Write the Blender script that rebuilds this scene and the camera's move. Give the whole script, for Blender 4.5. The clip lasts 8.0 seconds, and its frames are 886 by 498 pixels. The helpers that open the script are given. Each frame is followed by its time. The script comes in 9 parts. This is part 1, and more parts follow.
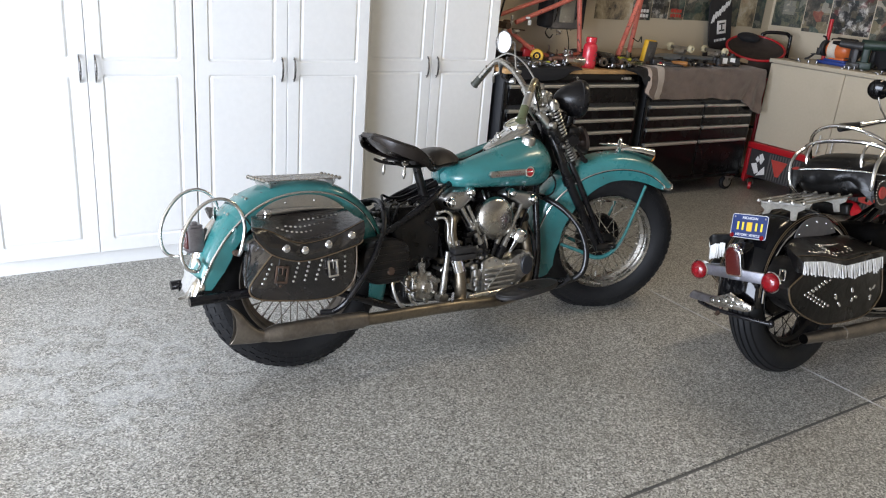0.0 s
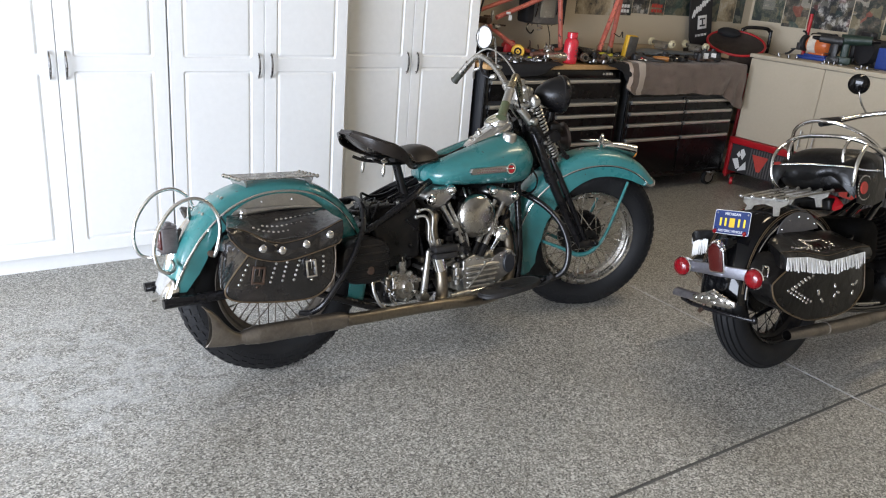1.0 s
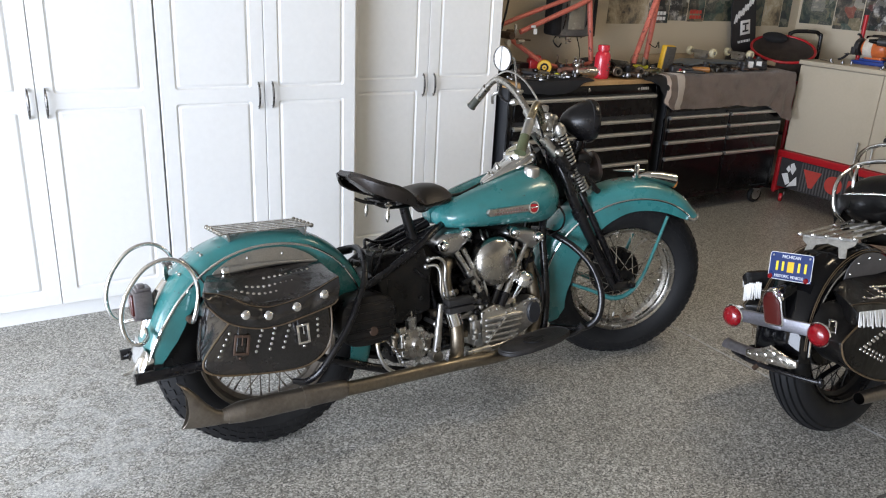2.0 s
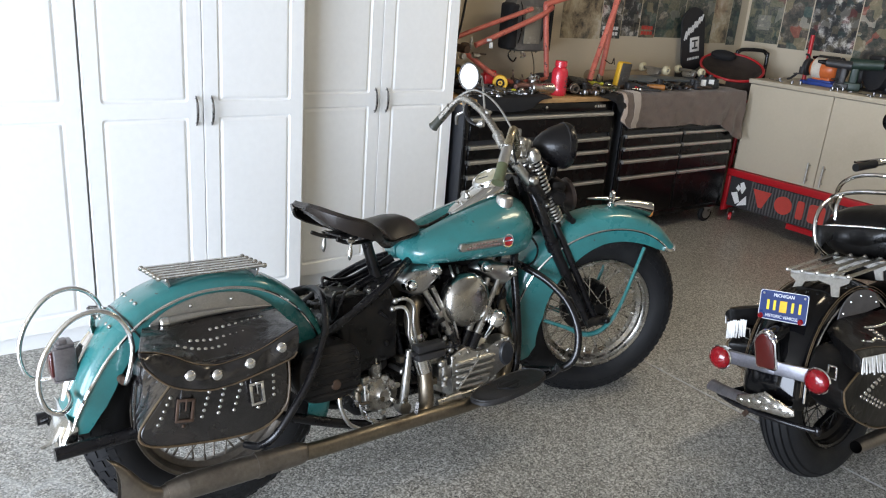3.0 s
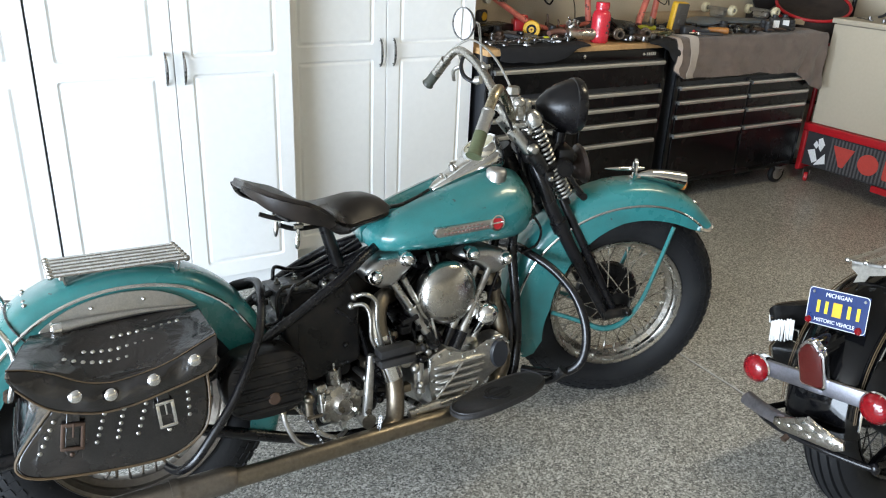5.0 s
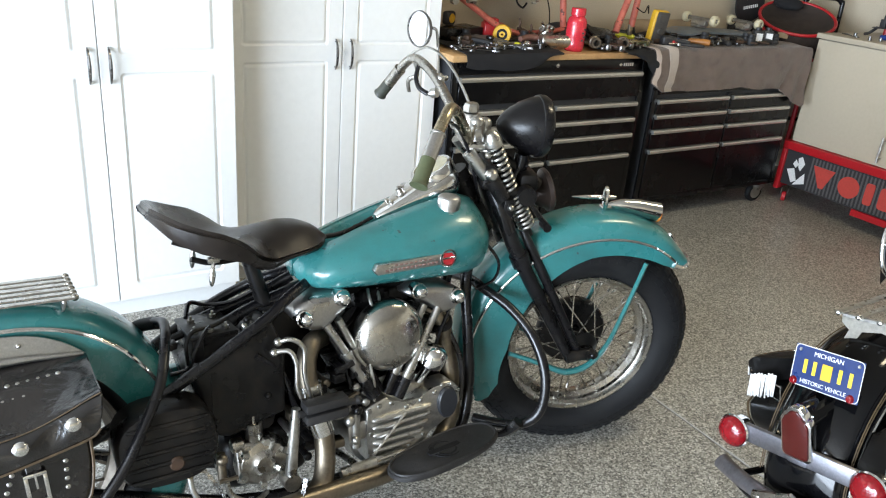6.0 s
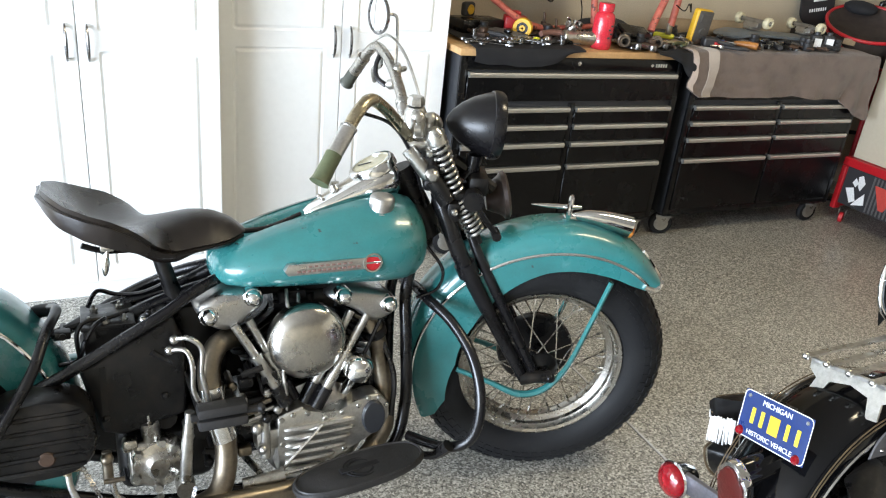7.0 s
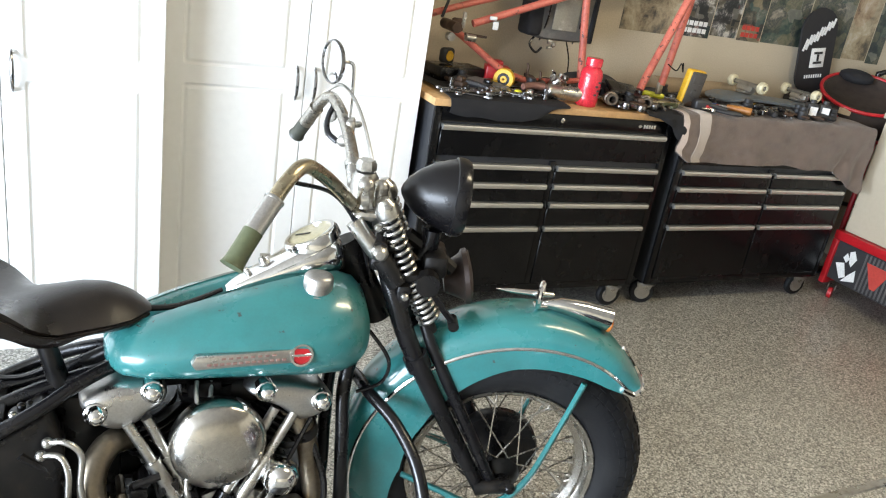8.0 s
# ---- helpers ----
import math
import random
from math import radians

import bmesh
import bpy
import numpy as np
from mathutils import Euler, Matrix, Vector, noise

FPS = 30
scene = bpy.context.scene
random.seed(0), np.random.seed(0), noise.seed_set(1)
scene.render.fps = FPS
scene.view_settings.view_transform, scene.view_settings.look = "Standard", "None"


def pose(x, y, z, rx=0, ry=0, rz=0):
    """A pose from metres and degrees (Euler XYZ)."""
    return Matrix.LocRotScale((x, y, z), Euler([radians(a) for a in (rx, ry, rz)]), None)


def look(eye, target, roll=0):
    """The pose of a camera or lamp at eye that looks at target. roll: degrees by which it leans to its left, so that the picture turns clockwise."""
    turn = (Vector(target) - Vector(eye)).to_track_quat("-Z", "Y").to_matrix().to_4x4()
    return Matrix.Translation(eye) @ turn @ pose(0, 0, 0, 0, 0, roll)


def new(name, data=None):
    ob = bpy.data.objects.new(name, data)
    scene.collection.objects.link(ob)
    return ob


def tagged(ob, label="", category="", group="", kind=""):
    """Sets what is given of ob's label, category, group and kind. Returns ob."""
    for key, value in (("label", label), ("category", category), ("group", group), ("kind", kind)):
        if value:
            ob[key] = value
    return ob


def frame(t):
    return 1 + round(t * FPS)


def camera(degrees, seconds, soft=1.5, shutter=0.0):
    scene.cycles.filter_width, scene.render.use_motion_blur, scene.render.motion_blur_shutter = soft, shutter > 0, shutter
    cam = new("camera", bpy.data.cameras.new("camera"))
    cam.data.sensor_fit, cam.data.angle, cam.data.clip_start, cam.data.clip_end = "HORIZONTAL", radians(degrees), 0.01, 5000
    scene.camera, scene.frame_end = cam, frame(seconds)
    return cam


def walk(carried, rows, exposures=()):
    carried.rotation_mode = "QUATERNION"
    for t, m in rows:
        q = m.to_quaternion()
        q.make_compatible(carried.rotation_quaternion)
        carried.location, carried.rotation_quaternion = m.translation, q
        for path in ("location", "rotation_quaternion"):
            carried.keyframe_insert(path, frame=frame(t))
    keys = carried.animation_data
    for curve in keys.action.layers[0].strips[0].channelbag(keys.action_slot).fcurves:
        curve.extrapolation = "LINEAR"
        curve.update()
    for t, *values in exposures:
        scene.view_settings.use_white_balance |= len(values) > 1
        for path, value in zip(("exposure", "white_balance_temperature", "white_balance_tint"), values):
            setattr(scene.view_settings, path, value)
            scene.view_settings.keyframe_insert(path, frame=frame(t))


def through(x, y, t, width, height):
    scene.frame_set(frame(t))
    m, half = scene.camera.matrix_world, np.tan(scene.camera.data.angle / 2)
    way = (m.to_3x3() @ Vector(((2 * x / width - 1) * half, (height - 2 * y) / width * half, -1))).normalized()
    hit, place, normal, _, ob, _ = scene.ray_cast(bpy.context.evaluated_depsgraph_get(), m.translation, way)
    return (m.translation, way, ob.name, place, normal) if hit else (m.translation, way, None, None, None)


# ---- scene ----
cam = camera(59.8, 8.0, soft=1.15)
PATH = [
    (0, (-0.081, -0.069, 1.4), (0.958, 1.498, 0.72), 4.9),
    (0.5, (-0.076, -0.058, 1.394), (0.968, 1.508, 0.716), 4.6),
    (1, (-0.049, -0.038, 1.393), (1.025, 1.503, 0.708), 4.9),
    (1.5, (0.077, 0.086, 1.41), (1.12, 1.65, 0.726), 3.6),
    (1.7, (0.157, 0.142, 1.42), (1.132, 1.749, 0.739), 2.8),
    (2.8, (0.255, 0.457, 1.436), (1.374, 1.983, 0.785), 4.0),
    (3, (0.258, 0.518, 1.431), (1.406, 2.021, 0.78), 4.6),
    (3.5, (0.299, 0.599, 1.406), (1.493, 2.037, 0.694), 6.7),
    (4, (0.457, 0.647, 1.405), (1.46, 2.202, 0.647), 4.2),
    (4.5, (0.618, 0.645, 1.402), (1.529, 2.248, 0.627), 3.2),
    (5, (0.72, 0.686, 1.406), (1.675, 2.258, 0.622), 2.7),
    (5.2, (0.757, 0.745, 1.415), (1.757, 2.291, 0.633), 3.8),
    (6.3, (1.021, 0.884, 1.402), (2.011, 2.43, 0.61), 5.9),
    (6.5, (1.112, 0.869, 1.404), (2.018, 2.46, 0.6), 5.5),
    (7, (1.29, 0.84, 1.396), (2.109, 2.471, 0.578), 6.3),
    (7.5, (1.394, 0.943, 1.417), (2.329, 2.527, 0.631), 9.3),
    (8, (1.458, 1.069, 1.399), (2.327, 2.717, 0.67), 9.8),
]
# the camera opens up as it moves from the bright doorway into the garage
walk(cam, [(t, look(eye, target, roll)) for t, eye, target, roll in PATH],
     [(0, 0.08, 6270, 14), (1.5, 0.08, 6270, 14), (3, 0.16, 6150, 12), (4, 0.4, 6050, 9.5), (5.2, 0.48, 6080, 7.5), (6.5, 0.74, 6130, 8.5), (7, 0.89, 6150, 9), (7.5, 1.02, 6170, 9), (8, 1.02, 6200, 9)])

# ---- daylight: the open garage door on the west side, sky and sun outside ----
sky_world = bpy.data.worlds.new("daylight")
scene.world = sky_world
sky_world.use_nodes = True
wn = sky_world.node_tree.nodes
sky = wn.new("ShaderNodeTexSky")
sky.sky_type, sky.sun_disc = "NISHITA", False
sky.sun_elevation, sky.sun_rotation = radians(52), radians(200)
sky_world.node_tree.links.new(sky.outputs[0], wn["Background"].inputs[0])
wn["Background"].inputs[1].default_value = 0.12

sun_data = bpy.data.lights.new("sun", "SUN")
sun_data.energy, sun_data.angle, sun_data.color = 3.5, radians(0.5), (1.0, 0.95, 0.88)
sun = new("sun", sun_data)
sun.matrix_world = look((-8, -20, 28), (-8 + 3.0, 0, 0))

DOOR_X, DOOR_Y0, DOOR_Y1, DOOR_Z = -4.1, -2.7, 2.9, 2.35
door_light = bpy.data.lights.new("door_daylight", "AREA")
door_light.shape, door_light.size, door_light.size_y = "RECTANGLE", DOOR_Y1 - DOOR_Y0 - 0.1, DOOR_Z - 0.1
door_light.energy, door_light.color = 735.0, (0.81, 0.89, 1.0)
lamp = new("door_daylight", door_light)
lamp.matrix_world = look((DOOR_X + 0.12, (DOOR_Y0 + DOOR_Y1) / 2, DOOR_Z / 2), (3, (DOOR_Y0 + DOOR_Y1) / 2, DOOR_Z / 2))

# warm tubes in the ceiling fitting over the far bike
tube_light = bpy.data.lights.new("tube_light", "AREA")
tube_light.shape, tube_light.size, tube_light.size_y = "RECTANGLE", 1.15, 0.22
tube_light.energy, tube_light.color = 15.0, (1.0, 0.84, 0.55)
tube_lamp = new("tube_light", tube_light)
tube_lamp.matrix_world = look((3.5, 1.9, 2.58), (3.5, 1.9, 0))


# ---- materials ----
def shader(name):
    m = bpy.data.materials.new(name)
    m.use_nodes = True
    nt = m.node_tree
    return m, nt, nt.nodes["Principled BSDF"]


def node(nt, kind, **values):
    n = nt.nodes.new("ShaderNode" + kind)
    for key, value in values.items():
        n.inputs[key.replace("_", " ")].default_value = value
    return n


def ramp(nt, source, stops, constant=False):
    r = nt.nodes.new("ShaderNodeValToRGB")
    r.color_ramp.interpolation = "CONSTANT" if constant else "LINEAR"
    while len(r.color_ramp.elements) < len(stops):
        r.color_ramp.elements.new(0.5)
    for e, (at, c) in zip(r.color_ramp.elements, stops):
        e.position, e.color = at, (*c, 1)
    nt.links.new(source, r.inputs[0])
    return r.outputs[0]


def blend(nt, fac, a, b, mode="MIX"):
    n = nt.nodes.new("ShaderNodeMix")
    n.data_type, n.blend_type = "RGBA", mode
    for socket, v in ((n.inputs[0], fac), (n.inputs[6], a), (n.inputs[7], b)):
        if hasattr(v, "is_linked"):
            nt.links.new(v, socket)
        elif isinstance(v, (int, float)):
            socket.default_value = v
        else:
            socket.default_value = (*v, 1)
    return n.outputs[2]


def surface(name, base, worn, rough=0.5, metal=0.0, grain=120.0, stains=7.0, wear=0.35, bump=0.05, coat=0.0,
            rough_var=0.12, spec=0.5, sheen=0.0, fleck=0.13, chips=None, worn_at=0.685, dents=0.0):
    """A real-world surface: base colour, a worn colour in patches, fine grain, uneven gloss, fine relief."""
    m, nt, b = shader(name)
    co = nt.nodes.new("ShaderNodeTexCoord").outputs["Object"]
    big = node(nt, "TexNoise", Scale=stains, Detail=6.0, Roughness=0.62)
    fine = node(nt, "TexNoise", Scale=grain, Detail=4.0, Roughness=0.6)
    for n in (big, fine):
        nt.links.new(co, n.inputs["Vector"])
    mask = ramp(nt, big.outputs[0], [(0.5, (0, 0, 0)), (0.74, (wear, wear, wear))])
    speck = ramp(nt, fine.outputs[0], [(0.3, (1 - fleck,) * 3), (0.7, (1 + fleck * 0.7,) * 3)])
    col = blend(nt, 1.0, blend(nt, mask, base, worn), speck, "MULTIPLY")
    if chips:
        spots = node(nt, "TexNoise", Scale=55.0, Detail=5.0, Roughness=0.55)
        where = node(nt, "TexNoise", Scale=5.0, Detail=2.0)
        for n in (spots, where):
            nt.links.new(co, n.inputs["Vector"])
        gone = blend(nt, 1.0, ramp(nt, spots.outputs[0], [(worn_at, (0, 0, 0)), (worn_at + 0.015, (0.85, 0.85, 0.85))]), ramp(nt, where.outputs[0], [(0.42, (0, 0, 0)), (0.52, (1, 1, 1))]), "MULTIPLY")
        smudge = ramp(nt, where.outputs[0], [(0.6, (0, 0, 0)), (0.72, (0.3, 0.3, 0.3))])
        col = blend(nt, smudge, blend(nt, gone, col, chips), chips)
    nt.links.new(col, b.inputs["Base Color"])
    lo, hi = max(0.02, rough - rough_var), min(1.0, rough + rough_var)
    rr = ramp(nt, big.outputs[0], [(0.3, (lo,) * 3), (0.7, (hi,) * 3)])
    nt.links.new(rr, b.inputs["Roughness"])
    b.inputs["Metallic"].default_value = metal
    b.inputs["Specular IOR Level"].default_value = spec
    b.inputs["Coat Weight"].default_value = coat
    b.inputs["Coat Roughness"].default_value = 0.08
    b.inputs["Sheen Weight"].default_value = sheen
    if bump:
        bp = node(nt, "Bump", Strength=bump, Distance=0.002)
        nt.links.new(fine.outputs[0], bp.inputs["Height"])
        nt.links.new(bp.outputs[0], b.inputs["Normal"])
        if dents:
            soft = node(nt, "TexNoise", Scale=16.0, Detail=3.0, Roughness=0.5, Distortion=0.6)
            nt.links.new(co, soft.inputs["Vector"])
            sag = node(nt, "Bump", Strength=dents, Distance=0.03)
            nt.links.new(soft.outputs[0], sag.inputs["Height"])
            nt.links.new(sag.outputs[0], bp.inputs["Normal"])
    return m


def floor_paint(name):
    """Epoxy floor strewn with grey, white, tan and black flakes under a clear coat."""
    m, nt, b = shader(name)
    co = nt.nodes.new("ShaderNodeTexCoord").outputs["Object"]
    warp = node(nt, "TexNoise", Scale=90.0, Detail=2.0)
    nt.links.new(co, warp.inputs["Vector"])
    bent = nt.nodes.new("ShaderNodeVectorMath")
    bent.operation = "MULTIPLY_ADD"
    nt.links.new(warp.outputs["Color"], bent.inputs[0])
    bent.inputs[1].default_value = (0.006, 0.006, 0.006)
    nt.links.new(co, bent.inputs[2])
    flake = node(nt, "TexVoronoi", Scale=210.0)
    chip = node(nt, "TexVoronoi", Scale=380.0)
    soil = node(nt, "TexNoise", Scale=1.3, Detail=5.0, Roughness=0.6)
    for n in (flake, chip):
        nt.links.new(bent.outputs[0], n.inputs["Vector"])
    nt.links.new(co, soil.inputs["Vector"])
    sep = nt.nodes.new("ShaderNodeSeparateColor")
    nt.links.new(flake.outputs["Color"], sep.inputs[0])
    a = ramp(nt, sep.outputs[0], [(0.0, (0.035, 0.035, 0.035)), (0.15, (0.16, 0.155, 0.135)), (0.38, (0.33, 0.325, 0.295)),
                                  (0.63, (0.52, 0.515, 0.48)), (0.84, (0.8, 0.8, 0.77))], True)
    sep2 = nt.nodes.new("ShaderNodeSeparateColor")
    nt.links.new(chip.outputs["Color"], sep2.inputs[0])
    c = ramp(nt, sep2.outputs[1], [(0.0, (0.05, 0.05, 0.045)), (0.25, (0.27, 0.25, 0.22)), (0.55, (0.46, 0.45, 0.42)), (0.88, (0.72, 0.72, 0.69))], True)
    col = blend(nt, 0.34, a, c)
    dirt = ramp(nt, soil.outputs[0], [(0.35, (0.84, 0.815, 0.77)), (0.65, (1.03, 1.02, 0.99))])
    # sun glare by the cabinets' end, painted into the coating as a pale patch
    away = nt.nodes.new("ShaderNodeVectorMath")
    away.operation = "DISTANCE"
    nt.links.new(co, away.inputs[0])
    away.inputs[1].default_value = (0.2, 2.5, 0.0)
    mottle = node(nt, "TexNoise", Scale=9.0, Detail=7.0, Roughness=0.65, Distortion=0.8)
    nt.links.new(co, mottle.inputs["Vector"])
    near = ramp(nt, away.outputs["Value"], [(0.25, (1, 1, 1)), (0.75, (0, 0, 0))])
    sun_glare = blend(nt, 1.0, near, ramp(nt, mottle.outputs[0], [(0.45, (0, 0, 0)), (0.6, (0.34, 0.34, 0.34))]), "MULTIPLY")
    nt.links.new(blend(nt, sun_glare, blend(nt, 1.0, col, dirt, "MULTIPLY"), (0.72, 0.74, 0.74)), b.inputs["Base Color"])
    nt.links.new(ramp(nt, soil.outputs[0], [(0.3, (0.3,) * 3), (0.7, (0.46,) * 3)]), b.inputs["Roughness"])
    bp = node(nt, "Bump", Strength=0.35, Distance=0.0015)
    nt.links.new(sep.outputs[1], bp.inputs["Height"])
    nt.links.new(bp.outputs[0], b.inputs["Normal"])
    b.inputs["Coat Weight"].default_value, b.inputs["Coat Roughness"].default_value = 0.25, 0.16
    return m


def poster_print(name, style):
    """A printed picture: patches of dark, pale and coloured ink that differ from sheet to sheet."""
    m, nt, b = shader(name)
    co = nt.nodes.new("ShaderNodeTexCoord").outputs["Object"]
    info = nt.nodes.new("ShaderNodeObjectInfo")
    shift = nt.nodes.new("ShaderNodeVectorMath")
    shift.operation = "MULTIPLY_ADD"
    shift.inputs[1].default_value = (17.0, 31.0, 23.0)
    nt.links.new(info.outputs["Random"], shift.inputs[0])
    nt.links.new(co, shift.inputs[2])
    big = node(nt, "TexNoise", Scale=(7.0, 11.0, 8.0, 15.0)[style], Detail=8.0, Roughness=0.7, Distortion=(0.3, 0.4, 0.5, 0.3)[style])
    blocks = node(nt, "TexVoronoi", Scale=(4.0, 22.0, 11.0, 14.0)[style])
    blocks.distance = "CHEBYCHEV"
    for n in (big, blocks):
        nt.links.new(shift.outputs[0], n.inputs["Vector"])
    tone = ramp(nt, big.outputs[0], (
        [(0.36, (0.05, 0.04, 0.03)), (0.45, (0.26, 0.2, 0.12)), (0.55, (0.42, 0.35, 0.23)), (0.66, (0.54, 0.49, 0.4))],
        [(0.42, (0.01, 0.01, 0.012)), (0.5, (0.03, 0.03, 0.03)), (0.55, (0.2, 0.19, 0.18)), (0.6, (0.6, 0.58, 0.53))],
        [(0.38, (0.012, 0.022, 0.026)), (0.46, (0.05, 0.07, 0.05)), (0.53, (0.16, 0.15, 0.105)), (0.56, (0.03, 0.045, 0.045)), (0.66, (0.42, 0.37, 0.28))],
        [(0.4, (0.012, 0.012, 0.012)), (0.48, (0.07, 0.08, 0.06)), (0.55, (0.17, 0.125, 0.085)), (0.66, (0.42, 0.39, 0.32))])[style])
    sep = nt.nodes.new("ShaderNodeSeparateColor")
    nt.links.new(blocks.outputs["Color"], sep.inputs[0])
    ink = ramp(nt, sep.outputs[0], [(0.0, (0.04, 0.045, 0.04)), (0.22, (0.06, 0.11, 0.1)), (0.36, (0.26, 0.22, 0.13)), (0.58, (0.06, 0.055, 0.05)),
                                    (0.8, (0.42, 0.39, 0.32)), (0.93, (0.3, 0.07, 0.05))], True)
    nt.links.new(blend(nt, (0.12, 0.25, 0.3, 0.55)[style], tone, ink), b.inputs["Base Color"])
    b.inputs["Roughness"].default_value = 0.35
    return m


def glassy(name, colour, rough=0.05, through=0.5):
    m, nt, b = shader(name)
    co = nt.nodes.new("ShaderNodeTexCoord").outputs["Object"]
    n = node(nt, "TexVoronoi", Scale=150.0)
    nt.links.new(co, n.inputs["Vector"])
    nt.links.new(ramp(nt, n.outputs["Distance"], [(0.0, tuple(min(1, c * 1.5) for c in colour)), (0.6, colour)]), b.inputs["Base Color"])
    b.inputs["Roughness"].default_value = rough
    b.inputs["Transmission Weight"].default_value = through
    b.inputs["Coat Weight"].default_value = 0.35
    bp = node(nt, "Bump", Strength=0.3, Distance=0.002)
    nt.links.new(n.outputs["Distance"], bp.inputs["Height"])
    nt.links.new(bp.outputs[0], b.inputs["Normal"])
    return m


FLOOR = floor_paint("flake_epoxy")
JOINT = surface("joint_filler", (0.11, 0.11, 0.105), (0.05, 0.05, 0.05), 0.75, bump=0.2)
# pale tone for the sunlit lip of the saw cut
JOINT_LIT = surface("sunlit_joint_lip", (0.5, 0.5, 0.49), (0.28, 0.28, 0.27), 0.75, bump=0.2)
CONCRETE = surface("driveway_concrete", (0.42, 0.41, 0.38), (0.3, 0.29, 0.27), 0.85, grain=60, stains=1.5, bump=0.3)
WALL = surface("painted_plaster", (0.52, 0.45, 0.335), (0.45, 0.385, 0.28), 0.75, grain=160, stains=1.6, bump=0.12)
CEILING = surface("bare_ceiling_board", (0.36, 0.33, 0.29), (0.3, 0.27, 0.23), 0.85, grain=150, stains=1.2, bump=0.15)
WHITE = surface("white_thermofoil", (0.83, 0.83, 0.81), (0.79, 0.78, 0.75), 0.38, grain=40, stains=1.2, wear=0.5, bump=0.0, rough_var=0.06, fleck=0.02)
CREAM = surface("off_white_melamine", (0.455, 0.4, 0.305), (0.39, 0.335, 0.245), 0.5, grain=60, stains=2.5, wear=0.6, bump=0.02, fleck=0.03)
TEAL = surface("teal_enamel", (0.034, 0.175, 0.172), (0.028, 0.105, 0.1), 0.3, grain=220, stains=9, wear=0.55, bump=0.02, coat=0.5, rough_var=0.1, fleck=0.05, chips=(0.045, 0.03, 0.022))
BLACK = surface("black_enamel", (0.003, 0.003, 0.0035), (0.007, 0.0065, 0.006), 0.09, grain=150, stains=9, bump=0.0, spec=0.35, rough_var=0.05)
SATIN = surface("satin_black_paint", (0.0065, 0.006, 0.0068), (0.012, 0.0115, 0.012), 0.27, grain=160, stains=10, bump=0.05, spec=0.4)
GREASY = surface("greasy_black_steel", (0.006, 0.0055, 0.0055), (0.028, 0.021, 0.014), 0.36, grain=130, stains=17, wear=0.7, bump=0.12, spec=0.3, rough_var=0.22)
CHROME = surface("chrome", (0.78, 0.78, 0.77), (0.5, 0.48, 0.44), 0.1, 1.0, grain=200, stains=24, wear=0.6, bump=0.0, rough_var=0.07)
STEEL = surface("worn_nickel_steel", (0.5, 0.49, 0.46), (0.24, 0.21, 0.17), 0.32, 1.0, grain=160, stains=28, wear=0.8, bump=0.1)
ALLOY = surface("dull_aluminium", (0.56, 0.55, 0.52), (0.26, 0.24, 0.21), 0.4, 1.0, grain=150, stains=22, wear=0.7, bump=0.12)
BRUSHED = surface("brushed_steel_plate", (0.52, 0.51, 0.49), (0.36, 0.35, 0.33), 0.36, 1.0, grain=240, stains=16, wear=0.6, bump=0.05)
RIM_METAL = surface("dull_rim_chrome", (0.45, 0.43, 0.39), (0.2, 0.16, 0.12), 0.28, 1.0, grain=160, stains=26, wear=0.8, bump=0.08)
PATINA = surface("patinated_cover_steel", (0.52, 0.5, 0.46), (0.36, 0.335, 0.29), 0.25, 1.0, grain=120, stains=5, wear=0.7, bump=0.03, rough_var=0.1)
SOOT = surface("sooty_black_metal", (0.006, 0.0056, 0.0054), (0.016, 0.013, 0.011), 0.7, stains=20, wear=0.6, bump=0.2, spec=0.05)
CARDBOARD = surface("tan_cardboard", (0.32, 0.24, 0.15), (0.25, 0.18, 0.11), 0.8, stains=12)
TOOL_STEEL = surface("oily_tool_steel", (0.25, 0.245, 0.24), (0.09, 0.085, 0.08), 0.3, 1.0, grain=160, stains=30, wear=0.8, bump=0.08)
PIPE = surface("heat_tinted_pipe", (0.24, 0.205, 0.155), (0.11, 0.09, 0.07), 0.42, 1.0, grain=120, stains=13, wear=0.9, bump=0.1)
MUFFLER = surface("weathered_muffler", (0.2, 0.175, 0.145), (0.09, 0.075, 0.06), 0.4, 0.85, grain=110, stains=12, wear=0.8, bump=0.15)
LAMP_GREY = surface("grey_lamp_metal", (0.2, 0.185, 0.19), (0.1, 0.09, 0.09), 0.36, 0.7, grain=140, stains=20, wear=0.7, bump=0.08)
SIGNAL_METAL = surface("anodised_signal_bar", (0.3, 0.3, 0.335), (0.22, 0.22, 0.24), 0.42, 1.0, grain=200, stains=10, wear=0.6, bump=0.03)
BADGE_WORN = surface("worn_badge_relief", (0.26, 0.16, 0.14), (0.14, 0.09, 0.08), 0.45, 0.4, stains=40, wear=0.8)
GRIP_DARK = surface("dark_olive_rubber", (0.045, 0.047, 0.035), (0.02, 0.021, 0.016), 0.5, grain=150, stains=30, bump=0.2)
GEAR_ALLOY = surface("polished_gear_case", (0.66, 0.65, 0.62), (0.36, 0.33, 0.29), 0.34, 1.0, grain=140, stains=18, wear=0.8, bump=0.06)
BAR_BRASS = surface("tarnished_bar", (0.45, 0.39, 0.27), (0.26, 0.21, 0.14), 0.28, 1.0, grain=130, stains=16, wear=0.8, bump=0.05)
RUBBER = surface("tyre_rubber", (0.009, 0.009, 0.0098), (0.02, 0.02, 0.019), 0.62, spec=0.3, grain=170, stains=9, wear=0.6, bump=0.25)
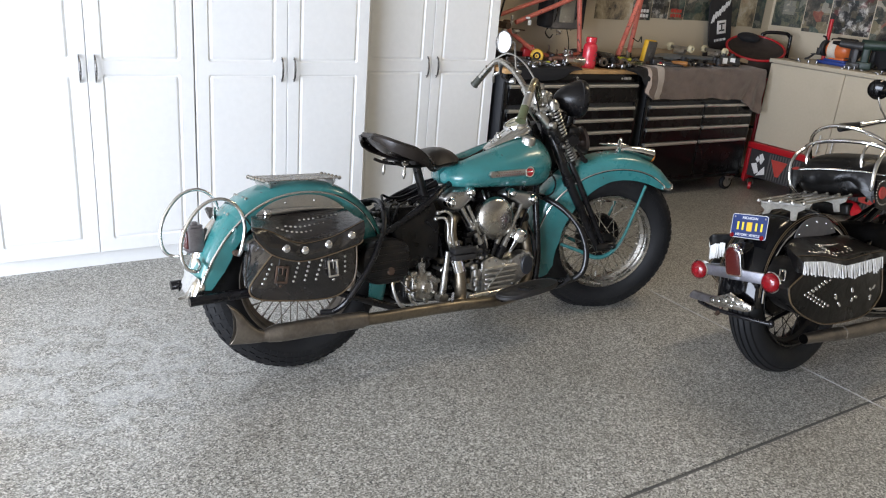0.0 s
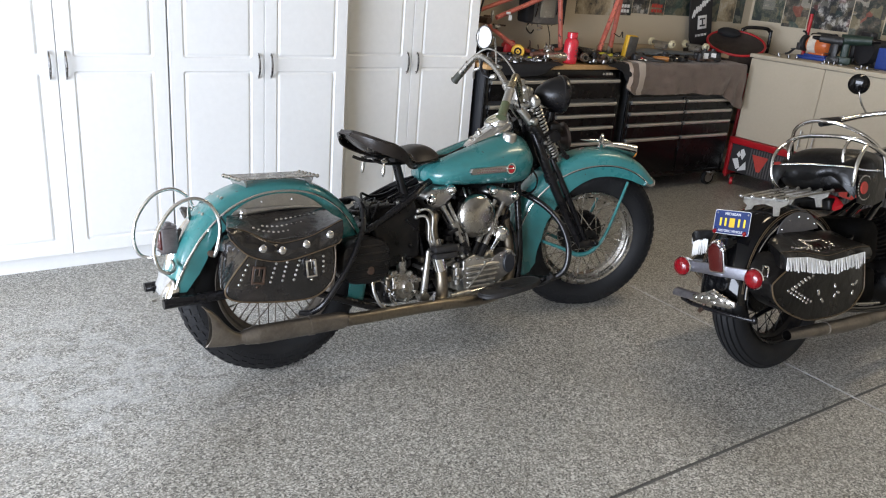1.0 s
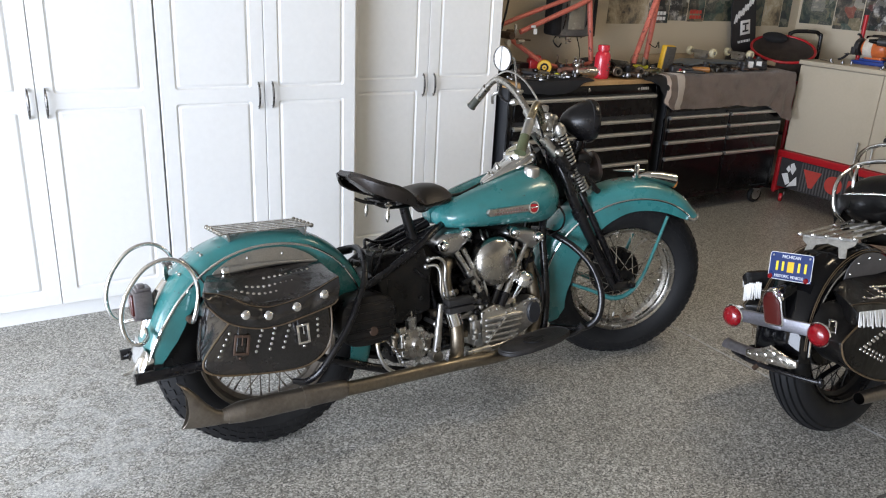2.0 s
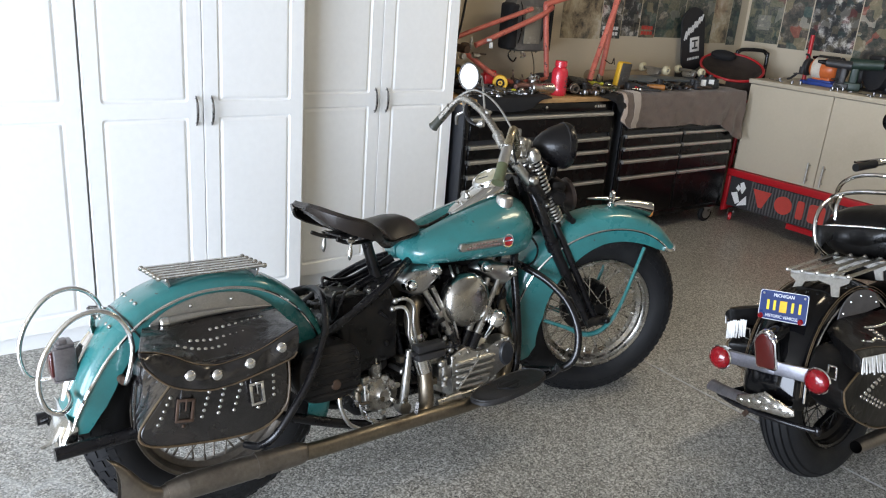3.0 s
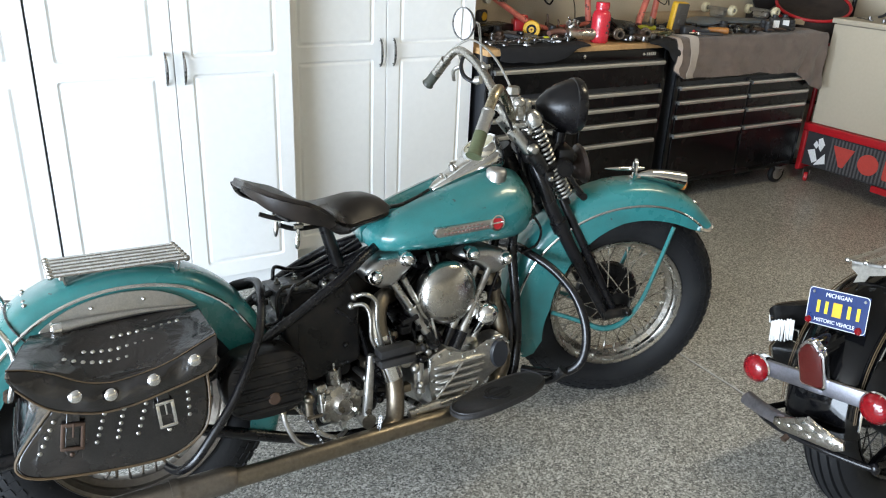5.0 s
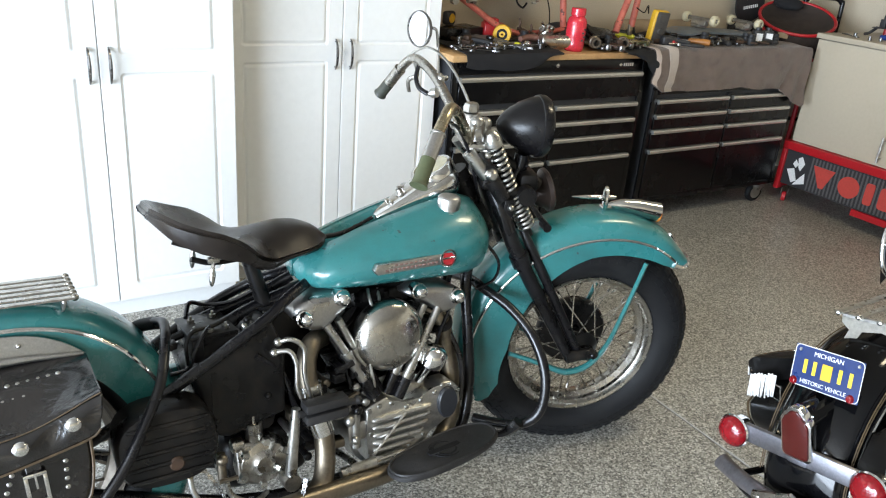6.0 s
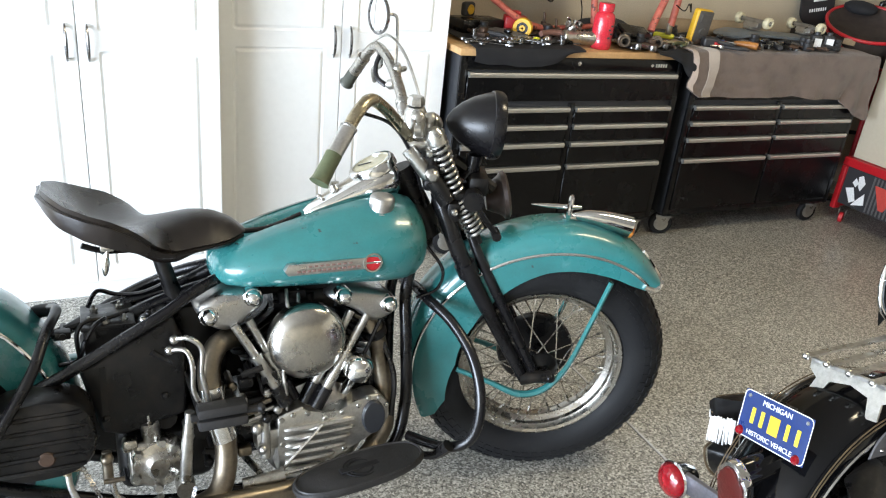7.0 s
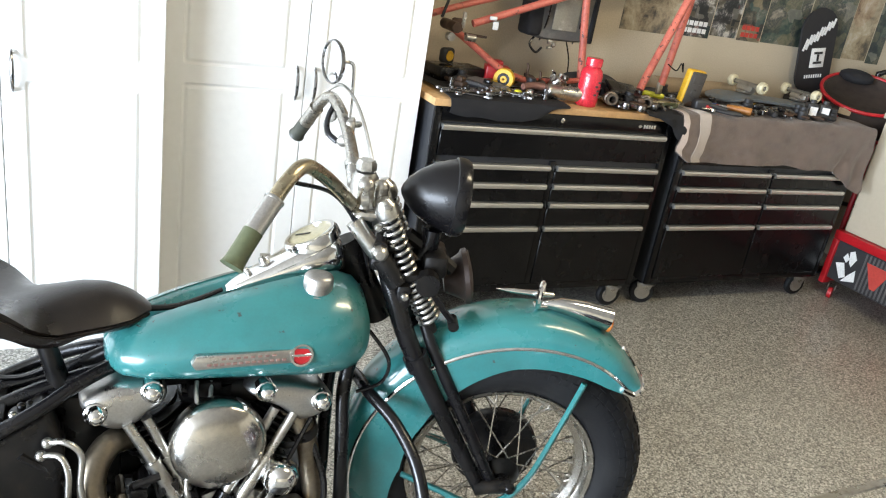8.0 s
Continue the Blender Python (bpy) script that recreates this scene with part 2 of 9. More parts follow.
OLIVE = surface("olive_rubber", (0.075, 0.085, 0.04), (0.04, 0.045, 0.022), 0.5, grain=150, stains=30, bump=0.2)
MAT_RUBBER = surface("footboard_rubber", (0.016, 0.015, 0.015), (0.035, 0.032, 0.03), 0.55, grain=150, stains=18, wear=0.7, bump=0.4)
LEATHER = surface("black_saddle_leather", (0.008, 0.0068, 0.0068), (0.018, 0.012, 0.009), 0.24, grain=260, stains=6, wear=0.8, bump=0.06, spec=0.6, coat=0.6, rough_var=0.13, dents=0.3)
BAG_BLACK = surface("dark_oiled_leather", (0.003, 0.0028, 0.0028), (0.009, 0.007, 0.006), 0.33, grain=260, stains=11, wear=0.6, bump=0.15, spec=0.3, rough_var=0.1, dents=0.12)
SEAT_LEATHER = surface("worn_seat_leather", (0.011, 0.0082, 0.007), (0.03, 0.021, 0.015), 0.29, spec=0.5, grain=240, stains=7, wear=0.7, bump=0.14)
PIPING = surface("tan_edge_piping", (0.095, 0.062, 0.03), (0.03, 0.02, 0.01), 0.5, stains=40, wear=0.8)
FRINGE = surface("white_fringe_leather", (0.78, 0.77, 0.74), (0.6, 0.58, 0.54), 0.6, stains=20, bump=0.2)
CHEST = surface("tool_chest_black", (0.003, 0.003, 0.0035), (0.006, 0.006, 0.0065), 0.24, spec=0.3, grain=170, stains=5, bump=0.02)
CHEST_SIDE = surface("tool_chest_side", (0.02, 0.021, 0.024), (0.014, 0.0145, 0.016), 0.45, grain=170, stains=5, bump=0.05)
PULL = surface("aluminium_pull", (0.68, 0.67, 0.63), (0.54, 0.52, 0.48), 0.46, 1.0, fleck=0.05, grain=240, stains=12, wear=0.5, bump=0.03)
WOOD = surface("pale_wood_top", (0.5, 0.3, 0.13), (0.36, 0.2, 0.08), 0.5, grain=70, stains=12, wear=0.7, bump=0.1)
TOWEL = surface("taupe_terry_towel", (0.135, 0.097, 0.075), (0.08, 0.056, 0.042), 0.95, grain=330, stains=15, wear=0.9, bump=0.9, sheen=0.3)
TOWEL_HEM = surface("pale_towel_hem", (0.5, 0.42, 0.37), (0.36, 0.29, 0.25), 0.95, grain=300, stains=14, bump=0.6)
TOWEL_BAND = surface("pale_towel_band", (0.42, 0.36, 0.31), (0.3, 0.25, 0.21), 0.95, grain=300, stains=12, bump=0.6, sheen=0.4)
CLOTH = surface("black_shop_cloth", (0.007, 0.007, 0.0085), (0.016, 0.0155, 0.018), 0.9, grain=300, stains=10, bump=0.5)
RED = surface("red_paint", (0.44, 0.012, 0.018), (0.3, 0.01, 0.012), 0.4, grain=150, stains=8, coat=0.2)
RED_DULL = surface("red_sign_lettering", (0.47, 0.05, 0.035), (0.33, 0.03, 0.025), 0.55, stains=12)
SIGN_BLACK = surface("sign_black", (0.02, 0.019, 0.021), (0.035, 0.033, 0.035), 0.6)
SIGN_RIB = surface("sign_grey_rib", (0.09, 0.085, 0.085), (0.06, 0.056, 0.056), 0.6)
SIGN_WHITE = surface("white_print", (0.75, 0.75, 0.74), (0.6, 0.6, 0.58), 0.5, stains=20)
CORAL = surface("coral_red_frame_paint", (0.5, 0.13, 0.09), (0.26, 0.05, 0.035), 0.42, grain=120, stains=18, wear=0.9, chips=(0.05, 0.03, 0.025), worn_at=0.6)
BOTTLE = glassy("red_bottle_plastic", (0.65, 0.03, 0.05), 0.25, 0.3)
YELLOW = surface("yellow_plastic", (0.68, 0.4, 0.02), (0.5, 0.27, 0.015), 0.45, stains=25)
LIME = surface("lime_plastic", (0.55, 0.55, 0.03), (0.4, 0.4, 0.03), 0.45, stains=25)
BLUE = surface("blue_plastic", (0.02, 0.05, 0.24), (0.015, 0.03, 0.14), 0.45, stains=20)
ORANGE = surface("orange_enamel", (0.56, 0.13, 0.03), (0.4, 0.09, 0.03), 0.4, stains=18)
DARK_GREEN = surface("dark_green_plastic", (0.012, 0.03, 0.022), (0.008, 0.018, 0.014), 0.5, stains=18)
DARK_PLASTIC = surface("dark_plastic", (0.022, 0.022, 0.024), (0.05, 0.048, 0.046), 0.5, stains=22, bump=0.1)
BROWN_RUST = surface("rusty_brown_steel", (0.085, 0.052, 0.035), (0.035, 0.026, 0.02), 0.6, 0.5, stains=30, wear=0.8, bump=0.3)
WHEEL_URETHANE = surface("cream_urethane", (0.6, 0.54, 0.36), (0.4, 0.34, 0.22), 0.5, stains=40, wear=0.8)
DECK_WOOD = surface("scuffed_deck", (0.15, 0.175, 0.2), (0.32, 0.24, 0.16), 0.5, stains=14, wear=0.9)
TIN = surface("galvanised_tin", (0.55, 0.55, 0.54), (0.38, 0.36, 0.34), 0.35, 1.0, stains=30, wear=0.7)
POSTERS = [poster_print("pale_print", 0), poster_print("dark_print", 1), poster_print("blue_green_print", 2), poster_print("patchwork_print", 3)]
PLATE_BLUE = surface("plate_blue", (0.01, 0.026, 0.11), (0.008, 0.02, 0.075), 0.35, stains=20)
PLATE_YELLOW = surface("plate_yellow", (0.75, 0.55, 0.03), (0.6, 0.42, 0.03), 0.4, stains=30)
POUCH_GREY = surface("slate_nylon", (0.13, 0.13, 0.135), (0.07, 0.07, 0.075), 0.55, grain=220, stains=18, wear=0.6, bump=0.3)
RED_OXIDE = surface("red_oxide_steel", (0.2, 0.095, 0.07), (0.1, 0.055, 0.04), 0.55, 0.2, stains=24, wear=0.8, bump=0.15)
BAG_SLACK = surface("dark_canvas", (0.03, 0.028, 0.027), (0.055, 0.05, 0.046), 0.85, grain=240, stains=12, wear=0.7, bump=0.5)
BUSH_METAL = surface("brown_bushing_steel", (0.16, 0.13, 0.1), (0.07, 0.055, 0.045), 0.45, 0.7, stains=26, wear=0.8, bump=0.15)
METER_FACE = surface("grey_meter_face", (0.06, 0.055, 0.05), (0.035, 0.032, 0.03), 0.5, stains=24)
HANDLE_WOOD = surface("varnished_handle_wood", (0.4, 0.17, 0.04), (0.24, 0.1, 0.03), 0.35, grain=90, stains=26, wear=0.7, bump=0.08)
MESH_DARK = surface("dark_brown_mesh", (0.03, 0.02, 0.015), (0.012, 0.009, 0.008), 0.8, grain=260, stains=14, wear=0.7, bump=0.6)
CLEAR_VINYL = surface("scuffed_vinyl", (0.24, 0.22, 0.17), (0.38, 0.36, 0.3), 0.22, grain=150, stains=14, wear=0.8, bump=0.3)
PALE_LABEL = surface("pale_worn_label", (0.6, 0.55, 0.47), (0.42, 0.33, 0.25), 0.5, stains=24, wear=0.7)
HORN_BROWN = surface("brown_horn_paint", (0.045, 0.03, 0.024), (0.02, 0.015, 0.013), 0.42, 0.3, stains=26, wear=0.8, bump=0.2)
BAG_CLOTH = surface("grey_pack_nylon", (0.09, 0.085, 0.078), (0.2, 0.185, 0.16), 0.6, grain=220, stains=16, wear=0.8, bump=0.4)
RED_LENS = glassy("red_lens", (0.24, 0.004, 0.009), 0.05, 0.35)
DARK_LENS = glassy("dark_red_lens", (0.06, 0.006, 0.005), 0.1, 0.15)
AMBER = glassy("amber_lens", (0.45, 0.16, 0.03), 0.1, 0.25)
LENS = glassy("clear_ribbed_lens", (0.8, 0.82, 0.82), 0.05, 0.8)
FACE = surface("gauge_face", (0.42, 0.38, 0.24), (0.24, 0.2, 0.12), 0.2, stains=30, coat=0.8)
MIRROR, _nt, _b = shader("mirror_glass")
_b.inputs["Base Color"].default_value, _b.inputs["Metallic"].default_value, _b.inputs["Roughness"].default_value = (0.9, 0.9, 0.9, 1), 1.0, 0.015
TUBE_GLOW, _nt, _b = shader("warm_tube_glow")
_b.inputs["Emission Color"].default_value, _b.inputs["Emission Strength"].default_value = (1.0, 0.75, 0.48, 1), 9.0


# ---- mesh helpers ----
def xf(bm, m):
    bmesh.ops.transform(bm, matrix=m, verts=bm.verts)
    return bm


def join(*parts_):
    out = bmesh.new()
    for b in parts_:
        me = bpy.data.meshes.new("tmp")
        b.to_mesh(me)
        out.from_mesh(me)
        bpy.data.meshes.remove(me)
        b.free()
    return out


def mesh_of(name, bm, material, sharp=40):
    bmesh.ops.recalc_face_normals(bm, faces=bm.faces)
    for f in bm.faces:
        f.smooth = True
    for e in bm.edges:
        if len(e.link_faces) == 2 and e.calc_face_angle(0) > radians(sharp):
            e.smooth = False
    me = bpy.data.meshes.new(name)
    bm.to_mesh(me)
    bm.free()
    me.materials.append(material)
    return me


def part(name, bm, material, parent=None, label="", sharp=40):
    ob = new(name, mesh_of(name, bm, material, sharp))
    ob.parent = parent
    return tagged(ob, label)


def again(ob, m):
    """The same mesh once more under the same parent, at the pose m."""
    o = new(ob.name.split(".")[0], ob.data)
    o.parent = ob.parent
    o.matrix_basis = m
    if "label" in ob:
        o["label"] = ob["label"]
    return o


def empty(name, m, label, category, group="", kind=""):
    ob = new(name)
    ob.empty_display_size = 0.1
    ob.matrix_basis = m
    return tagged(ob, label, category, group, kind)


def box(sx, sy, sz, c=(0, 0, 0), bevel=0.0, seg=2, m=None):
    bm = bmesh.new()
    bmesh.ops.create_cube(bm, size=1)
    xf(bm, Matrix.Translation(c) @ Matrix.Diagonal((sx, sy, sz, 1)))
    if bevel:
        bmesh.ops.bevel(bm, geom=bm.edges[:], offset=bevel, segments=seg, affect="EDGES", profile=0.5)
    return xf(bm, m) if m else bm


def span(a, b, bevel=0.0, seg=2):
    """A box from corner a to corner b."""
    return box(*(abs(q - p) for p, q in zip(a, b)), [(p + q) / 2 for p, q in zip(a, b)], bevel, seg)


def spline(points, steps, closed=False):
    p = [Vector(q) for q in points]
    n = len(p)
    out = []
    for i in range(n if closed else n - 1):
        a, b, c, d = (p[(i + k) % n] if closed else p[min(max(i + k, 0), n - 1)] for k in (-1, 0, 1, 2))
        for s in range(steps):
            t = s / steps
            out.append(0.5 * (2 * b + (c - a) * t + (2 * a - 5 * b + 4 * c - d) * t * t + (3 * b - a - 3 * c + d) * t ** 3))
    if not closed:
        out.append(p[-1])
    return out


def loft(rings, caps=True, around=False):
    """Skin over rings of equal size; around: the last ring joins the first."""
    bm = bmesh.new()
    vs = [[bm.verts.new(q) for q in r] for r in rings]
    n = len(vs[0])
    count = len(vs)
    for i in range(count if around else count - 1):
        a, b = vs[i], vs[(i + 1) % count]
        for k in range(n):
            bm.faces.new((a[k], a[(k + 1) % n], b[(k + 1) % n], b[k]))
    if caps and not around:
        bm.faces.new(vs[0])
        bm.faces.new(vs[-1][::-1])
    return bm


def tube(points, r, seg=10, steps=6, closed=False, caps=True, flat=1.0):
    """A round bar along a smooth line; r may be a list, one for each point."""
    line = spline(points, steps, closed) if steps > 1 else [Vector(q) for q in points]
    n = len(line)
    radii = [r] * n if isinstance(r, (int, float)) else [
        r[min(int(i / steps), len(r) - 1)] + (r[min(int(i / steps) + 1, len(r) - 1)] - r[min(int(i / steps), len(r) - 1)]) * (i / steps % 1) for i in range(n)]
    rings, up = [], None
    for i, q in enumerate(line):
        d = (line[(i + 1) % n] - line[i - 1]) if closed or 0 < i < n - 1 else (line[min(i + 1, n - 1)] - line[max(i - 1, 0)])
        d.normalize()
        if up is None:
            up = d.orthogonal().normalized()
        up = (up - d * up.dot(d)).normalized()
        side = d.cross(up)
        rings.append([q + radii[i] * (math.cos(a) * up + math.sin(a) * side * flat) for a in (2 * math.pi * k / seg for k in range(seg))])
    return loft(rings, caps, closed)


def rod(a, b, r, seg=10, r2=None):
    return tube([a, b], [r, r2 if r2 is not None else r], seg, 1)


def lathe(profile, m=Matrix(), seg=24, scale=(1, 1)):
    """A turned shape: (radius, height) pairs about z, then laid by m."""
    bm = bmesh.new()
    rows = []
    for r, h in profile:
        if r < 1e-6:
            rows.append([bm.verts.new((0, 0, h))])
        else:
            rows.append([bm.verts.new((r * scale[0] * math.cos(2 * math.pi * k / seg), r * scale[1] * math.sin(2 * math.pi * k / seg), h)) for k in range(seg)])
    for a, b in zip(rows, rows[1:]):
        for k in range(seg):
            j = (k + 1) % seg
            if len(a) == 1 and len(b) > 1:
                bm.faces.new((a[0], b[k], b[j]))
            elif len(b) == 1 and len(a) > 1:
                bm.faces.new((a[k], a[j], b[0]))
            elif len(a) > 1:
                bm.faces.new((a[k], a[j], b[j], b[k]))
    return xf(bm, m)


def along(a, b):
    """A pose whose z runs from a towards b."""
    a, b = Vector(a), Vector(b)
    return Matrix.Translation(a) @ (b - a).to_track_quat("Z", "Y").to_matrix().to_4x4()


def outward(x, y, z):
    """A pose at a place on a bike's right side, its z pointing out to the right."""
    return pose(x, y, z, 90, 0, 0)


def prism(outline, y0, y1, bevel=0.0, seg=2):
    """An outline in x and z, from y0 to y1."""
    bm = bmesh.new()
    a = [bm.verts.new((x, y0, z)) for x, z in outline]
    b = [bm.verts.new((x, y1, z)) for x, z in outline]
    n = len(a)
    bm.faces.new(a)
    bm.faces.new(b[::-1])
    for k in range(n):
        bm.faces.new((a[k], b[k], b[(k + 1) % n], a[(k + 1) % n]))
    if bevel:
        bmesh.ops.bevel(bm, geom=bm.edges[:], offset=bevel, segments=seg, affect="EDGES", profile=0.5)
    return bm


def sheet(points, thick):
    """A cloth or skin from a grid of points, with thickness below it."""
    rows, cols = len(points), len(points[0])
    bm = bmesh.new()
    p = [[Vector(q) for q in r] for r in points]
    norm = [[None] * cols for _ in range(rows)]
    for i in range(rows):
        for j in range(cols):
            du = p[min(i + 1, rows - 1)][j] - p[max(i - 1, 0)][j]
            dv = p[i][min(j + 1, cols - 1)] - p[i][max(j - 1, 0)]
            norm[i][j] = du.cross(dv).normalized()
    top = [[bm.verts.new(q) for q in r] for r in p]
    low = [[bm.verts.new(p[i][j] - norm[i][j] * thick) for j in range(cols)] for i in range(rows)]
    for i in range(rows - 1):
        for j in range(cols - 1):
            bm.faces.new((top[i][j], top[i + 1][j], top[i + 1][j + 1], top[i][j + 1]))
            bm.faces.new((low[i][j], low[i][j + 1], low[i + 1][j + 1], low[i + 1][j]))
    edge = [(i, 0) for i in range(rows)] + [(rows - 1, j) for j in range(1, cols)] + [(i, cols - 1) for i in range(rows - 2, -1, -1)] + [(0, j) for j in range(cols - 2, 0, -1)]
    for (a, b), (c, d) in zip(edge, edge[1:] + edge[:1]):
        bm.faces.new((top[a][b], low[a][b], low[c][d], top[c][d]))
    return bm


def ball(r, c, seg=12, squash=(1, 1, 1)):
    bm = bmesh.new()
    bmesh.ops.create_uvsphere(bm, u_segments=seg, v_segments=max(6, seg // 2), radius=r)
    return xf(bm, Matrix.Translation(c) @ Matrix.Diagonal((*squash, 1)))


def lettering(text, size, m, material, parent, name="lettering"):
    cu = bpy.data.curves.new(name, "FONT")
    cu.body, cu.size, cu.extrude, cu.align_x, cu.align_y = text, size, 0.0006, "CENTER", "CENTER"
    tmp = bpy.data.objects.new("tmp", cu)
    me = bpy.data.meshes.new_from_object(tmp)
    bpy.data.objects.remove(tmp)
    me.materials.clear()
    me.materials.append(material)
    ob = new(name, me)
    ob.parent, ob.matrix_basis = parent, m
    return ob


# ---- the garage ----
NORTH, EAST, SOUTH, TOP = 4.1, 5.7, -5.0, 2.7


def structure(name, bm, material, label, category):
    ob = part(name, bm, material, None, label)
    return tagged(ob, label, category, kind="structure")


ground = structure("ground", span((-60, -60, -0.3), (60, 60, -0.06)), CONCRETE, "pale concrete driveway ground outside the open garage", "ground")
# floor bed, with the joints recessed between four coated slabs
floor = structure("floor", span((DOOR_X, SOUTH, -0.058), (EAST, NORTH, -0.004)), JOINT, "grey flake epoxy garage floor with saw-cut joints", "floor")
JX, JY = 2.733, 1.172
slabs = [((DOOR_X, SOUTH), (JX - 0.0055, JY - 0.006)), ((JX + 0.0055, SOUTH), (EAST, JY - 0.006)),
         ((DOOR_X, JY + 0.006), (JX - 0.0055, NORTH)), ((JX + 0.0055, JY + 0.006), (EAST, NORTH))]
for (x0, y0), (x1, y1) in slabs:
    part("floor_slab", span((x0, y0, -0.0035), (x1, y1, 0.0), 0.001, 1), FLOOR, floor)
# the cut's sunlit edge, put in as a pale strip
part("joint_strip", span((JX - 0.0008, SOUTH, -0.0035), (JX + 0.0052, NORTH, -0.0004)), JOINT_LIT, floor, "pale strip painted as the floor joint's sunlit lip")

structure("wall_north", span((DOOR_X, NORTH, -0.06), (EAST + 0.15, NORTH + 0.15, TOP)), WALL, "off-white painted garage wall behind the cabinets", "wall")
structure("wall_east", span((EAST, SOUTH, -0.06), (EAST + 0.15, NORTH, TOP)), WALL, "off-white painted garage end wall with posters", "wall")
structure("wall_south", span((DOOR_X, SOUTH - 0.15, -0.06), (EAST + 0.15, SOUTH, TOP)), WALL, "plain off-white painted garage wall", "wall")
west = join(span((DOOR_X - 0.15, SOUTH - 0.15, -0.06), (DOOR_X, DOOR_Y0, TOP)), span((DOOR_X - 0.15, DOOR_Y1, -0.06), (DOOR_X, NORTH + 0.15, TOP)),
            span((DOOR_X - 0.15, DOOR_Y0, DOOR_Z), (DOOR_X, DOOR_Y1, TOP)))
structure("wall_west", west, WALL, "off-white garage front wall with a wide open doorway", "wall")
structure("ceiling", span((DOOR_X - 0.15, SOUTH - 0.15, TOP), (EAST + 0.15, NORTH + 0.15, TOP + 0.12)), CEILING, "plain white garage ceiling", "ceiling")


# ---- tall white cabinets ----
def door_leaf(w, h, split):
    """A moulded door: slab and two panels, each in a round-cornered routed groove."""
    t = 0.019
    bm = bmesh.new()
    steps = [(0.0, 0.0), (0.0025, -0.0022), (0.0055, -0.0052), (0.0085, -0.006), (0.0115, -0.0052), (0.0155, -0.0022), (0.02, -0.0006)]
    stile = 0.055
    panels = [(stile, 0.055, w - stile, split - 0.028), (stile, split + 0.028, w - stile, h - 0.07)]
    v = {}

    def vert(x, y, z):
        key = (round(x, 5), round(y, 5), round(z, 5))
        if key not in v:
            v[key] = bm.verts.new((x, -y, z))
        return v[key]

    xs = [0, stile, w - stile, w]
    zs = [0, panels[0][1], panels[0][3], panels[1][1], panels[1][3], h]
    for i in range(3):
        for j in range(5):
            if i == 1 and j in (1, 3):
                continue
            bm.faces.new([vert(xs[i], t, zs[j]), vert(xs[i + 1], t, zs[j]), vert(xs[i + 1], t, zs[j + 1]), vert(xs[i], t, zs[j + 1])])
    for x0, z0, x1, z1 in panels:
        rings = []
        for inset, d in steps:
            r = 0.013 - inset * 0.4
            ring = []
            for cx, cz, a0 in ((x0 + inset + r, z0 + inset + r, 180), (x1 - inset - r, z0 + inset + r, 270), (x1 - inset - r, z1 - inset - r, 0), (x0 + inset + r, z1 - inset - r, 90)):
                ring += [bm.verts.new((cx + r * math.cos(radians(a0 + 22.5 * k)), -(t + d), cz + r * math.sin(radians(a0 + 22.5 * k)))) for k in range(5)]
            rings.append(ring)
        corner = [vert(x0, t, z0), vert(x1, t, z0), vert(x1, t, z1), vert(x0, t, z1)]
        for c in range(4):
            arc = rings[0][5 * c:5 * c + 5]
            for p, q in zip(arc, arc[1:]):
                bm.faces.new((corner[c], q, p))
            bm.faces.new((corner[c], corner[(c + 1) % 4], rings[0][(5 * c + 5) % 20], arc[4]))
        for a, b in zip(rings, rings[1:]):
            for k in range(20):
                bm.faces.new((a[k], a[(k + 1) % 20], b[(k + 1) % 20], b[k]))
        bm.faces.new(rings[-1])
    # rounded outer edge and back
    r = 0.004
    mid = [bm.verts.new((x, -(t - r), z)) for x, z in ((-r * 0.6, -r * 0.6), (w + r * 0.6, -r * 0.6), (w + r * 0.6, h + r * 0.6), (-r * 0.6, h + r * 0.6))]
    back = [bm.verts.new((q.co.x, 0, q.co.z)) for q in mid]
    edge_runs = [[vert(x, t, 0) for x in xs], [vert(w, t, z) for z in zs], [vert(x, t, h) for x in xs[::-1]], [vert(0, t, z) for z in zs[::-1]]]
    for k, run in enumerate(edge_runs):
        bm.faces.new(run + [mid[(k + 1) % 4], mid[k]])
        bm.faces.new((mid[k], mid[(k + 1) % 4], back[(k + 1) % 4], back[k]))
    bm.faces.new(back[::-1])
    return bm


def bow_handle():
    """A slim leaf-shaped bow, wide in the middle and drawn to a point at both feet."""
    pts = [(0, -0.003, -0.056), (0, -0.012, -0.05), (0, -0.022, -0.03), (0, -0.0255, 0.0), (0, -0.022, 0.03), (0, -0.012, 0.05), (0, -0.003, 0.056)]
    bow = tube(pts, [0.0022, 0.0034, 0.005, 0.006, 0.005, 0.0034, 0.0022], 8, 5)
    return join(xf(bow, Matrix.Diagonal((1.0, 0.9, 1.0, 1))), rod((0, -0.0135, -0.049), (0, 0.0, -0.047), 0.0028, 8), rod((0, -0.0135, 0.049), (0, 0.0, 0.047), 0.0028, 8))


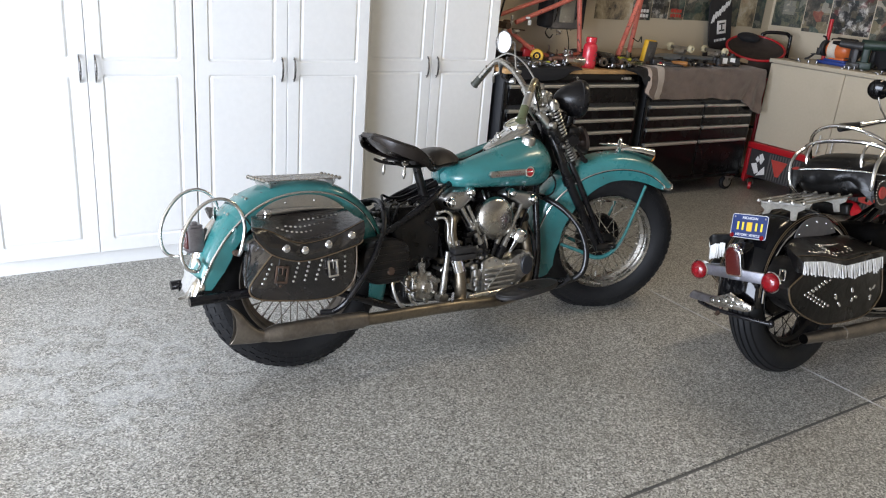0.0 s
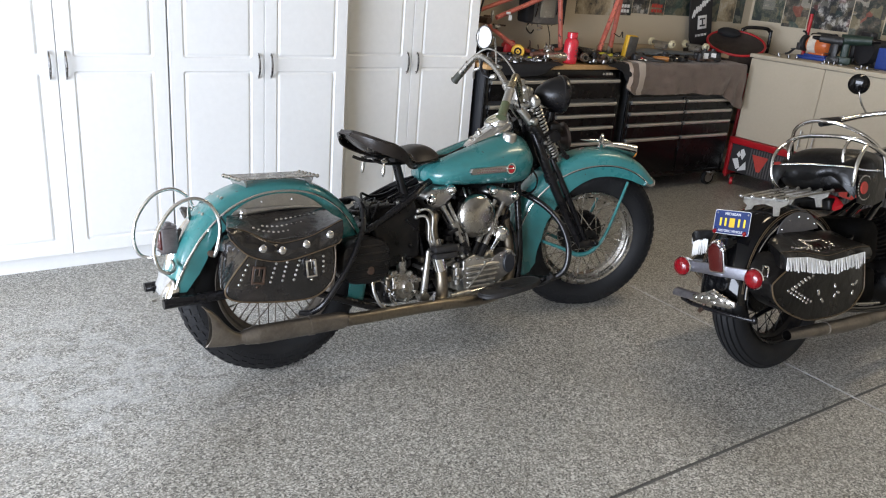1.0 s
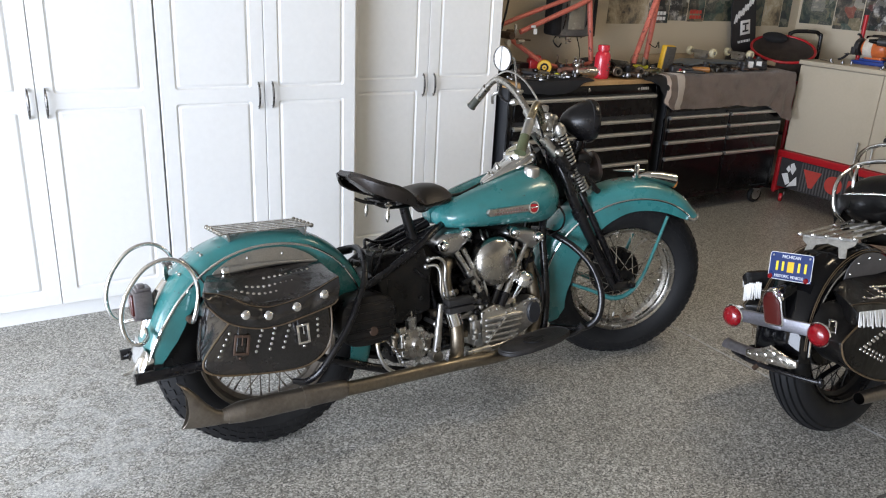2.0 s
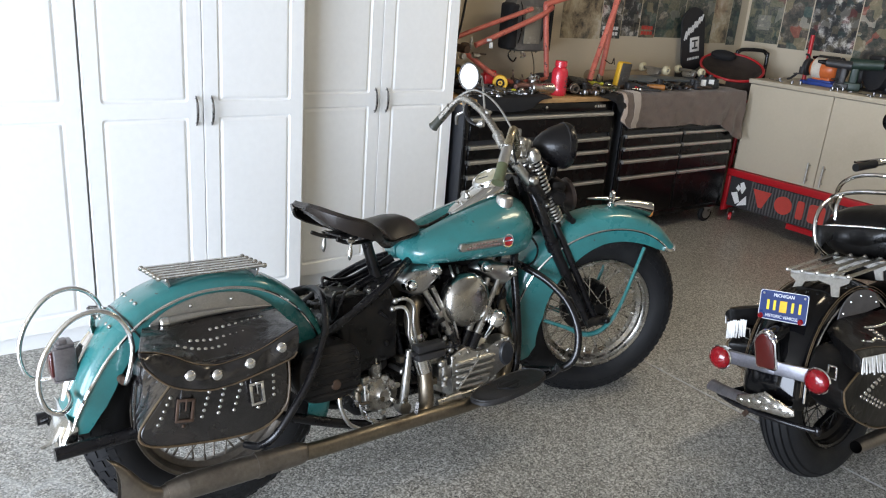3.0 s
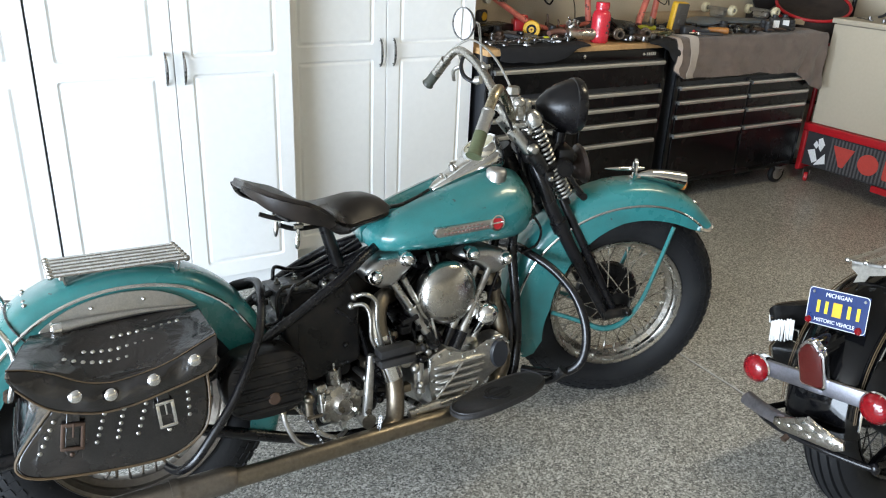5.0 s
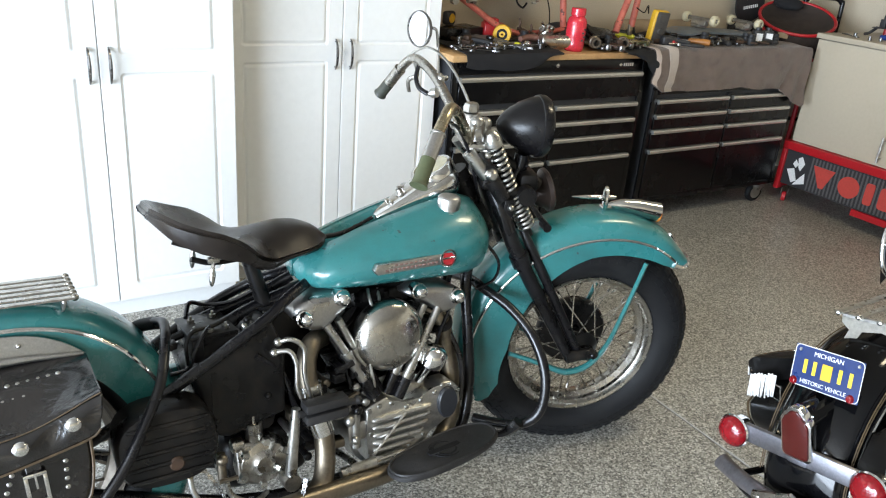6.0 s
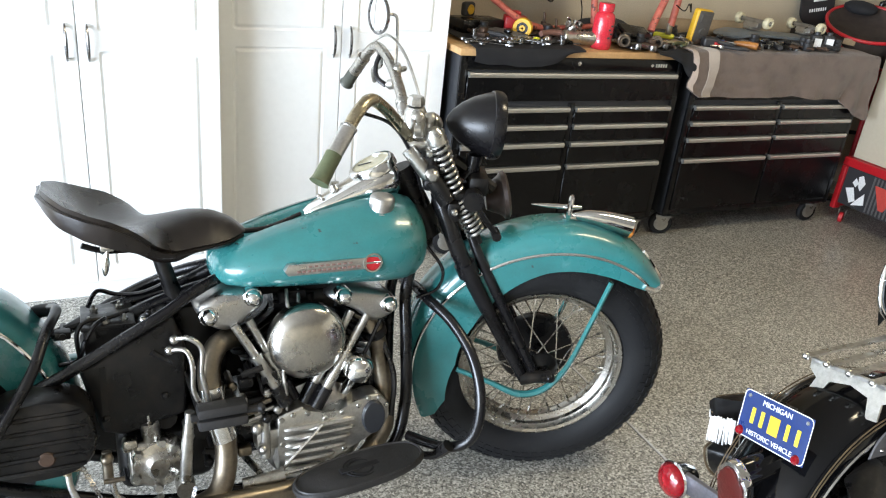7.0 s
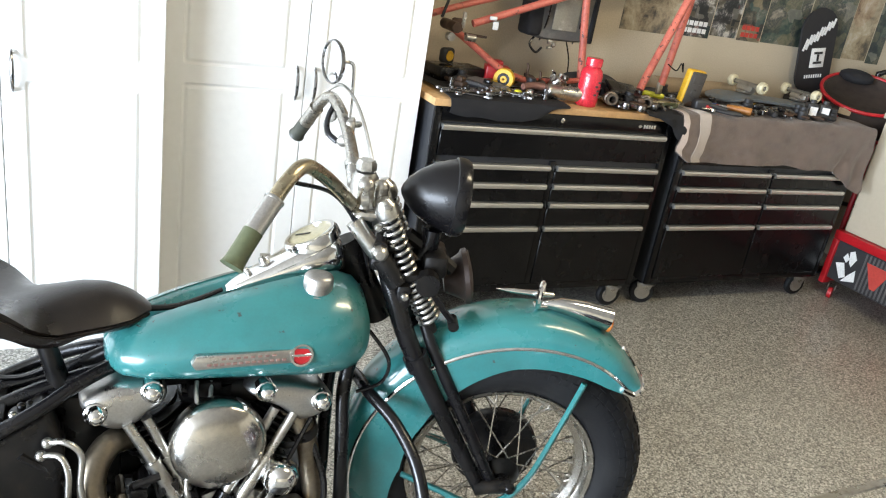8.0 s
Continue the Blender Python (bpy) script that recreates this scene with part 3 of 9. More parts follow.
def tall_cabinet(x0, x1, y, mid, label):
    """A two-door cabinet from floor to 2.3 m, its door faces at y."""
    high, foot = 2.3, 0.078
    cab = empty("tall_cabinet", pose(x0, y, 0), label, "cabinet", "tall white garage cabinets")
    w = x1 - x0
    carcass = join(span((0, 0.0215, 0.076), (w, NORTH - y - 0.005, high), 0.002, 1))
    part("body", carcass, WHITE, cab)
    part("plinth", span((0.002, 0.05, 0.0), (w - 0.002, 0.075, 0.074), 0.001, 1), WHITE, cab)
    m = mid - x0
    gap = 0.0034
    spans = [(0.004, m - gap), (m + gap, w - 0.004)]
    for i, (a, b) in enumerate(spans):
        d = part("door", door_leaf(b - a, high - foot - 0.01, 0.896 - foot), WHITE, cab, sharp=14)
        d.matrix_basis = pose(a, 0.019, foot + 0.004)
        hnd = part("handle", bow_handle(), TOOL_STEEL, d, "curved satin nickel handle")
        hnd.matrix_basis = pose((b - a - 0.027) if i == 0 else 0.027, -0.019, 0.892 - foot)
    return cab


tall_cabinet(-0.02, 0.855, 3.46, 0.417, "tall white two-door garage cabinet with moulded door panels")
tall_cabinet(0.859, 1.715, 3.46, 1.291, "tall white two-door garage cabinet with moulded door panels")
tall_cabinet(1.719, 2.594, 3.59, 2.168, "tall white two-door cabinet set slightly back from its neighbours")


# ---- black tool chests on casters ----
def caster(x, y, swivel, parent):
    fork = [(-0.048, 0.105), (-0.034, 0.062), (-0.03, 0.046), (-0.012, 0.038), (0.006, 0.046), (0.014, 0.062), (0.03, 0.105)]
    w = part("caster", join(lathe([(0, -0.006), (0.03, -0.006), (0.044, -0.004), (0.044, 0.0)], pose(0, 0, 0.105), 16), prism(fork, -0.024, -0.021, 0.001, 1), prism(fork, 0.021, 0.024, 0.001, 1)), BRUSHED, parent, "zinc swivel caster")
    w.matrix_basis = pose(x, y, 0, 0, 0, swivel)
    tyre = part("wheel", lathe([(0.0, -0.016), (0.034, -0.016), (0.05, -0.015), (0.057, -0.008), (0.058, 0), (0.057, 0.008), (0.05, 0.015), (0.034, 0.016), (0, 0.016)],
                               pose(-0.012, 0, 0.058, 90), 22), RUBBER, w)
    part("hub", lathe([(0, -0.02), (0.012, -0.02), (0.035, -0.0178), (0.035, 0.0178), (0.012, 0.02), (0, 0.02)], pose(-0.012, 0, 0.058, 90), 20), ALLOY, w)
    return w


def tool_chest(x0, x1, split, label):
    fy, depth, top = 3.52, 0.5, 0.868
    ch = empty("tool_chest", pose(x0, fy, 0), label, "tool chest", "black rolling tool chests")
    w, m = x1 - x0, split - x0
    part("body", join(span((0, 0.012, 0.12), (w, depth, top), 0.006)), CHEST_SIDE, ch)
    part("front_frame", join(span((0.0, 0, 0.12), (0.03, 0.014, top), 0.003), span((w - 0.03, 0, 0.12), (w, 0.014, top), 0.003), span((0.03, 0.001, 0.12), (w - 0.03, 0.014, 0.15), 0.003),
                             span((0.03, 0.001, 0.815), (w - 0.03, 0.014, top), 0.003), span((m - 0.014, 0.0, 0.15), (m + 0.014, 0.013, 0.68), 0.003)), CHEST, ch)
    rows = [(0.592, 0.663), (0.515, 0.587), (0.413, 0.509), (0.152, 0.407)]
    cells = [(a, b, z0, z1) for z0, z1 in rows for a, b in ((0.034, m - 0.016), (m + 0.016, w - 0.034))]
    cells.append((0.034, w - 0.034, 0.69, 0.806))
    for a, b, z0, z1 in cells:
        d = part("drawer", span((a, -0.004, z0), (b, 0.01, z1 - 0.01), 0.002, 1), CHEST, ch)
        # rolled aluminium pull along the upper edge
        lip = [(-0.004, z1 - 0.0195), (-0.014, z1 - 0.0185), (-0.018, z1 - 0.014), (-0.0195, z1 - 0.006), (-0.017, z1 + 0.0005), (-0.009, z1 + 0.003), (0.004, z1 + 0.002), (0.006, z1 - 0.0195)]
        bm = loft([[(a + 0.001, q, z) for q, z in lip], [(b - 0.001, q, z) for q, z in lip]])
        part("pull", bm, PULL, d, "brushed aluminium drawer pull")
    part("lock", lathe([(0.0, 0.006), (0.006, 0.006), (0.009, 0.004), (0.009, 0)], pose(m, 0.0, 0.846, 90), 14), CHROME, ch)
    bars = join(*[span((w - 0.17 + 0.013 * k, -0.0025, 0.835), (w - 0.161 + 0.013 * k, 0.0, 0.85), 0.0005, 1) for k in range(1, 6)],
                prism([(w - 0.185, 0.842), (w - 0.175, 0.835), (w - 0.165, 0.842), (w - 0.175, 0.85)], -0.0025, 0.0))
    part("badge", bars, PULL, ch, "small silver badge")
    part("worktop", span((-0.012, -0.012, 0.8705), (w + 0.012, depth + 0.004, 0.898), 0.004), WOOD, ch, "pale wood worktop with a rounded edge")
    for cx, cy, s in ((0.06, 0.055, -25), (w - 0.06, 0.05, -8), (0.06, depth - 0.07, -20), (w - 0.06, depth - 0.07, 160)):
        caster(cx, cy, s, ch)
    return ch


tool_chest(2.625, 3.722, 3.168, "black steel tool chest with aluminium pulls and a wood top")
tool_chest(3.80, 4.925, 4.372, "black steel tool chest on casters under a draped towel")


# ---- white base cabinets along the end wall, on a red rolling base with a sign ----
BX = 5.04


def base_cabinet(y0, y1):
    cab = empty("base_cabinet", pose(BX, y1, 0), "off-white melamine base cabinet with flat doors and bar handles", "cabinet", "off-white base cabinets")
    w = y1 - y0
    part("body", span((0.02, -w + 0.002, 0.375), (EAST - BX - 0.01, -0.002, 0.955), 0.002, 1), CREAM, cab)
    half = w / 2
    for i in range(2):
        a = -half * i
        d = part("door", span((0.0, a - half + 0.0025, 0.372), (0.0185, a - 0.0025, 0.952), 0.0015, 1), CREAM, cab)
        hy = a - half + 0.05 if i == 0 else a - 0.05
        bar = join(rod((-0.03, hy, 0.395), (-0.03, hy, 0.53), 0.006, 10), rod((-0.03, hy, 0.415), (0.0, hy, 0.415), 0.004, 8), rod((-0.03, hy, 0.51), (0.0, hy, 0.51), 0.004, 8))
        part("handle", bar, STEEL, d, "steel bar handle")
    return cab


for k in range(2):
    base_cabinet(2.37 - 1.166 * k, 3.536 - 1.166 * k)
tagged(part("counter_top", span((BX - 0.012, 1.2, 0.957), (EAST - 0.006, 3.545, 0.985), 0.003), CREAM), "worn off-white counter top over the base cabinets", "worktop")

base = empty("rolling_base", pose(BX, 3.56, 0), "red rolling base with a black ribbed sign on its front", "cabinet base")
RX = -0.028
part("rail", span((RX, -2.32, 0.322), (EAST - BX - 0.02, 0.0, 0.368), 0.004), RED, base)
part("rail", span((RX, -2.32, 0.075), (RX + 0.03, -0.5, 0.112), 0.004), RED, base)
part("rail", span((RX, -0.03, 0.075), (RX + 0.05, 0.0, 0.32), 0.004), RED, base)
part("rail", span((RX, -2.32, 0.114), (RX + 0.05, -2.29, 0.32), 0.004), RED, base)
part("side_board", span((RX + 0.052, -0.02, 0.08), (EAST - BX - 0.02, 0.0, 0.32), 0.003), RED, base)
part("sign_board", span((RX + 0.012, -2.288, 0.114), (RX + 0.03, -0.032, 0.32), 0.001, 1), SIGN_BLACK, base, "black sign board with grey ribs")
rib = part("sign_rib", span((-0.003, -0.005, 0.12), (0.0, 0.005, 0.315), 0.001, 1), SIGN_RIB, base)
rib.matrix_basis = pose(RX + 0.012, -0.204, 0)
for k in range(1, 95):
    again(rib, pose(RX + 0.012, -0.204 - 0.022 * k, 0))
# plain shapes in place of the sign's emblem and lettering


def on_sign(outline, depth):
    bm = bmesh.new()
    a = [bm.verts.new((RX + 0.012 - depth, y, z)) for y, z in outline]
    b = [bm.verts.new((RX + 0.0115, y, z)) for y, z in outline]
    bm.faces.new(a)
    for k in range(len(a)):
        bm.faces.new((a[k], b[k], b[(k + 1) % len(a)], a[(k + 1) % len(a)]))
    return bm


part("emblem", join(on_sign([(-0.055, 0.205), (-0.1, 0.135), (-0.13, 0.155), (-0.1, 0.222)], 0.002), on_sign([(-0.112, 0.125), (-0.185, 0.15), (-0.172, 0.21), (-0.137, 0.165)], 0.002),
                    on_sign([(-0.085, 0.245), (-0.108, 0.226), (-0.122, 0.25), (-0.1, 0.275)], 0.002), on_sign([(-0.125, 0.232), (-0.14, 0.215), (-0.16, 0.262), (-0.135, 0.3), (-0.112, 0.285)], 0.002)), SIGN_WHITE, base, "white faceted emblem")
def squircle(y, z, hy, hz, power=3.2, n=24):
    return [(y + hy * abs(math.cos(q)) ** (2 / power) * (1 if math.cos(q) > 0 else -1), z + hz * abs(math.sin(q)) ** (2 / power) * (1 if math.sin(q) > 0 else -1)) for q in (2 * math.pi * k / n for k in range(n))]


yy = -0.218
for wide, shape in ((0.135, 0), (0.125, 1), (0.05, 2), (0.11, 2), (0.125, 1), (0.165, 2)):
    if shape == 0:
        mark = on_sign([(yy, 0.275), (yy - wide, 0.275), (yy - wide * 0.62, 0.158), (yy - wide * 0.42, 0.158)], 0.0052)
    else:
        mark = on_sign(squircle(yy - wide / 2, 0.217, wide / 2, 0.06, 2.0 if shape == 1 else 6.0), 0.0052)
    part("letter_shape", mark, RED_DULL, base, "dull red plain shape on the sign")
    yy -= wide + 0.032
for cy in (-0.05, -2.25):
    for cx in (0.03, 0.5):
        c = part("caster", join(span((-0.02, -0.02, 0.045), (0.02, -0.016, 0.0735), 0.002), span((-0.02, 0.016, 0.045), (0.02, 0.02, 0.0735), 0.002)), ALLOY, base, "small red swivel caster")
        c.matrix_basis = pose(cx, cy, 0, 0, 0, 30)
        part("wheel", lathe([(0, -0.013), (0.02, -0.013), (0.029, -0.009), (0.029, 0.009), (0.02, 0.013), (0, 0.013)], pose(-0.01, 0, 0.03, 90), 16), RED, c)
part("side_board", span((4.955 - BX, 0.04, 0.13), (5.011 - BX, 0.49, 0.64), 0.004), RED, base, "dark red painted side board")

fitting = tagged(part("ceiling_light", span((2.85, 1.77, TOP - 0.075), (4.15, 2.03, TOP), 0.012), WHITE), "white ceiling fitting with two warm tubes", "ceiling light")
for y in (1.84, 1.96):
    part("tube", rod((2.92, y, TOP - 0.09), (4.08, y, TOP - 0.09), 0.014, 10), TUBE_GLOW, fitting, "glowing warm white tube")


# ---- motorcycle parts (x forward, y to the left, z up) ----
def ring_fender(parent, name, material, c, crown, width, a0, a1, edge, label="", steps=44, domed=False):
    """A curved mudguard about c = (x, z): crown(a) and edge(a) give its radii at the angle a (degrees from forward, over the top)."""
    rings = []
    for i in range(steps + 1):
        a = a0 + (a1 - a0) * i / steps
        rc, re = crown(a), edge(a)
        h = width / 2
        half = [(h * 1.0, re), (h * 1.0, re + (rc - re) * 0.45), (h * 0.985, re + (rc - re) * 0.62), (h * 0.9, re + (rc - re) * 0.8), (h * 0.68, re + (rc - re) * 0.93), (h * 0.36, rc - 0.002), (0, rc)]
        if domed:
            half = [(h * math.sin(q) ** 0.75, re + (rc - re) * math.cos(q) ** 0.85) for q in (math.pi / 2 * (1 - k / 9) for k in range(9))] + [(0, rc)]
        prof = [(-y, r) for y, r in half] + half[-2::-1]
        inner = [(y * (1 - 0.005 / h), r - (0.003 if abs(y) < h * 0.95 else 0.0)) for y, r in prof][::-1]
        ca, sa = math.cos(radians(a)), math.sin(radians(a))
        rings.append([(c[0] + r * ca, y, c[1] + r * sa) for y, r in prof + inner])
    return part(name, loft(rings), material, parent, label, 50)


def arc_strip(c, r, y, a0, a1, size=0.004, steps=30):
    pts = []
    for i in range(steps + 1):
        a = radians(a0 + (a1 - a0) * i / steps)
        rr = r(math.degrees(a)) if callable(r) else r
        pts.append((c[0] + rr * math.cos(a), y, c[1] + rr * math.sin(a)))
    return tube(pts, size, 6, 1, flat=0.7)


def wheel_set(parent, name, at, m, tyre_r=0.335, section=0.066, rim_r=0.213, ribbed=False, drum_side=1, slim=1.0, rim_metal=None):
    """A spoked wheel: tyre, rim, hub, brake drum and 40 spokes; m lays it (its axle along y at the place at)."""
    base = m @ Matrix.Translation(at) @ pose(0, 0, 0, 90)
    w = part(name, lathe([(0.012, -0.1), (0.017, -0.1), (0.017, -0.07), (0.04, -0.06), (0.045, -0.052), (0.03, -0.045), (0.026, 0.0), (0.03, 0.045), (0.045, 0.052), (0.04, 0.06), (0.017, 0.07), (0.017, 0.1), (0.012, 0.1)], seg=24), GREASY, parent,
             "spoked wheel with a black tyre")
    w.matrix_basis = base
    # tyre outline from bead to bead
    prof = []
    c = tyre_r - section
    angles = [-136 + 272 * k / 28 for k in range(29)]
    cuts = [-50 + 20 * k for k in range(6)] if ribbed else []
    for g in cuts:
        angles = [q for q in angles if abs(q - g) > 4.5] + [g - 3.2, g - 2.4, g + 2.4, g + 3.2]
    for deg in sorted(angles):
        a = radians(deg)
        down = 0.008 if any(abs(deg - g) < 2.8 for g in cuts) else 0.0
        prof.append((c + section * math.cos(a) - down, section * math.sin(a) * 1.02 * slim))
    inner = [(r - 0.012 if abs(y) < section * 0.8 else r - 0.001, y * 0.8) for r, y in prof][::-1]
    rows = prof + inner
    tyre = lathe(rows + rows[:1], seg=72)
    part("tyre", tyre, RUBBER, w, "black ribbed tyre" if ribbed else "black block-tread tyre", 32)
    if not ribbed:
        blocks = []
        for k in range(64):
            for side in (-1, 1):
                for j, ang in enumerate((18, 46)):
                    a = radians(ang + (3 if k % 2 else -3)) * side
                    r, y = c + section * math.cos(a), section * math.sin(a) * 1.02 * slim
                    th = 2 * math.pi * (k + 0.25 * j) / 64
                    mm = pose(0, 0, 0, 0, 0, math.degrees(th)) @ pose(r, 0, y, 0, -math.degrees(a), 0)
                    blocks.append(box(0.0042, 0.02, 0.016, (0, 0, 0), 0.0, 1, mm))
                for j, ang in enumerate((66, 82)):
                    a = radians(ang) * side
                    r, y = c + section * math.cos(a), section * math.sin(a) * 1.02 * slim
                    th = 2 * math.pi * (k + 0.5 * j) / 64
                    mm = pose(0, 0, 0, 0, 0, math.degrees(th)) @ pose(r, 0, y, 0, -math.degrees(a), 0)
                    blocks.append(box(0.0026, 0.0195 - 0.003 * j, 0.014, (0, 0, 0), 0.0, 1, mm))
        part("tread", join(*blocks), RUBBER, w)
    rim = [(rim_r + 0.004, -0.05), (rim_r + 0.006, -0.047), (rim_r - 0.004, -0.043), (rim_r - 0.008, -0.034), (rim_r - 0.012, -0.03), (rim_r - 0.014, -0.02), (rim_r - 0.028, -0.012),
           (rim_r - 0.03, 0.0), (rim_r - 0.028, 0.012), (rim_r - 0.014, 0.02), (rim_r - 0.012, 0.03), (rim_r - 0.008, 0.034), (rim_r - 0.004, 0.043), (rim_r + 0.006, 0.047), (rim_r + 0.004, 0.05), (rim_r + 0.001, 0.0)]
    part("rim", lathe(rim + rim[:1], seg=64), rim_metal or RIM_METAL, w, "darker steel rim" if rim_metal else "dull chromed steel rim", 30)
    part("brake_drum", lathe([(0.03, 0.03), (0.098, 0.03), (0.103, 0.036), (0.103, 0.06), (0.098, 0.066), (0.085, 0.068), (0.03, 0.074)], Matrix.Diagonal((1, 1, -drum_side, 1)), 36), GREASY, w, "dark brake drum")
    sp = None
    for k in range(40):
        side = 1 if k % 2 else -1
        th = 2 * math.pi * k / 40
        lead = 0.85 if (k // 2) % 2 else -0.85
        p = Vector((0.043 * math.cos(th + lead), 0.043 * math.sin(th + lead), side * 0.05))
        q = Vector(((rim_r - 0.028) * math.cos(th), (rim_r - 0.028) * math.sin(th), side * 0.006))
        mm = along(p, q)
        if sp is None:
            long = (q - p).length
            sp = part("spoke", join(rod((0, 0, 0), (0, 0, long), 0.0019, 5), rod((0, 0, long - 0.018), (0, 0, long), 0.0036, 6)), rim_metal or RIM_METAL, w)
            sp.matrix_basis = mm
        else:
            again(sp, mm)
    return w


def spring_coil(a, b, r, wire, turns):
    a, b = Vector(a), Vector(b)
    m = along(a, b)
    n = int(turns * 10)
    h = (b - a).length
    return xf(tube([(r * math.cos(2 * math.pi * k / 10), r * math.sin(2 * math.pi * k / 10), h * k / n) for k in range(n + 1)], wire, 6, 1), m)


def bolt(x, y, z, r=0.009, deep=0.008):
    return lathe([(0, deep), (r * 0.55, deep * 0.95), (r * 0.9, deep * 0.6), (r, deep * 0.25), (r, 0)], outward(x, y, z), 8)


def finned_barrel(base, tip, r, n, thin=0.0035, grow=0.0):
    """A cooling-finned cylinder from base to tip."""
    a, b = Vector(base), Vector(tip)
    h = (b - a).length
    prof = [(r * 0.72, 0)]
    for k in range(n):
        z = h * (k + 0.35) / n
        rr = r + grow * k / n
        prof += [(r * 0.72, z), (rr, z + 0.0012), (rr, z + thin), (r * 0.72, z + thin + 0.0012)]
    prof.append((r * 0.72, h))
    return lathe([(0, 0)] + prof + [(0, h)], along(a, b), 28)


def luggage_rack(parent, x0, x1, z0, z1, half, mat_bar, mat_plate, n=7, wide=0.006, rear_lean=0.016):
    """Slotted rack: bars along the bike, on two cut-out end plates."""
    rack = part("luggage_rack", span((x0 + 0.004, -half, z0 - 0.008), (x0 + 0.012, half, z0 + 0.002), 0.002, 1), mat_plate, parent, "slatted metal luggage rack over the rear mudguard")
    part("cross_bar", span((x1 - 0.012, -half, z1 - 0.008), (x1 - 0.004, half, z1 + 0.002), 0.002, 1), mat_plate, rack)
    for k in range(n):
        y = -half + 2 * half * k / (n - 1)
        slat = loft([[(x, y + dy, z + dz) for dy, dz in ((-wide, 0.0), (-wide * 0.75, 0.003), (wide * 0.75, 0.003), (wide, 0.0), (wide * 0.75, -0.001), (-wide * 0.75, -0.001))] for x, z in ((x0 - 0.01, z0 + 0.004), (x1 + 0.01, z1 + 0.004))])
        part("rack_bar", join(slat, ball(0.0075, (x0 - 0.011, y, z0 + 0.005), 8), ball(0.0075, (x1 + 0.011, y, z1 + 0.005), 8)), mat_bar, rack)
    for x, z, lean in ((x0 + 0.008, z0, rear_lean), (x1 - 0.008, z1, -0.016)):
        outline = [(-half, 0), (half, 0), (half * 0.95, -0.018), (half * 0.72, -0.03), (half * 0.78, -0.058), (half * 0.55, -0.06), (half * 0.42, -0.028), (0, -0.02),
                   (-half * 0.42, -0.028), (-half * 0.55, -0.06), (-half * 0.78, -0.058), (-half * 0.72, -0.03), (-half * 0.95, -0.018)]
        bm = bmesh.new()
        a = [bm.verts.new((x + lean * (-dz / 0.06), y, z + dz)) for y, dz in outline]
        b = [bm.verts.new((x + 0.004 + lean * (-dz / 0.06), y, z + dz)) for y, dz in outline]
        bm.faces.new(a), bm.faces.new(b[::-1])
        for k in range(len(a)):
            bm.faces.new((a[k], b[k], b[(k + 1) % len(a)], a[(k + 1) % len(a)]))
        part("bracket", bm, mat_plate, rack)
    return rack


def stud(parent, at, r, material, m=None):
    return part("stud", lathe([(0, r * 0.6), (r * 0.5, r * 0.52), (r * 0.86, r * 0.28), (r, 0)], m or outward(*at), 10), material, parent)


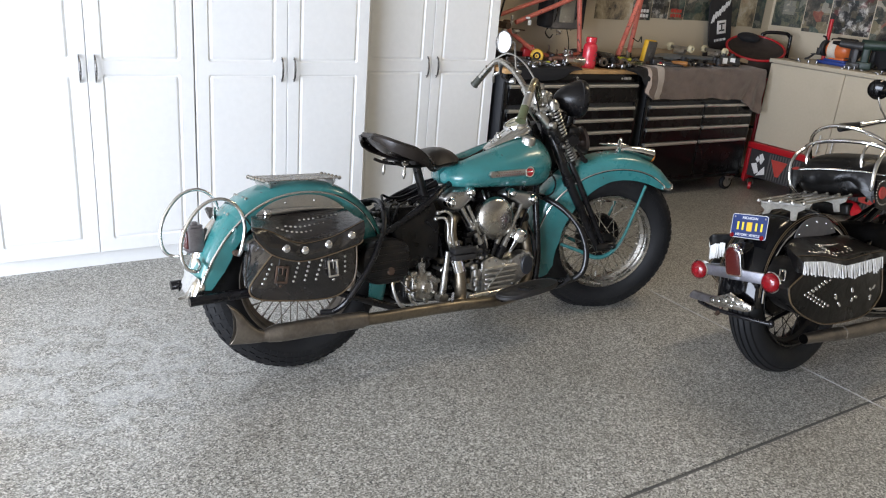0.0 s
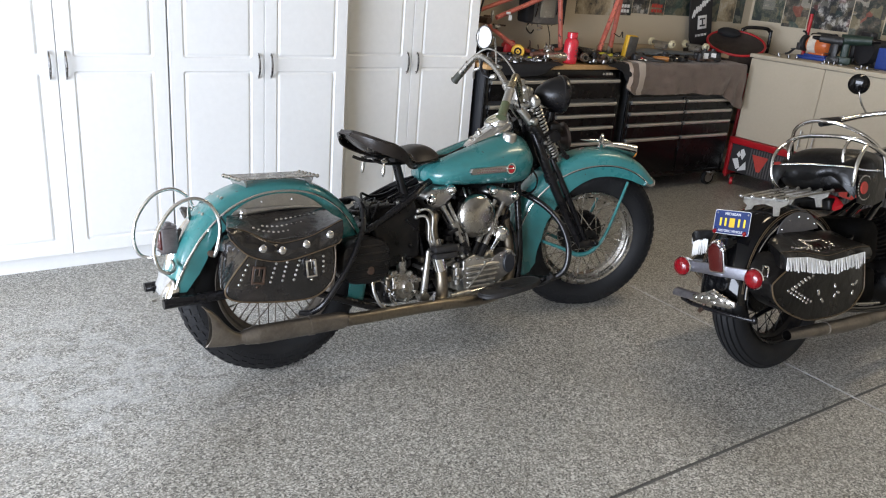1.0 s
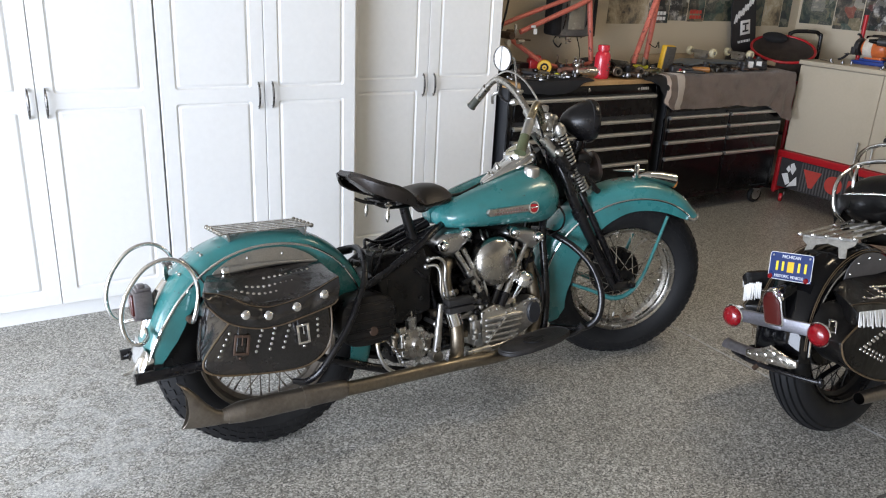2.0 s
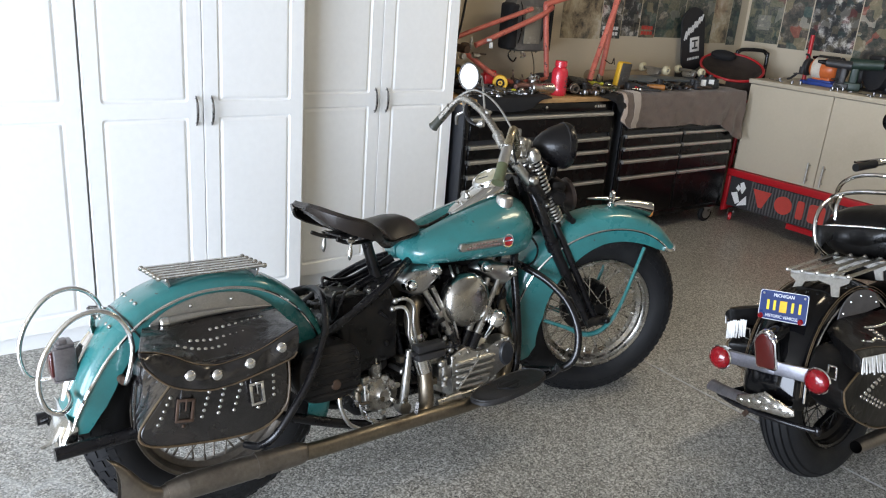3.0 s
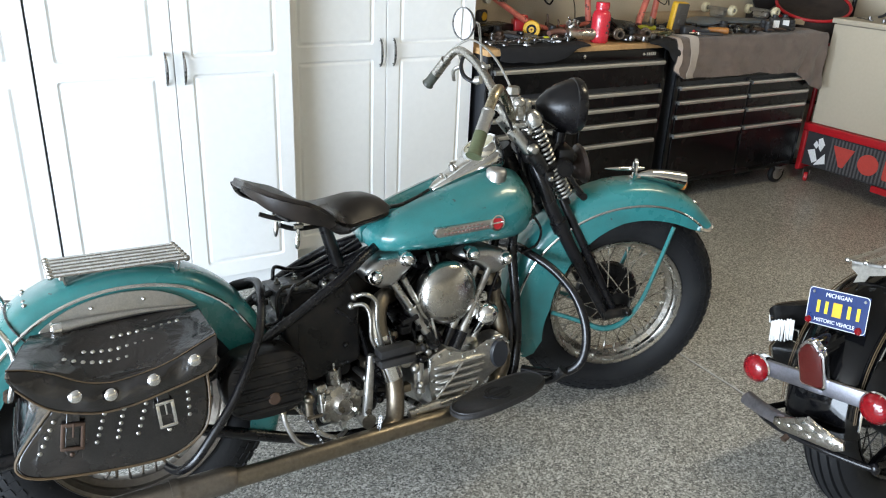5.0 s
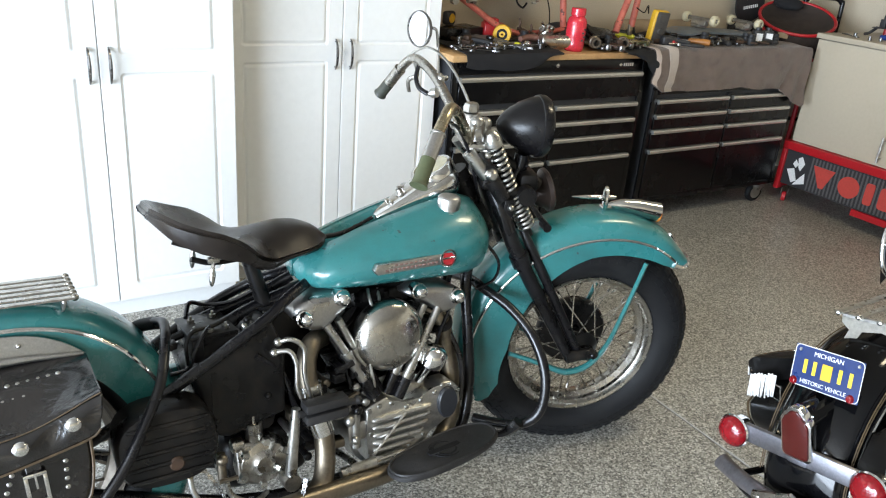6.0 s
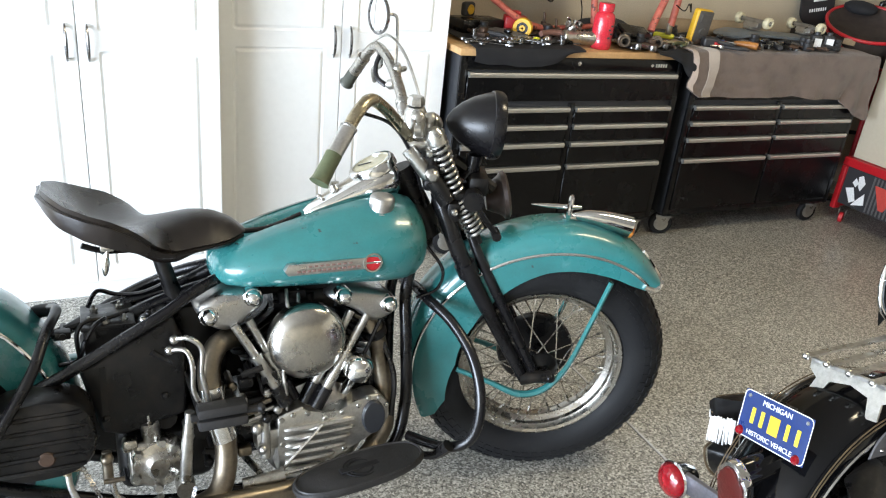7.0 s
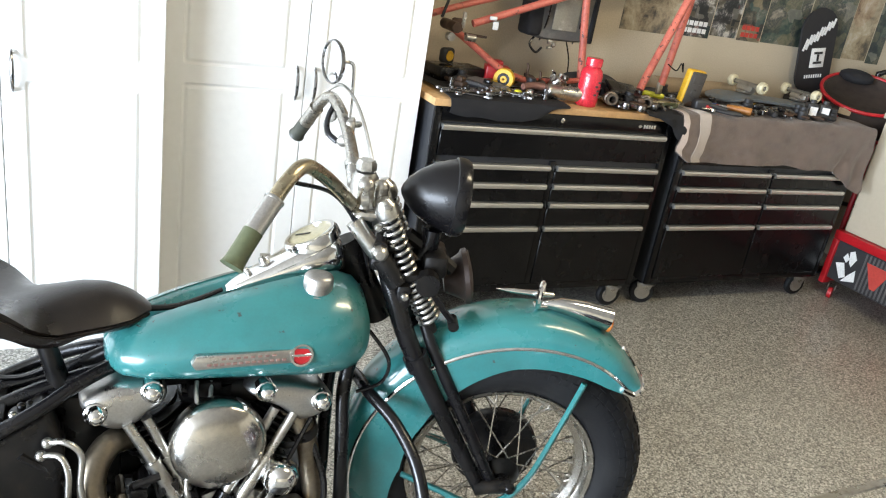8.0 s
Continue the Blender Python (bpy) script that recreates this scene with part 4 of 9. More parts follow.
def leather_bag(parent, mats, side, face, low, seam, hem, top, back, dx=0.0, soft=0.0025, droop=0.0):
    """A leather pannier: pouch with gussets, a sloping flap with a folded band, closed ends, edge piping.
    Outlines in x and z: face and low round the pouch's front and back, seam and hem along the flap; top: the flap's height at the back."""
    lea, edge_mat = mats
    d0, d1 = 0.112, 0.243
    n = len(face)
    rings = []
    for t, grow in ((0.0, 0.98), (0.12, 1.0), (0.4, 1.0), (0.75, 1.0), (0.93, 0.995), (0.985, 0.975), (1.0, 0.945)):
        f = min(1.0, max(0.0, (t - 0.15) / 0.75))
        mixed = [(p0[0] + (p1[0] - p0[0]) * f, p0[1] + (p1[1] - p0[1]) * f) for p0, p1 in zip(low, face)]
        cx, cz = sum(p[0] for p in mixed) / n, sum(p[1] for p in mixed) / n
        sag = 0.006 * math.sin(math.pi * f)
        ring = [(dx + cx + (x - cx) * (grow - sag), side * (d0 + (d1 - d0) * t), cz + (z - cz) * grow) for x, z in spline_flat(mixed, 4)]
        zt = max(mixed[0][1], mixed[-1][1])
        ring += [(dx + mixed[-1][0] - 0.01, ring[0][1], zt + 0.02), (dx + cx, ring[0][1], zt + 0.022), (dx + mixed[0][0] + 0.02, ring[0][1], zt + 0.02)]
        rings.append(ring)
    bag = part("saddlebag", loft(rings), lea, parent, "black leather saddlebag with nickel studs", 50)
    sx, sz = zip(*spline_flat(seam, 6))
    hx, hz = zip(*spline_flat(hem, 6))
    x0, x1 = seam[0][0], seam[-1][0]
    inner, outer = d0 - 0.008, d1 + 0.008

    def slope(u, s):
        fold = float(np.interp(x0 + (x1 - x0) * u, sx, sz))
        crest = top[0] + (top[1] - top[0]) * u + 0.004 * math.sin(math.pi * u) - droop * max(0.0, 1 - u / 0.2) ** 2
        return fold + (crest - fold) * (1 - s) ** 0.93

    def on_flap(x, y):
        """A place on the flap's slope at x and distance y from the bike's middle, its z pointing out."""
        s_ = (y - inner) / (outer - inner)
        u = (x - back[0] - (x0 - back[0]) * s_) / (back[1] - back[0] + ((x1 - x0) - (back[1] - back[0])) * s_)
        lean = math.degrees(math.atan2(slope(u, 0.1) - slope(u, 0.9), 0.8 * (outer - inner)))
        return pose(dx + x, side * y, slope(u, s_) + 0.001, lean if side < 0 else -lean)

    grid = []
    for j in range(41):
        u = j / 40
        xf_, hem_x = x0 + (x1 - x0) * u, hem[0][0] + (hem[-1][0] - hem[0][0]) * u
        fold, low_edge = slope(u, 1.0), float(np.interp(hem_x, hx, hz))
        row = []
        for i in range(23):
            v = i / 22
            if v < 0.55:
                q = v / 0.55
                xx = back[0] + (back[1] - back[0]) * u
                row.append((dx + xx + (xf_ - xx) * q, side * (inner + (outer - inner) * q), slope(u, q) + soft * math.sin(9 * u + 4 * q) * math.sin(math.pi * q)))
            else:
                q = (v - 0.55) / 0.45
                wave = soft * (math.sin(21 * u + 1.0) + 0.6 * math.sin(37 * u + 2 * q)) * math.sin(math.pi * q)
                row.append((dx + xf_ + (hem_x - xf_) * q, side * (outer + 0.014 * math.sin(math.pi * (0.06 + 0.72 * q)) + wave - 0.002), fold - (fold - low_edge) * q))
        grid.append(row)
    flap = sheet(grid[::-1] if side < 0 else grid, 0.005)
    ends = [sheet([[p for p in row], [(p[0] + d, p[1] * 0.985, max(p[2] - 0.05 * math.sin(math.pi * k / 22) - 0.012, min(p[2], hem[0][1]) - 0.02)) for k, p in enumerate(row)]], 0.003) for row, d in ((grid[0], 0.01), (grid[-1], -0.01))]
    part("flap", join(flap, *ends), lea, bag, "", 75)
    part("piping", tube([Vector(r[-1]) + Vector((0, side * 0.0012, -0.0005)) for r in grid], 0.0022, 6, 1), edge_mat, bag, "tan edge piping")
    part("seam", tube([Vector(r[12]) + Vector((0, side * 0.001, 0.0012)) for r in grid], 0.0013, 5, 1), edge_mat, bag, "tan stitched seam")
    part("piping", tube([(dx + x, side * (d1 - 0.001), z) for x, z in spline_flat(face, 4)], 0.0028, 6, 1), edge_mat, bag, "tan edge piping")
    return bag, on_flap, grid


def spline_flat(points, steps):
    return [(q.x, q.z) for q in spline([(x, 0, z) for x, z in points], steps)]


# ---- the teal motorcycle ----
bike = empty("motorcycle", pose(0.775, 2.29, 0, -9.5), "teal vintage motorcycle with studded black saddlebags on its side stand", "motorcycle")
REAR, FRONT = (0.12, 0, 0.334), (1.572, 0, 0.318)
# the fork is turned to the right about the steering head
HEAD, RAKE, STEER = Vector((1.22, 0, 0.75)), radians(28), radians(-22)
TURNED = Matrix.Translation(HEAD) @ Matrix.Rotation(STEER, 4, Vector((-math.sin(RAKE), 0, math.cos(RAKE)))) @ Matrix.Translation(-HEAD)


wheel_set(bike, "rear_wheel", REAR, Matrix(), slim=0.82, rim_metal=MUFFLER)
wheel_set(bike, "front_wheel", FRONT, TURNED)

# frame
part("frame_tube", tube([(1.225, 0, 0.70), (1.1, 0, 0.655), (0.9, 0, 0.63), (0.66, 0, 0.575), (0.52, 0, 0.52)], 0.017, 10), SATIN, bike)
for s in (-1, 1):
    part("frame_tube", tube([(0.8, s * 0.03, 0.64), (0.7, s * 0.08, 0.612), (0.636, s * 0.112, 0.582), (0.566, s * 0.124, 0.549), (0.469, s * 0.124, 0.496), (0.388, s * 0.116, 0.453), (0.25, s * 0.1, 0.385), (0.12, s * 0.09, 0.335)], 0.0125, 10), SATIN, bike)
    part("frame_tube", tube([(1.225, s * 0.015, 0.66), (1.18, s * 0.045, 0.55), (1.176, s * 0.06, 0.424), (1.172, s * 0.07, 0.26), (1.12, s * 0.085, 0.15), (0.95, s * 0.09, 0.135), (0.6, s * 0.095, 0.145), (0.3, s * 0.095, 0.25), (0.13, s * 0.09, 0.33)], 0.0145, 10), SATIN, bike)
    part("axle_plate", span((0.07, s * 0.086, 0.31), (0.18, s * 0.098, 0.36), 0.004), GREASY, bike)
    part("axle_nut", lathe([(0, 0.018), (0.012, 0.018), (0.014, 0.014), (0.014, 0)], pose(0.12, s * 0.098, 0.334, -90 * s), 6), STEEL, bike)
part("steering_head", rod((1.262, 0, 0.67), (1.175, 0, 0.835), 0.03, 16), GREASY, bike)
part("side_stand", tube([(1.02, 0.1, 0.15), (1.03, 0.18, 0.085), (1.05, 0.265, 0.052), (1.07, 0.28, 0.05)], 0.009, 8), GREASY, bike)

# rear mudguard
RC = (0.082, 0.31)


def rear_crown(a):
    return float(np.interp(a, (-20, 0, 20, 35, 48, 60, 74, 90, 100, 114, 128, 140, 156, 176), (0.376, 0.384, 0.393, 0.4, 0.401, 0.396, 0.381, 0.367, 0.362, 0.357, 0.349, 0.339, 0.333, 0.337)))


def rear_edge(a):
    return float(np.interp(a, (-20, 100, 130, 150, 160, 171, 176), (0.292, 0.288, 0.262, 0.25, 0.256, 0.28, 0.3)))


def rear_trim(a):
    return float(np.interp(a, (0, 25, 45, 60, 80, 100, 115, 129, 147, 160, 172), (0.347, 0.36, 0.363, 0.356, 0.338, 0.325, 0.316, 0.307, 0.304, 0.311, 0.325)))


def on_guard(a, r, y):
    return (RC[0] + r * math.cos(radians(a)), y, RC[1] + r * math.sin(radians(a)))


fend = ring_fender(bike, "rear_fender", TEAL, RC, rear_crown, 0.182, -18, 173, rear_edge, "teal rear mudguard with worn paint", 56)
for s in (-1, 1):
    part("trim_strip", arc_strip(RC, rear_trim, s * 0.0915, 10, 171, 0.0045, 44), CHROME, fend, "thin bright trim strip")
hinge = rear_crown(121)
part("seam", tube([on_guard(121, r, y) for y, r in ((-0.0925, 0.27), (-0.0915, hinge - 0.032), (-0.082, hinge - 0.014), (-0.05, hinge - 0.003), (0, hinge + 0.001), (0.05, hinge - 0.003), (0.082, hinge - 0.014), (0.0915, hinge - 0.032), (0.0925, 0.27))], 0.0024, 6, 3), GREASY, fend, "dark hinge seam across the mudguard")
for y in (-0.06, -0.03, 0.03, 0.06):
    for a in (114, 127):
        part("bolt", ball(0.0055, on_guard(a, rear_crown(a) - 0.004, y), 8), STEEL, fend)
part("tail_trim", tube([on_guard(a, rear_crown(a) - 0.002, 0) for a in (133, 143, 153, 163)], [0.012, 0.017, 0.017, 0.007], 10, 5, flat=1.2), CHROME, fend, "bright chrome rear trim")
part("tail_fin", xf(prism([(-0.012, 0.0), (0.012, 0.0), (0.016, 0.03), (0.004, 0.052), (-0.01, 0.034)], -0.0015, 0.0015, 0.0007, 1), Matrix.Translation(on_guard(133, rear_crown(133) - 0.004, 0.0)) @ pose(0, 0, 0, 0, -12, 55)), STEEL, fend, "small bare metal fin on the trim")
ring_fender(bike, "tail_tip", CHROME, RC, lambda a: float(np.interp(a, (166, 170, 175, 181), (0.337, 0.342, 0.353, 0.36))), 0.188, 166, 181, lambda a: float(np.interp(a, (166, 170, 176, 181), (0.334, 0.312, 0.312, 0.346))), "bright chrome tip on the rear mudguard", 16)
# tail lamp
lampm = part("tail_lamp", join(box(0.05, 0.074, 0.078, (-0.226, 0.0, 0.507), 0.004, 2), box(0.042, 0.062, 0.01, (-0.222, 0, 0.55), 0.003), box(0.02, 0.028, 0.012, (-0.226, -0.012, 0.559), 0.003), box(0.06, 0.08, 0.004, (-0.224, 0, 0.467), 0.0015, 1)), LAMP_GREY, bike, "grey metal box-shaped tail lamp with a red lens")
part("lens", box(0.012, 0.058, 0.062, (-0.253, 0.0, 0.508), 0.005, 3), DARK_LENS, lampm)
# chrome guard hoops round the tail
for s in (-1, 1):
    hoop = [(-0.118, s * 0.10, 0.458), (-0.115, s * 0.135, 0.468), (-0.096, s * 0.14, 0.55), (-0.115, s * 0.14, 0.617), (-0.165, s * 0.14, 0.65), (-0.228, s * 0.14, 0.634), (-0.281, s * 0.14, 0.572), (-0.302, s * 0.14, 0.505), (-0.292, s * 0.14, 0.446), (-0.26, s * 0.135, 0.426), (-0.235, s * 0.1, 0.434), (-0.232, s * 0.06, 0.446)]
    g = part("tail_guard", tube(hoop, 0.0062, 10, 6), CHROME, bike, "chrome tail guard hoop")
    part("spacer", rod((-0.118, s * 0.09, 0.462), (-0.118, s * 0.125, 0.465), 0.011, 10), BROWN_RUST, g)
part("tail_stay", tube([(-0.02, -0.115, 0.325), (-0.15, -0.122, 0.328), (-0.285, -0.126, 0.327)], 0.0165, 14), SATIN, bike, "black bumper tube")
part("tail_stay", tube([(-0.02, 0.115, 0.325), (-0.15, 0.122, 0.328), (-0.285, 0.126, 0.327)], 0.0165, 14), SATIN, bike, "black bumper tube")
part("tail_hook", tube([(-0.255, -0.06, 0.365), (-0.275, -0.06, 0.335), (-0.305, -0.06, 0.325)], 0.006, 8), STEEL, bike)

luggage_rack(bike, 0.006, 0.26, 0.684, 0.677, 0.078, RIM_METAL, BRUSHED, 6, 0.0105)

# half-moon plate behind the saddlebag
for s in (-1, 1):
    arcp = [(-0.046, 0.576), (-0.036, 0.59), (0.018, 0.62), (0.098, 0.636), (0.18, 0.63), (0.237, 0.606), (0.275, 0.576)]
    pl = part("fender_plate", prism(spline_flat(arcp, 4), s * 0.099, s * 0.103, 0.001, 1), BRUSHED, bike, "half-moon brushed metal plate")
    part("plate_lip", tube([(-0.012, s * 0.111, 0.586), (0.06, s * 0.11, 0.589), (0.16, s * 0.108, 0.588), (0.27, s * 0.106, 0.578)], [0.0135, 0.01, 0.0065, 0.003], 12, 5), BRUSHED, pl, "rolled lower lip tapering to the front")
    part("rivet", ball(0.0045, (0.06, s * 0.104, 0.614), 8), STEEL, pl)
    part("rivet", ball(0.0045, (0.165, s * 0.104, 0.614), 8), STEEL, pl)
    part("roll_end", xf(lathe([(0.006, 0.006), (0.011, 0.006), (0.0145, 0.002), (0.0145, -0.014), (0.006, -0.014), (0.006, 0.006)], Matrix(), 16), pose(-0.016, s * 0.111, 0.5855, 0, -90, 0)), CHROME, pl)
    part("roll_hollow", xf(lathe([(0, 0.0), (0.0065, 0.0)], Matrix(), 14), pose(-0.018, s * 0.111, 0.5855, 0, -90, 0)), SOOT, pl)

TEAL_FACE = [(-0.03, 0.49), (-0.048, 0.47), (-0.093, 0.42), (-0.124, 0.377), (-0.119, 0.348), (-0.082, 0.329), (-0.008, 0.315), (0.094, 0.303), (0.174, 0.306), (0.233, 0.345), (0.25, 0.41), (0.25, 0.49)]
TEAL_LOW = [(-0.095, 0.5), (-0.1, 0.47), (-0.108, 0.42), (-0.11, 0.385), (-0.1, 0.355), (-0.07, 0.335), (-0.008, 0.322), (0.09, 0.315), (0.17, 0.325), (0.23, 0.36), (0.262, 0.42), (0.27, 0.5)]
for s in (-1, 1):
    bag, on_flap, flap_grid = leather_bag(bike, (LEATHER, PIPING), s, TEAL_FACE, TEAL_LOW, [(-0.111, 0.568), (-0.08, 0.561), (-0.038, 0.543), (0.01, 0.513), (0.05, 0.5), (0.084, 0.498), (0.168, 0.511), (0.259, 0.546), (0.276, 0.552)],
                                          [(-0.11, 0.552), (-0.098, 0.526), (-0.05, 0.476), (0.025, 0.447), (0.08, 0.444), (0.134, 0.451), (0.247, 0.475), (0.268, 0.49)], (0.58, 0.578), (-0.062, 0.272), soft=0.004)
    if s < 0:
        first = stud(bag, None, 0.0048, STEEL, Matrix())
        spots = []
        # three rows on the flap's slope
        for n, x0_, x1_, y in ((9, 0.088, 0.22, 0.15), (9, 0.028, 0.16, 0.18), (8, -0.01, 0.104, 0.205)):
            spots += [on_flap(x0_ + (x1_ - x0_) * k / (n - 1), y) for k in range(n)]
        # slanting rows on the face
        for xa, za, xb, zb, n in ((-0.048, 0.442, -0.081, 0.383, 5), (0.043, 0.434, 0.021, 0.377, 5), (0.08, 0.434, 0.061, 0.376, 5), (0.123, 0.434, 0.1, 0.373, 5), (0.207, 0.437, 0.205, 0.386, 4)):
            spots += [pose(xa + (xb - xa) * k / (n - 1), -0.2425, za + (zb - za) * k / (n - 1), 90) for k in range(n)]
        first.matrix_basis = spots[0]
        for q in spots[1:]:
            again(first, q)
        for x, z in ((-0.004, 0.491), (0.059, 0.478), (0.142, 0.488), (0.226, 0.51)):
            part("concho", lathe([(0, 0.008), (0.007, 0.0074), (0.012, 0.0045), (0.0142, 0.001), (0.0142, 0.0)], outward(x, -0.2625, z), 16), CHROME, bag, "domed chrome button")
        for x, z, mt, wide, tall, tilt in ((-0.02, 0.406, BROWN_RUST, 0.044, 0.058, 10), (0.158, 0.404, CHROME, 0.038, 0.06, -3)):
            bk = part("buckle", join(box(wide, 0.006, 0.008, (0, 0, tall / 2 - 0.004), 0.0025), box(wide, 0.006, 0.008, (0, 0, 0.004 - tall / 2), 0.0025), box(0.008, 0.006, tall - 0.01, (wide / 2 - 0.004, 0, 0), 0.0025), box(0.008, 0.006, tall - 0.01, (0.004 - wide / 2, 0, 0), 0.0025),
                                     rod((0.0, -0.003, 0.0), (0, -0.003, tall / 2), 0.002, 6)), mt, bag, "square metal roller buckle")
            bk.matrix_basis = pose(x, -0.2515, z, 0, tilt, 0)
            part("strap", prism([(-0.012, 0.07), (0.012, 0.07), (0.013, -0.03), (0.008, -0.042), (0.0, -0.048), (-0.008, -0.042), (-0.013, -0.03)], 0.003, 0.0065, 0.001, 1), LEATHER, bk)
            part("strap_tip", ball(0.0045, (0, 0.002, -0.038), 8, (1, 0.5, 1)), mt, bk)
        for k in range(3):
            part("lace", tube([(-0.1 - 0.004 * k, -0.15 - 0.02 * k, 0.47), (-0.114 - 0.003 * k, -0.16 - 0.018 * k, 0.41), (-0.112 - 0.006 * k, -0.158 - 0.02 * k, 0.37)], 0.0024, 6, 5), LEATHER, bag, "thin leather lace down the gusset")

# black rear crash bar
part("rear_guard_bar", tube([(0.36, 0.06, 0.535), (0.4, 0.035, 0.562), (0.43, -0.015, 0.581), (0.43, -0.06, 0.582), (0.416, -0.12, 0.57), (0.388, -0.185, 0.515), (0.34, -0.223, 0.446), (0.299, -0.237, 0.386), (0.252, -0.242, 0.33), (0.205, -0.235, 0.273), (0.175, -0.2, 0.24), (0.16, -0.14, 0.225)], 0.0102, 12), SATIN, bike, "black tubular rear guard bar")
part("rubber_sleeve", tube([(0.375, 0.052, 0.547), (0.4, 0.035, 0.562), (0.428, 0.0, 0.574)], 0.0142, 12, 4), RUBBER, bike, "black rubber sleeve on the guard bar")

# tool box, oil tank, battery
def oval(cx, cz, hx, hz, power=2.8, n=28):
    out_ = []
    for k in range(n):
        a = 2 * math.pi * k / n
        ca, sa = math.cos(a), math.sin(a)
        out_.append((cx + hx * abs(ca) ** (2 / power) * (1 if ca > 0 else -1), cz + hz * abs(sa) ** (2 / power) * (1 if sa > 0 else -1)))
    return out_


def stacked(outlines):
    """Skin over outlines in x and z, each at its own y."""
    return loft([[(x, y, z) for x, z in o] for y, o in outlines])


tb = part("tool_box", stacked([(-0.115, oval(0.39, 0.385, 0.096, 0.08)), (-0.19, oval(0.39, 0.385, 0.097, 0.081)), (-0.2, oval(0.39, 0.385, 0.092, 0.077)), (-0.205, oval(0.39, 0.385, 0.08, 0.066))]), GREASY, bike, "greasy black oval tool box")
for k in range(5):
    zz = 0.33 + 0.027 * k
    hw = 0.078 * (1 - (abs(zz - 0.385) / 0.085) ** 3) ** 0.34
    part("rib", tube([(0.39 - hw, -0.2, zz), (0.39 - hw * 0.9, -0.2045, zz), (0.39 + hw * 0.9, -0.2045, zz), (0.39 + hw, -0.2, zz)], [0.002, 0.005, 0.005, 0.002], 6, 2), GREASY, tb)
part("lid_latch", lathe([(0, 0.006), (0.012, 0.006), (0.015, 0.003), (0.015, 0)], outward(0.4, -0.204, 0.352), 14), BROWN_RUST, tb)
part("oil_tank", prism([(0.463, 0.478), (0.495, 0.337), (0.535, 0.322), (0.661, 0.352), (0.668, 0.5), (0.64, 0.572)], -0.11, 0.1, 0.012, 3), GREASY, bike, "black oil tank with worn paint")
part("tank_strap", span((0.5, -0.1125, 0.35), (0.512, -0.1075, 0.48)), GREASY, bike)
for bx, by, bz, br in ((0.506, -0.111, 0.37, 0.007), (0.62, -0.11, 0.4, 0.008), (0.65, -0.11, 0.52, 0.008)):
    part("bolt", bolt(bx, by, bz, br), GREASY, bike)
bb = part("battery_box", join(span((0.478, -0.075, 0.495), (0.572, 0.06, 0.545), 0.004), span((0.474, -0.079, 0.546), (0.576, 0.064, 0.554), 0.002), span((0.5, -0.079, 0.51), (0.51, -0.076, 0.55))), GREASY, bike, "dark steel battery box with a flat lid")
for bx, by in ((0.49, -0.05), (0.52, -0.06), (0.556, -0.055), (0.5, 0.02), (0.55, 0.03)):
    part("lid_nut", lathe([(0, 0.014), (0.003, 0.014), (0.0035, 0.006), (0.008, 0.006), (0.008, 0.0)], pose(bx, by, 0.554), 6), STEEL, bb)
part("hold_down", tube([(0.468, -0.07, 0.49), (0.466, -0.074, 0.54), (0.484, -0.07, 0.565), (0.53, -0.05, 0.562), (0.566, -0.04, 0.57)], 0.0045, 8, 5), GREASY, bb)
part("terminal_wire", tube([(0.49, 0.02, 0.566), (0.51, 0.06, 0.585), (0.55, 0.07, 0.57), (0.6, 0.05, 0.575), (0.65, 0.03, 0.6)], 0.005, 8, 6), SATIN, bike)
part("terminal_wire", tube([(0.52, -0.06, 0.565), (0.5, -0.085, 0.56), (0.48, -0.09, 0.53), (0.465, -0.08, 0.49), (0.43, -0.07, 0.48)], 0.0045, 8, 6), SATIN, bike)
part("mount_lug", join(box(0.03, 0.03, 0.016, (0.44, -0.03, 0.53), 0.004), rod((0.44, -0.05, 0.53), (0.44, 0.02, 0.53), 0.007, 8), rod((0.4, 0.0, 0.515), (0.48, 0.0, 0.54), 0.009, 8)), GREASY, bike)
for k in range(6):
    part("fitting", join(rod((0.585 + 0.012 * k, -0.07 + 0.02 * (k % 3), 0.53), (0.59 + 0.012 * k, -0.075 + 0.02 * (k % 3), 0.556 + 0.006 * (k % 2)), 0.0055, 8), ball(0.0075, (0.59 + 0.012 * k, -0.075 + 0.02 * (k % 3), 0.557 + 0.006 * (k % 2)), 8)), (STEEL, GREASY, GREASY)[k % 3], bike)
part("oil_cap", lathe([(0, 0.014), (0.02, 0.012), (0.024, 0.006), (0.024, 0)], pose(0.605, -0.06, 0.548), 16), GREASY, bike)
part("primary_cover", stacked([(0.09, oval(0.75, 0.245, 0.3, 0.085, 2.6)), (0.15, oval(0.75, 0.245, 0.3, 0.085, 2.6)), (0.165, oval(0.75, 0.245, 0.285, 0.072, 2.6))]), GREASY, bike, "long black primary chain cover")
part("strut", tube([(0.5, 0.07, 0.53), (0.545, 0.065, 0.545), (0.65, 0.055, 0.575), (0.74, 0.03, 0.62)], 0.0135, 10, 4), SATIN, bike)

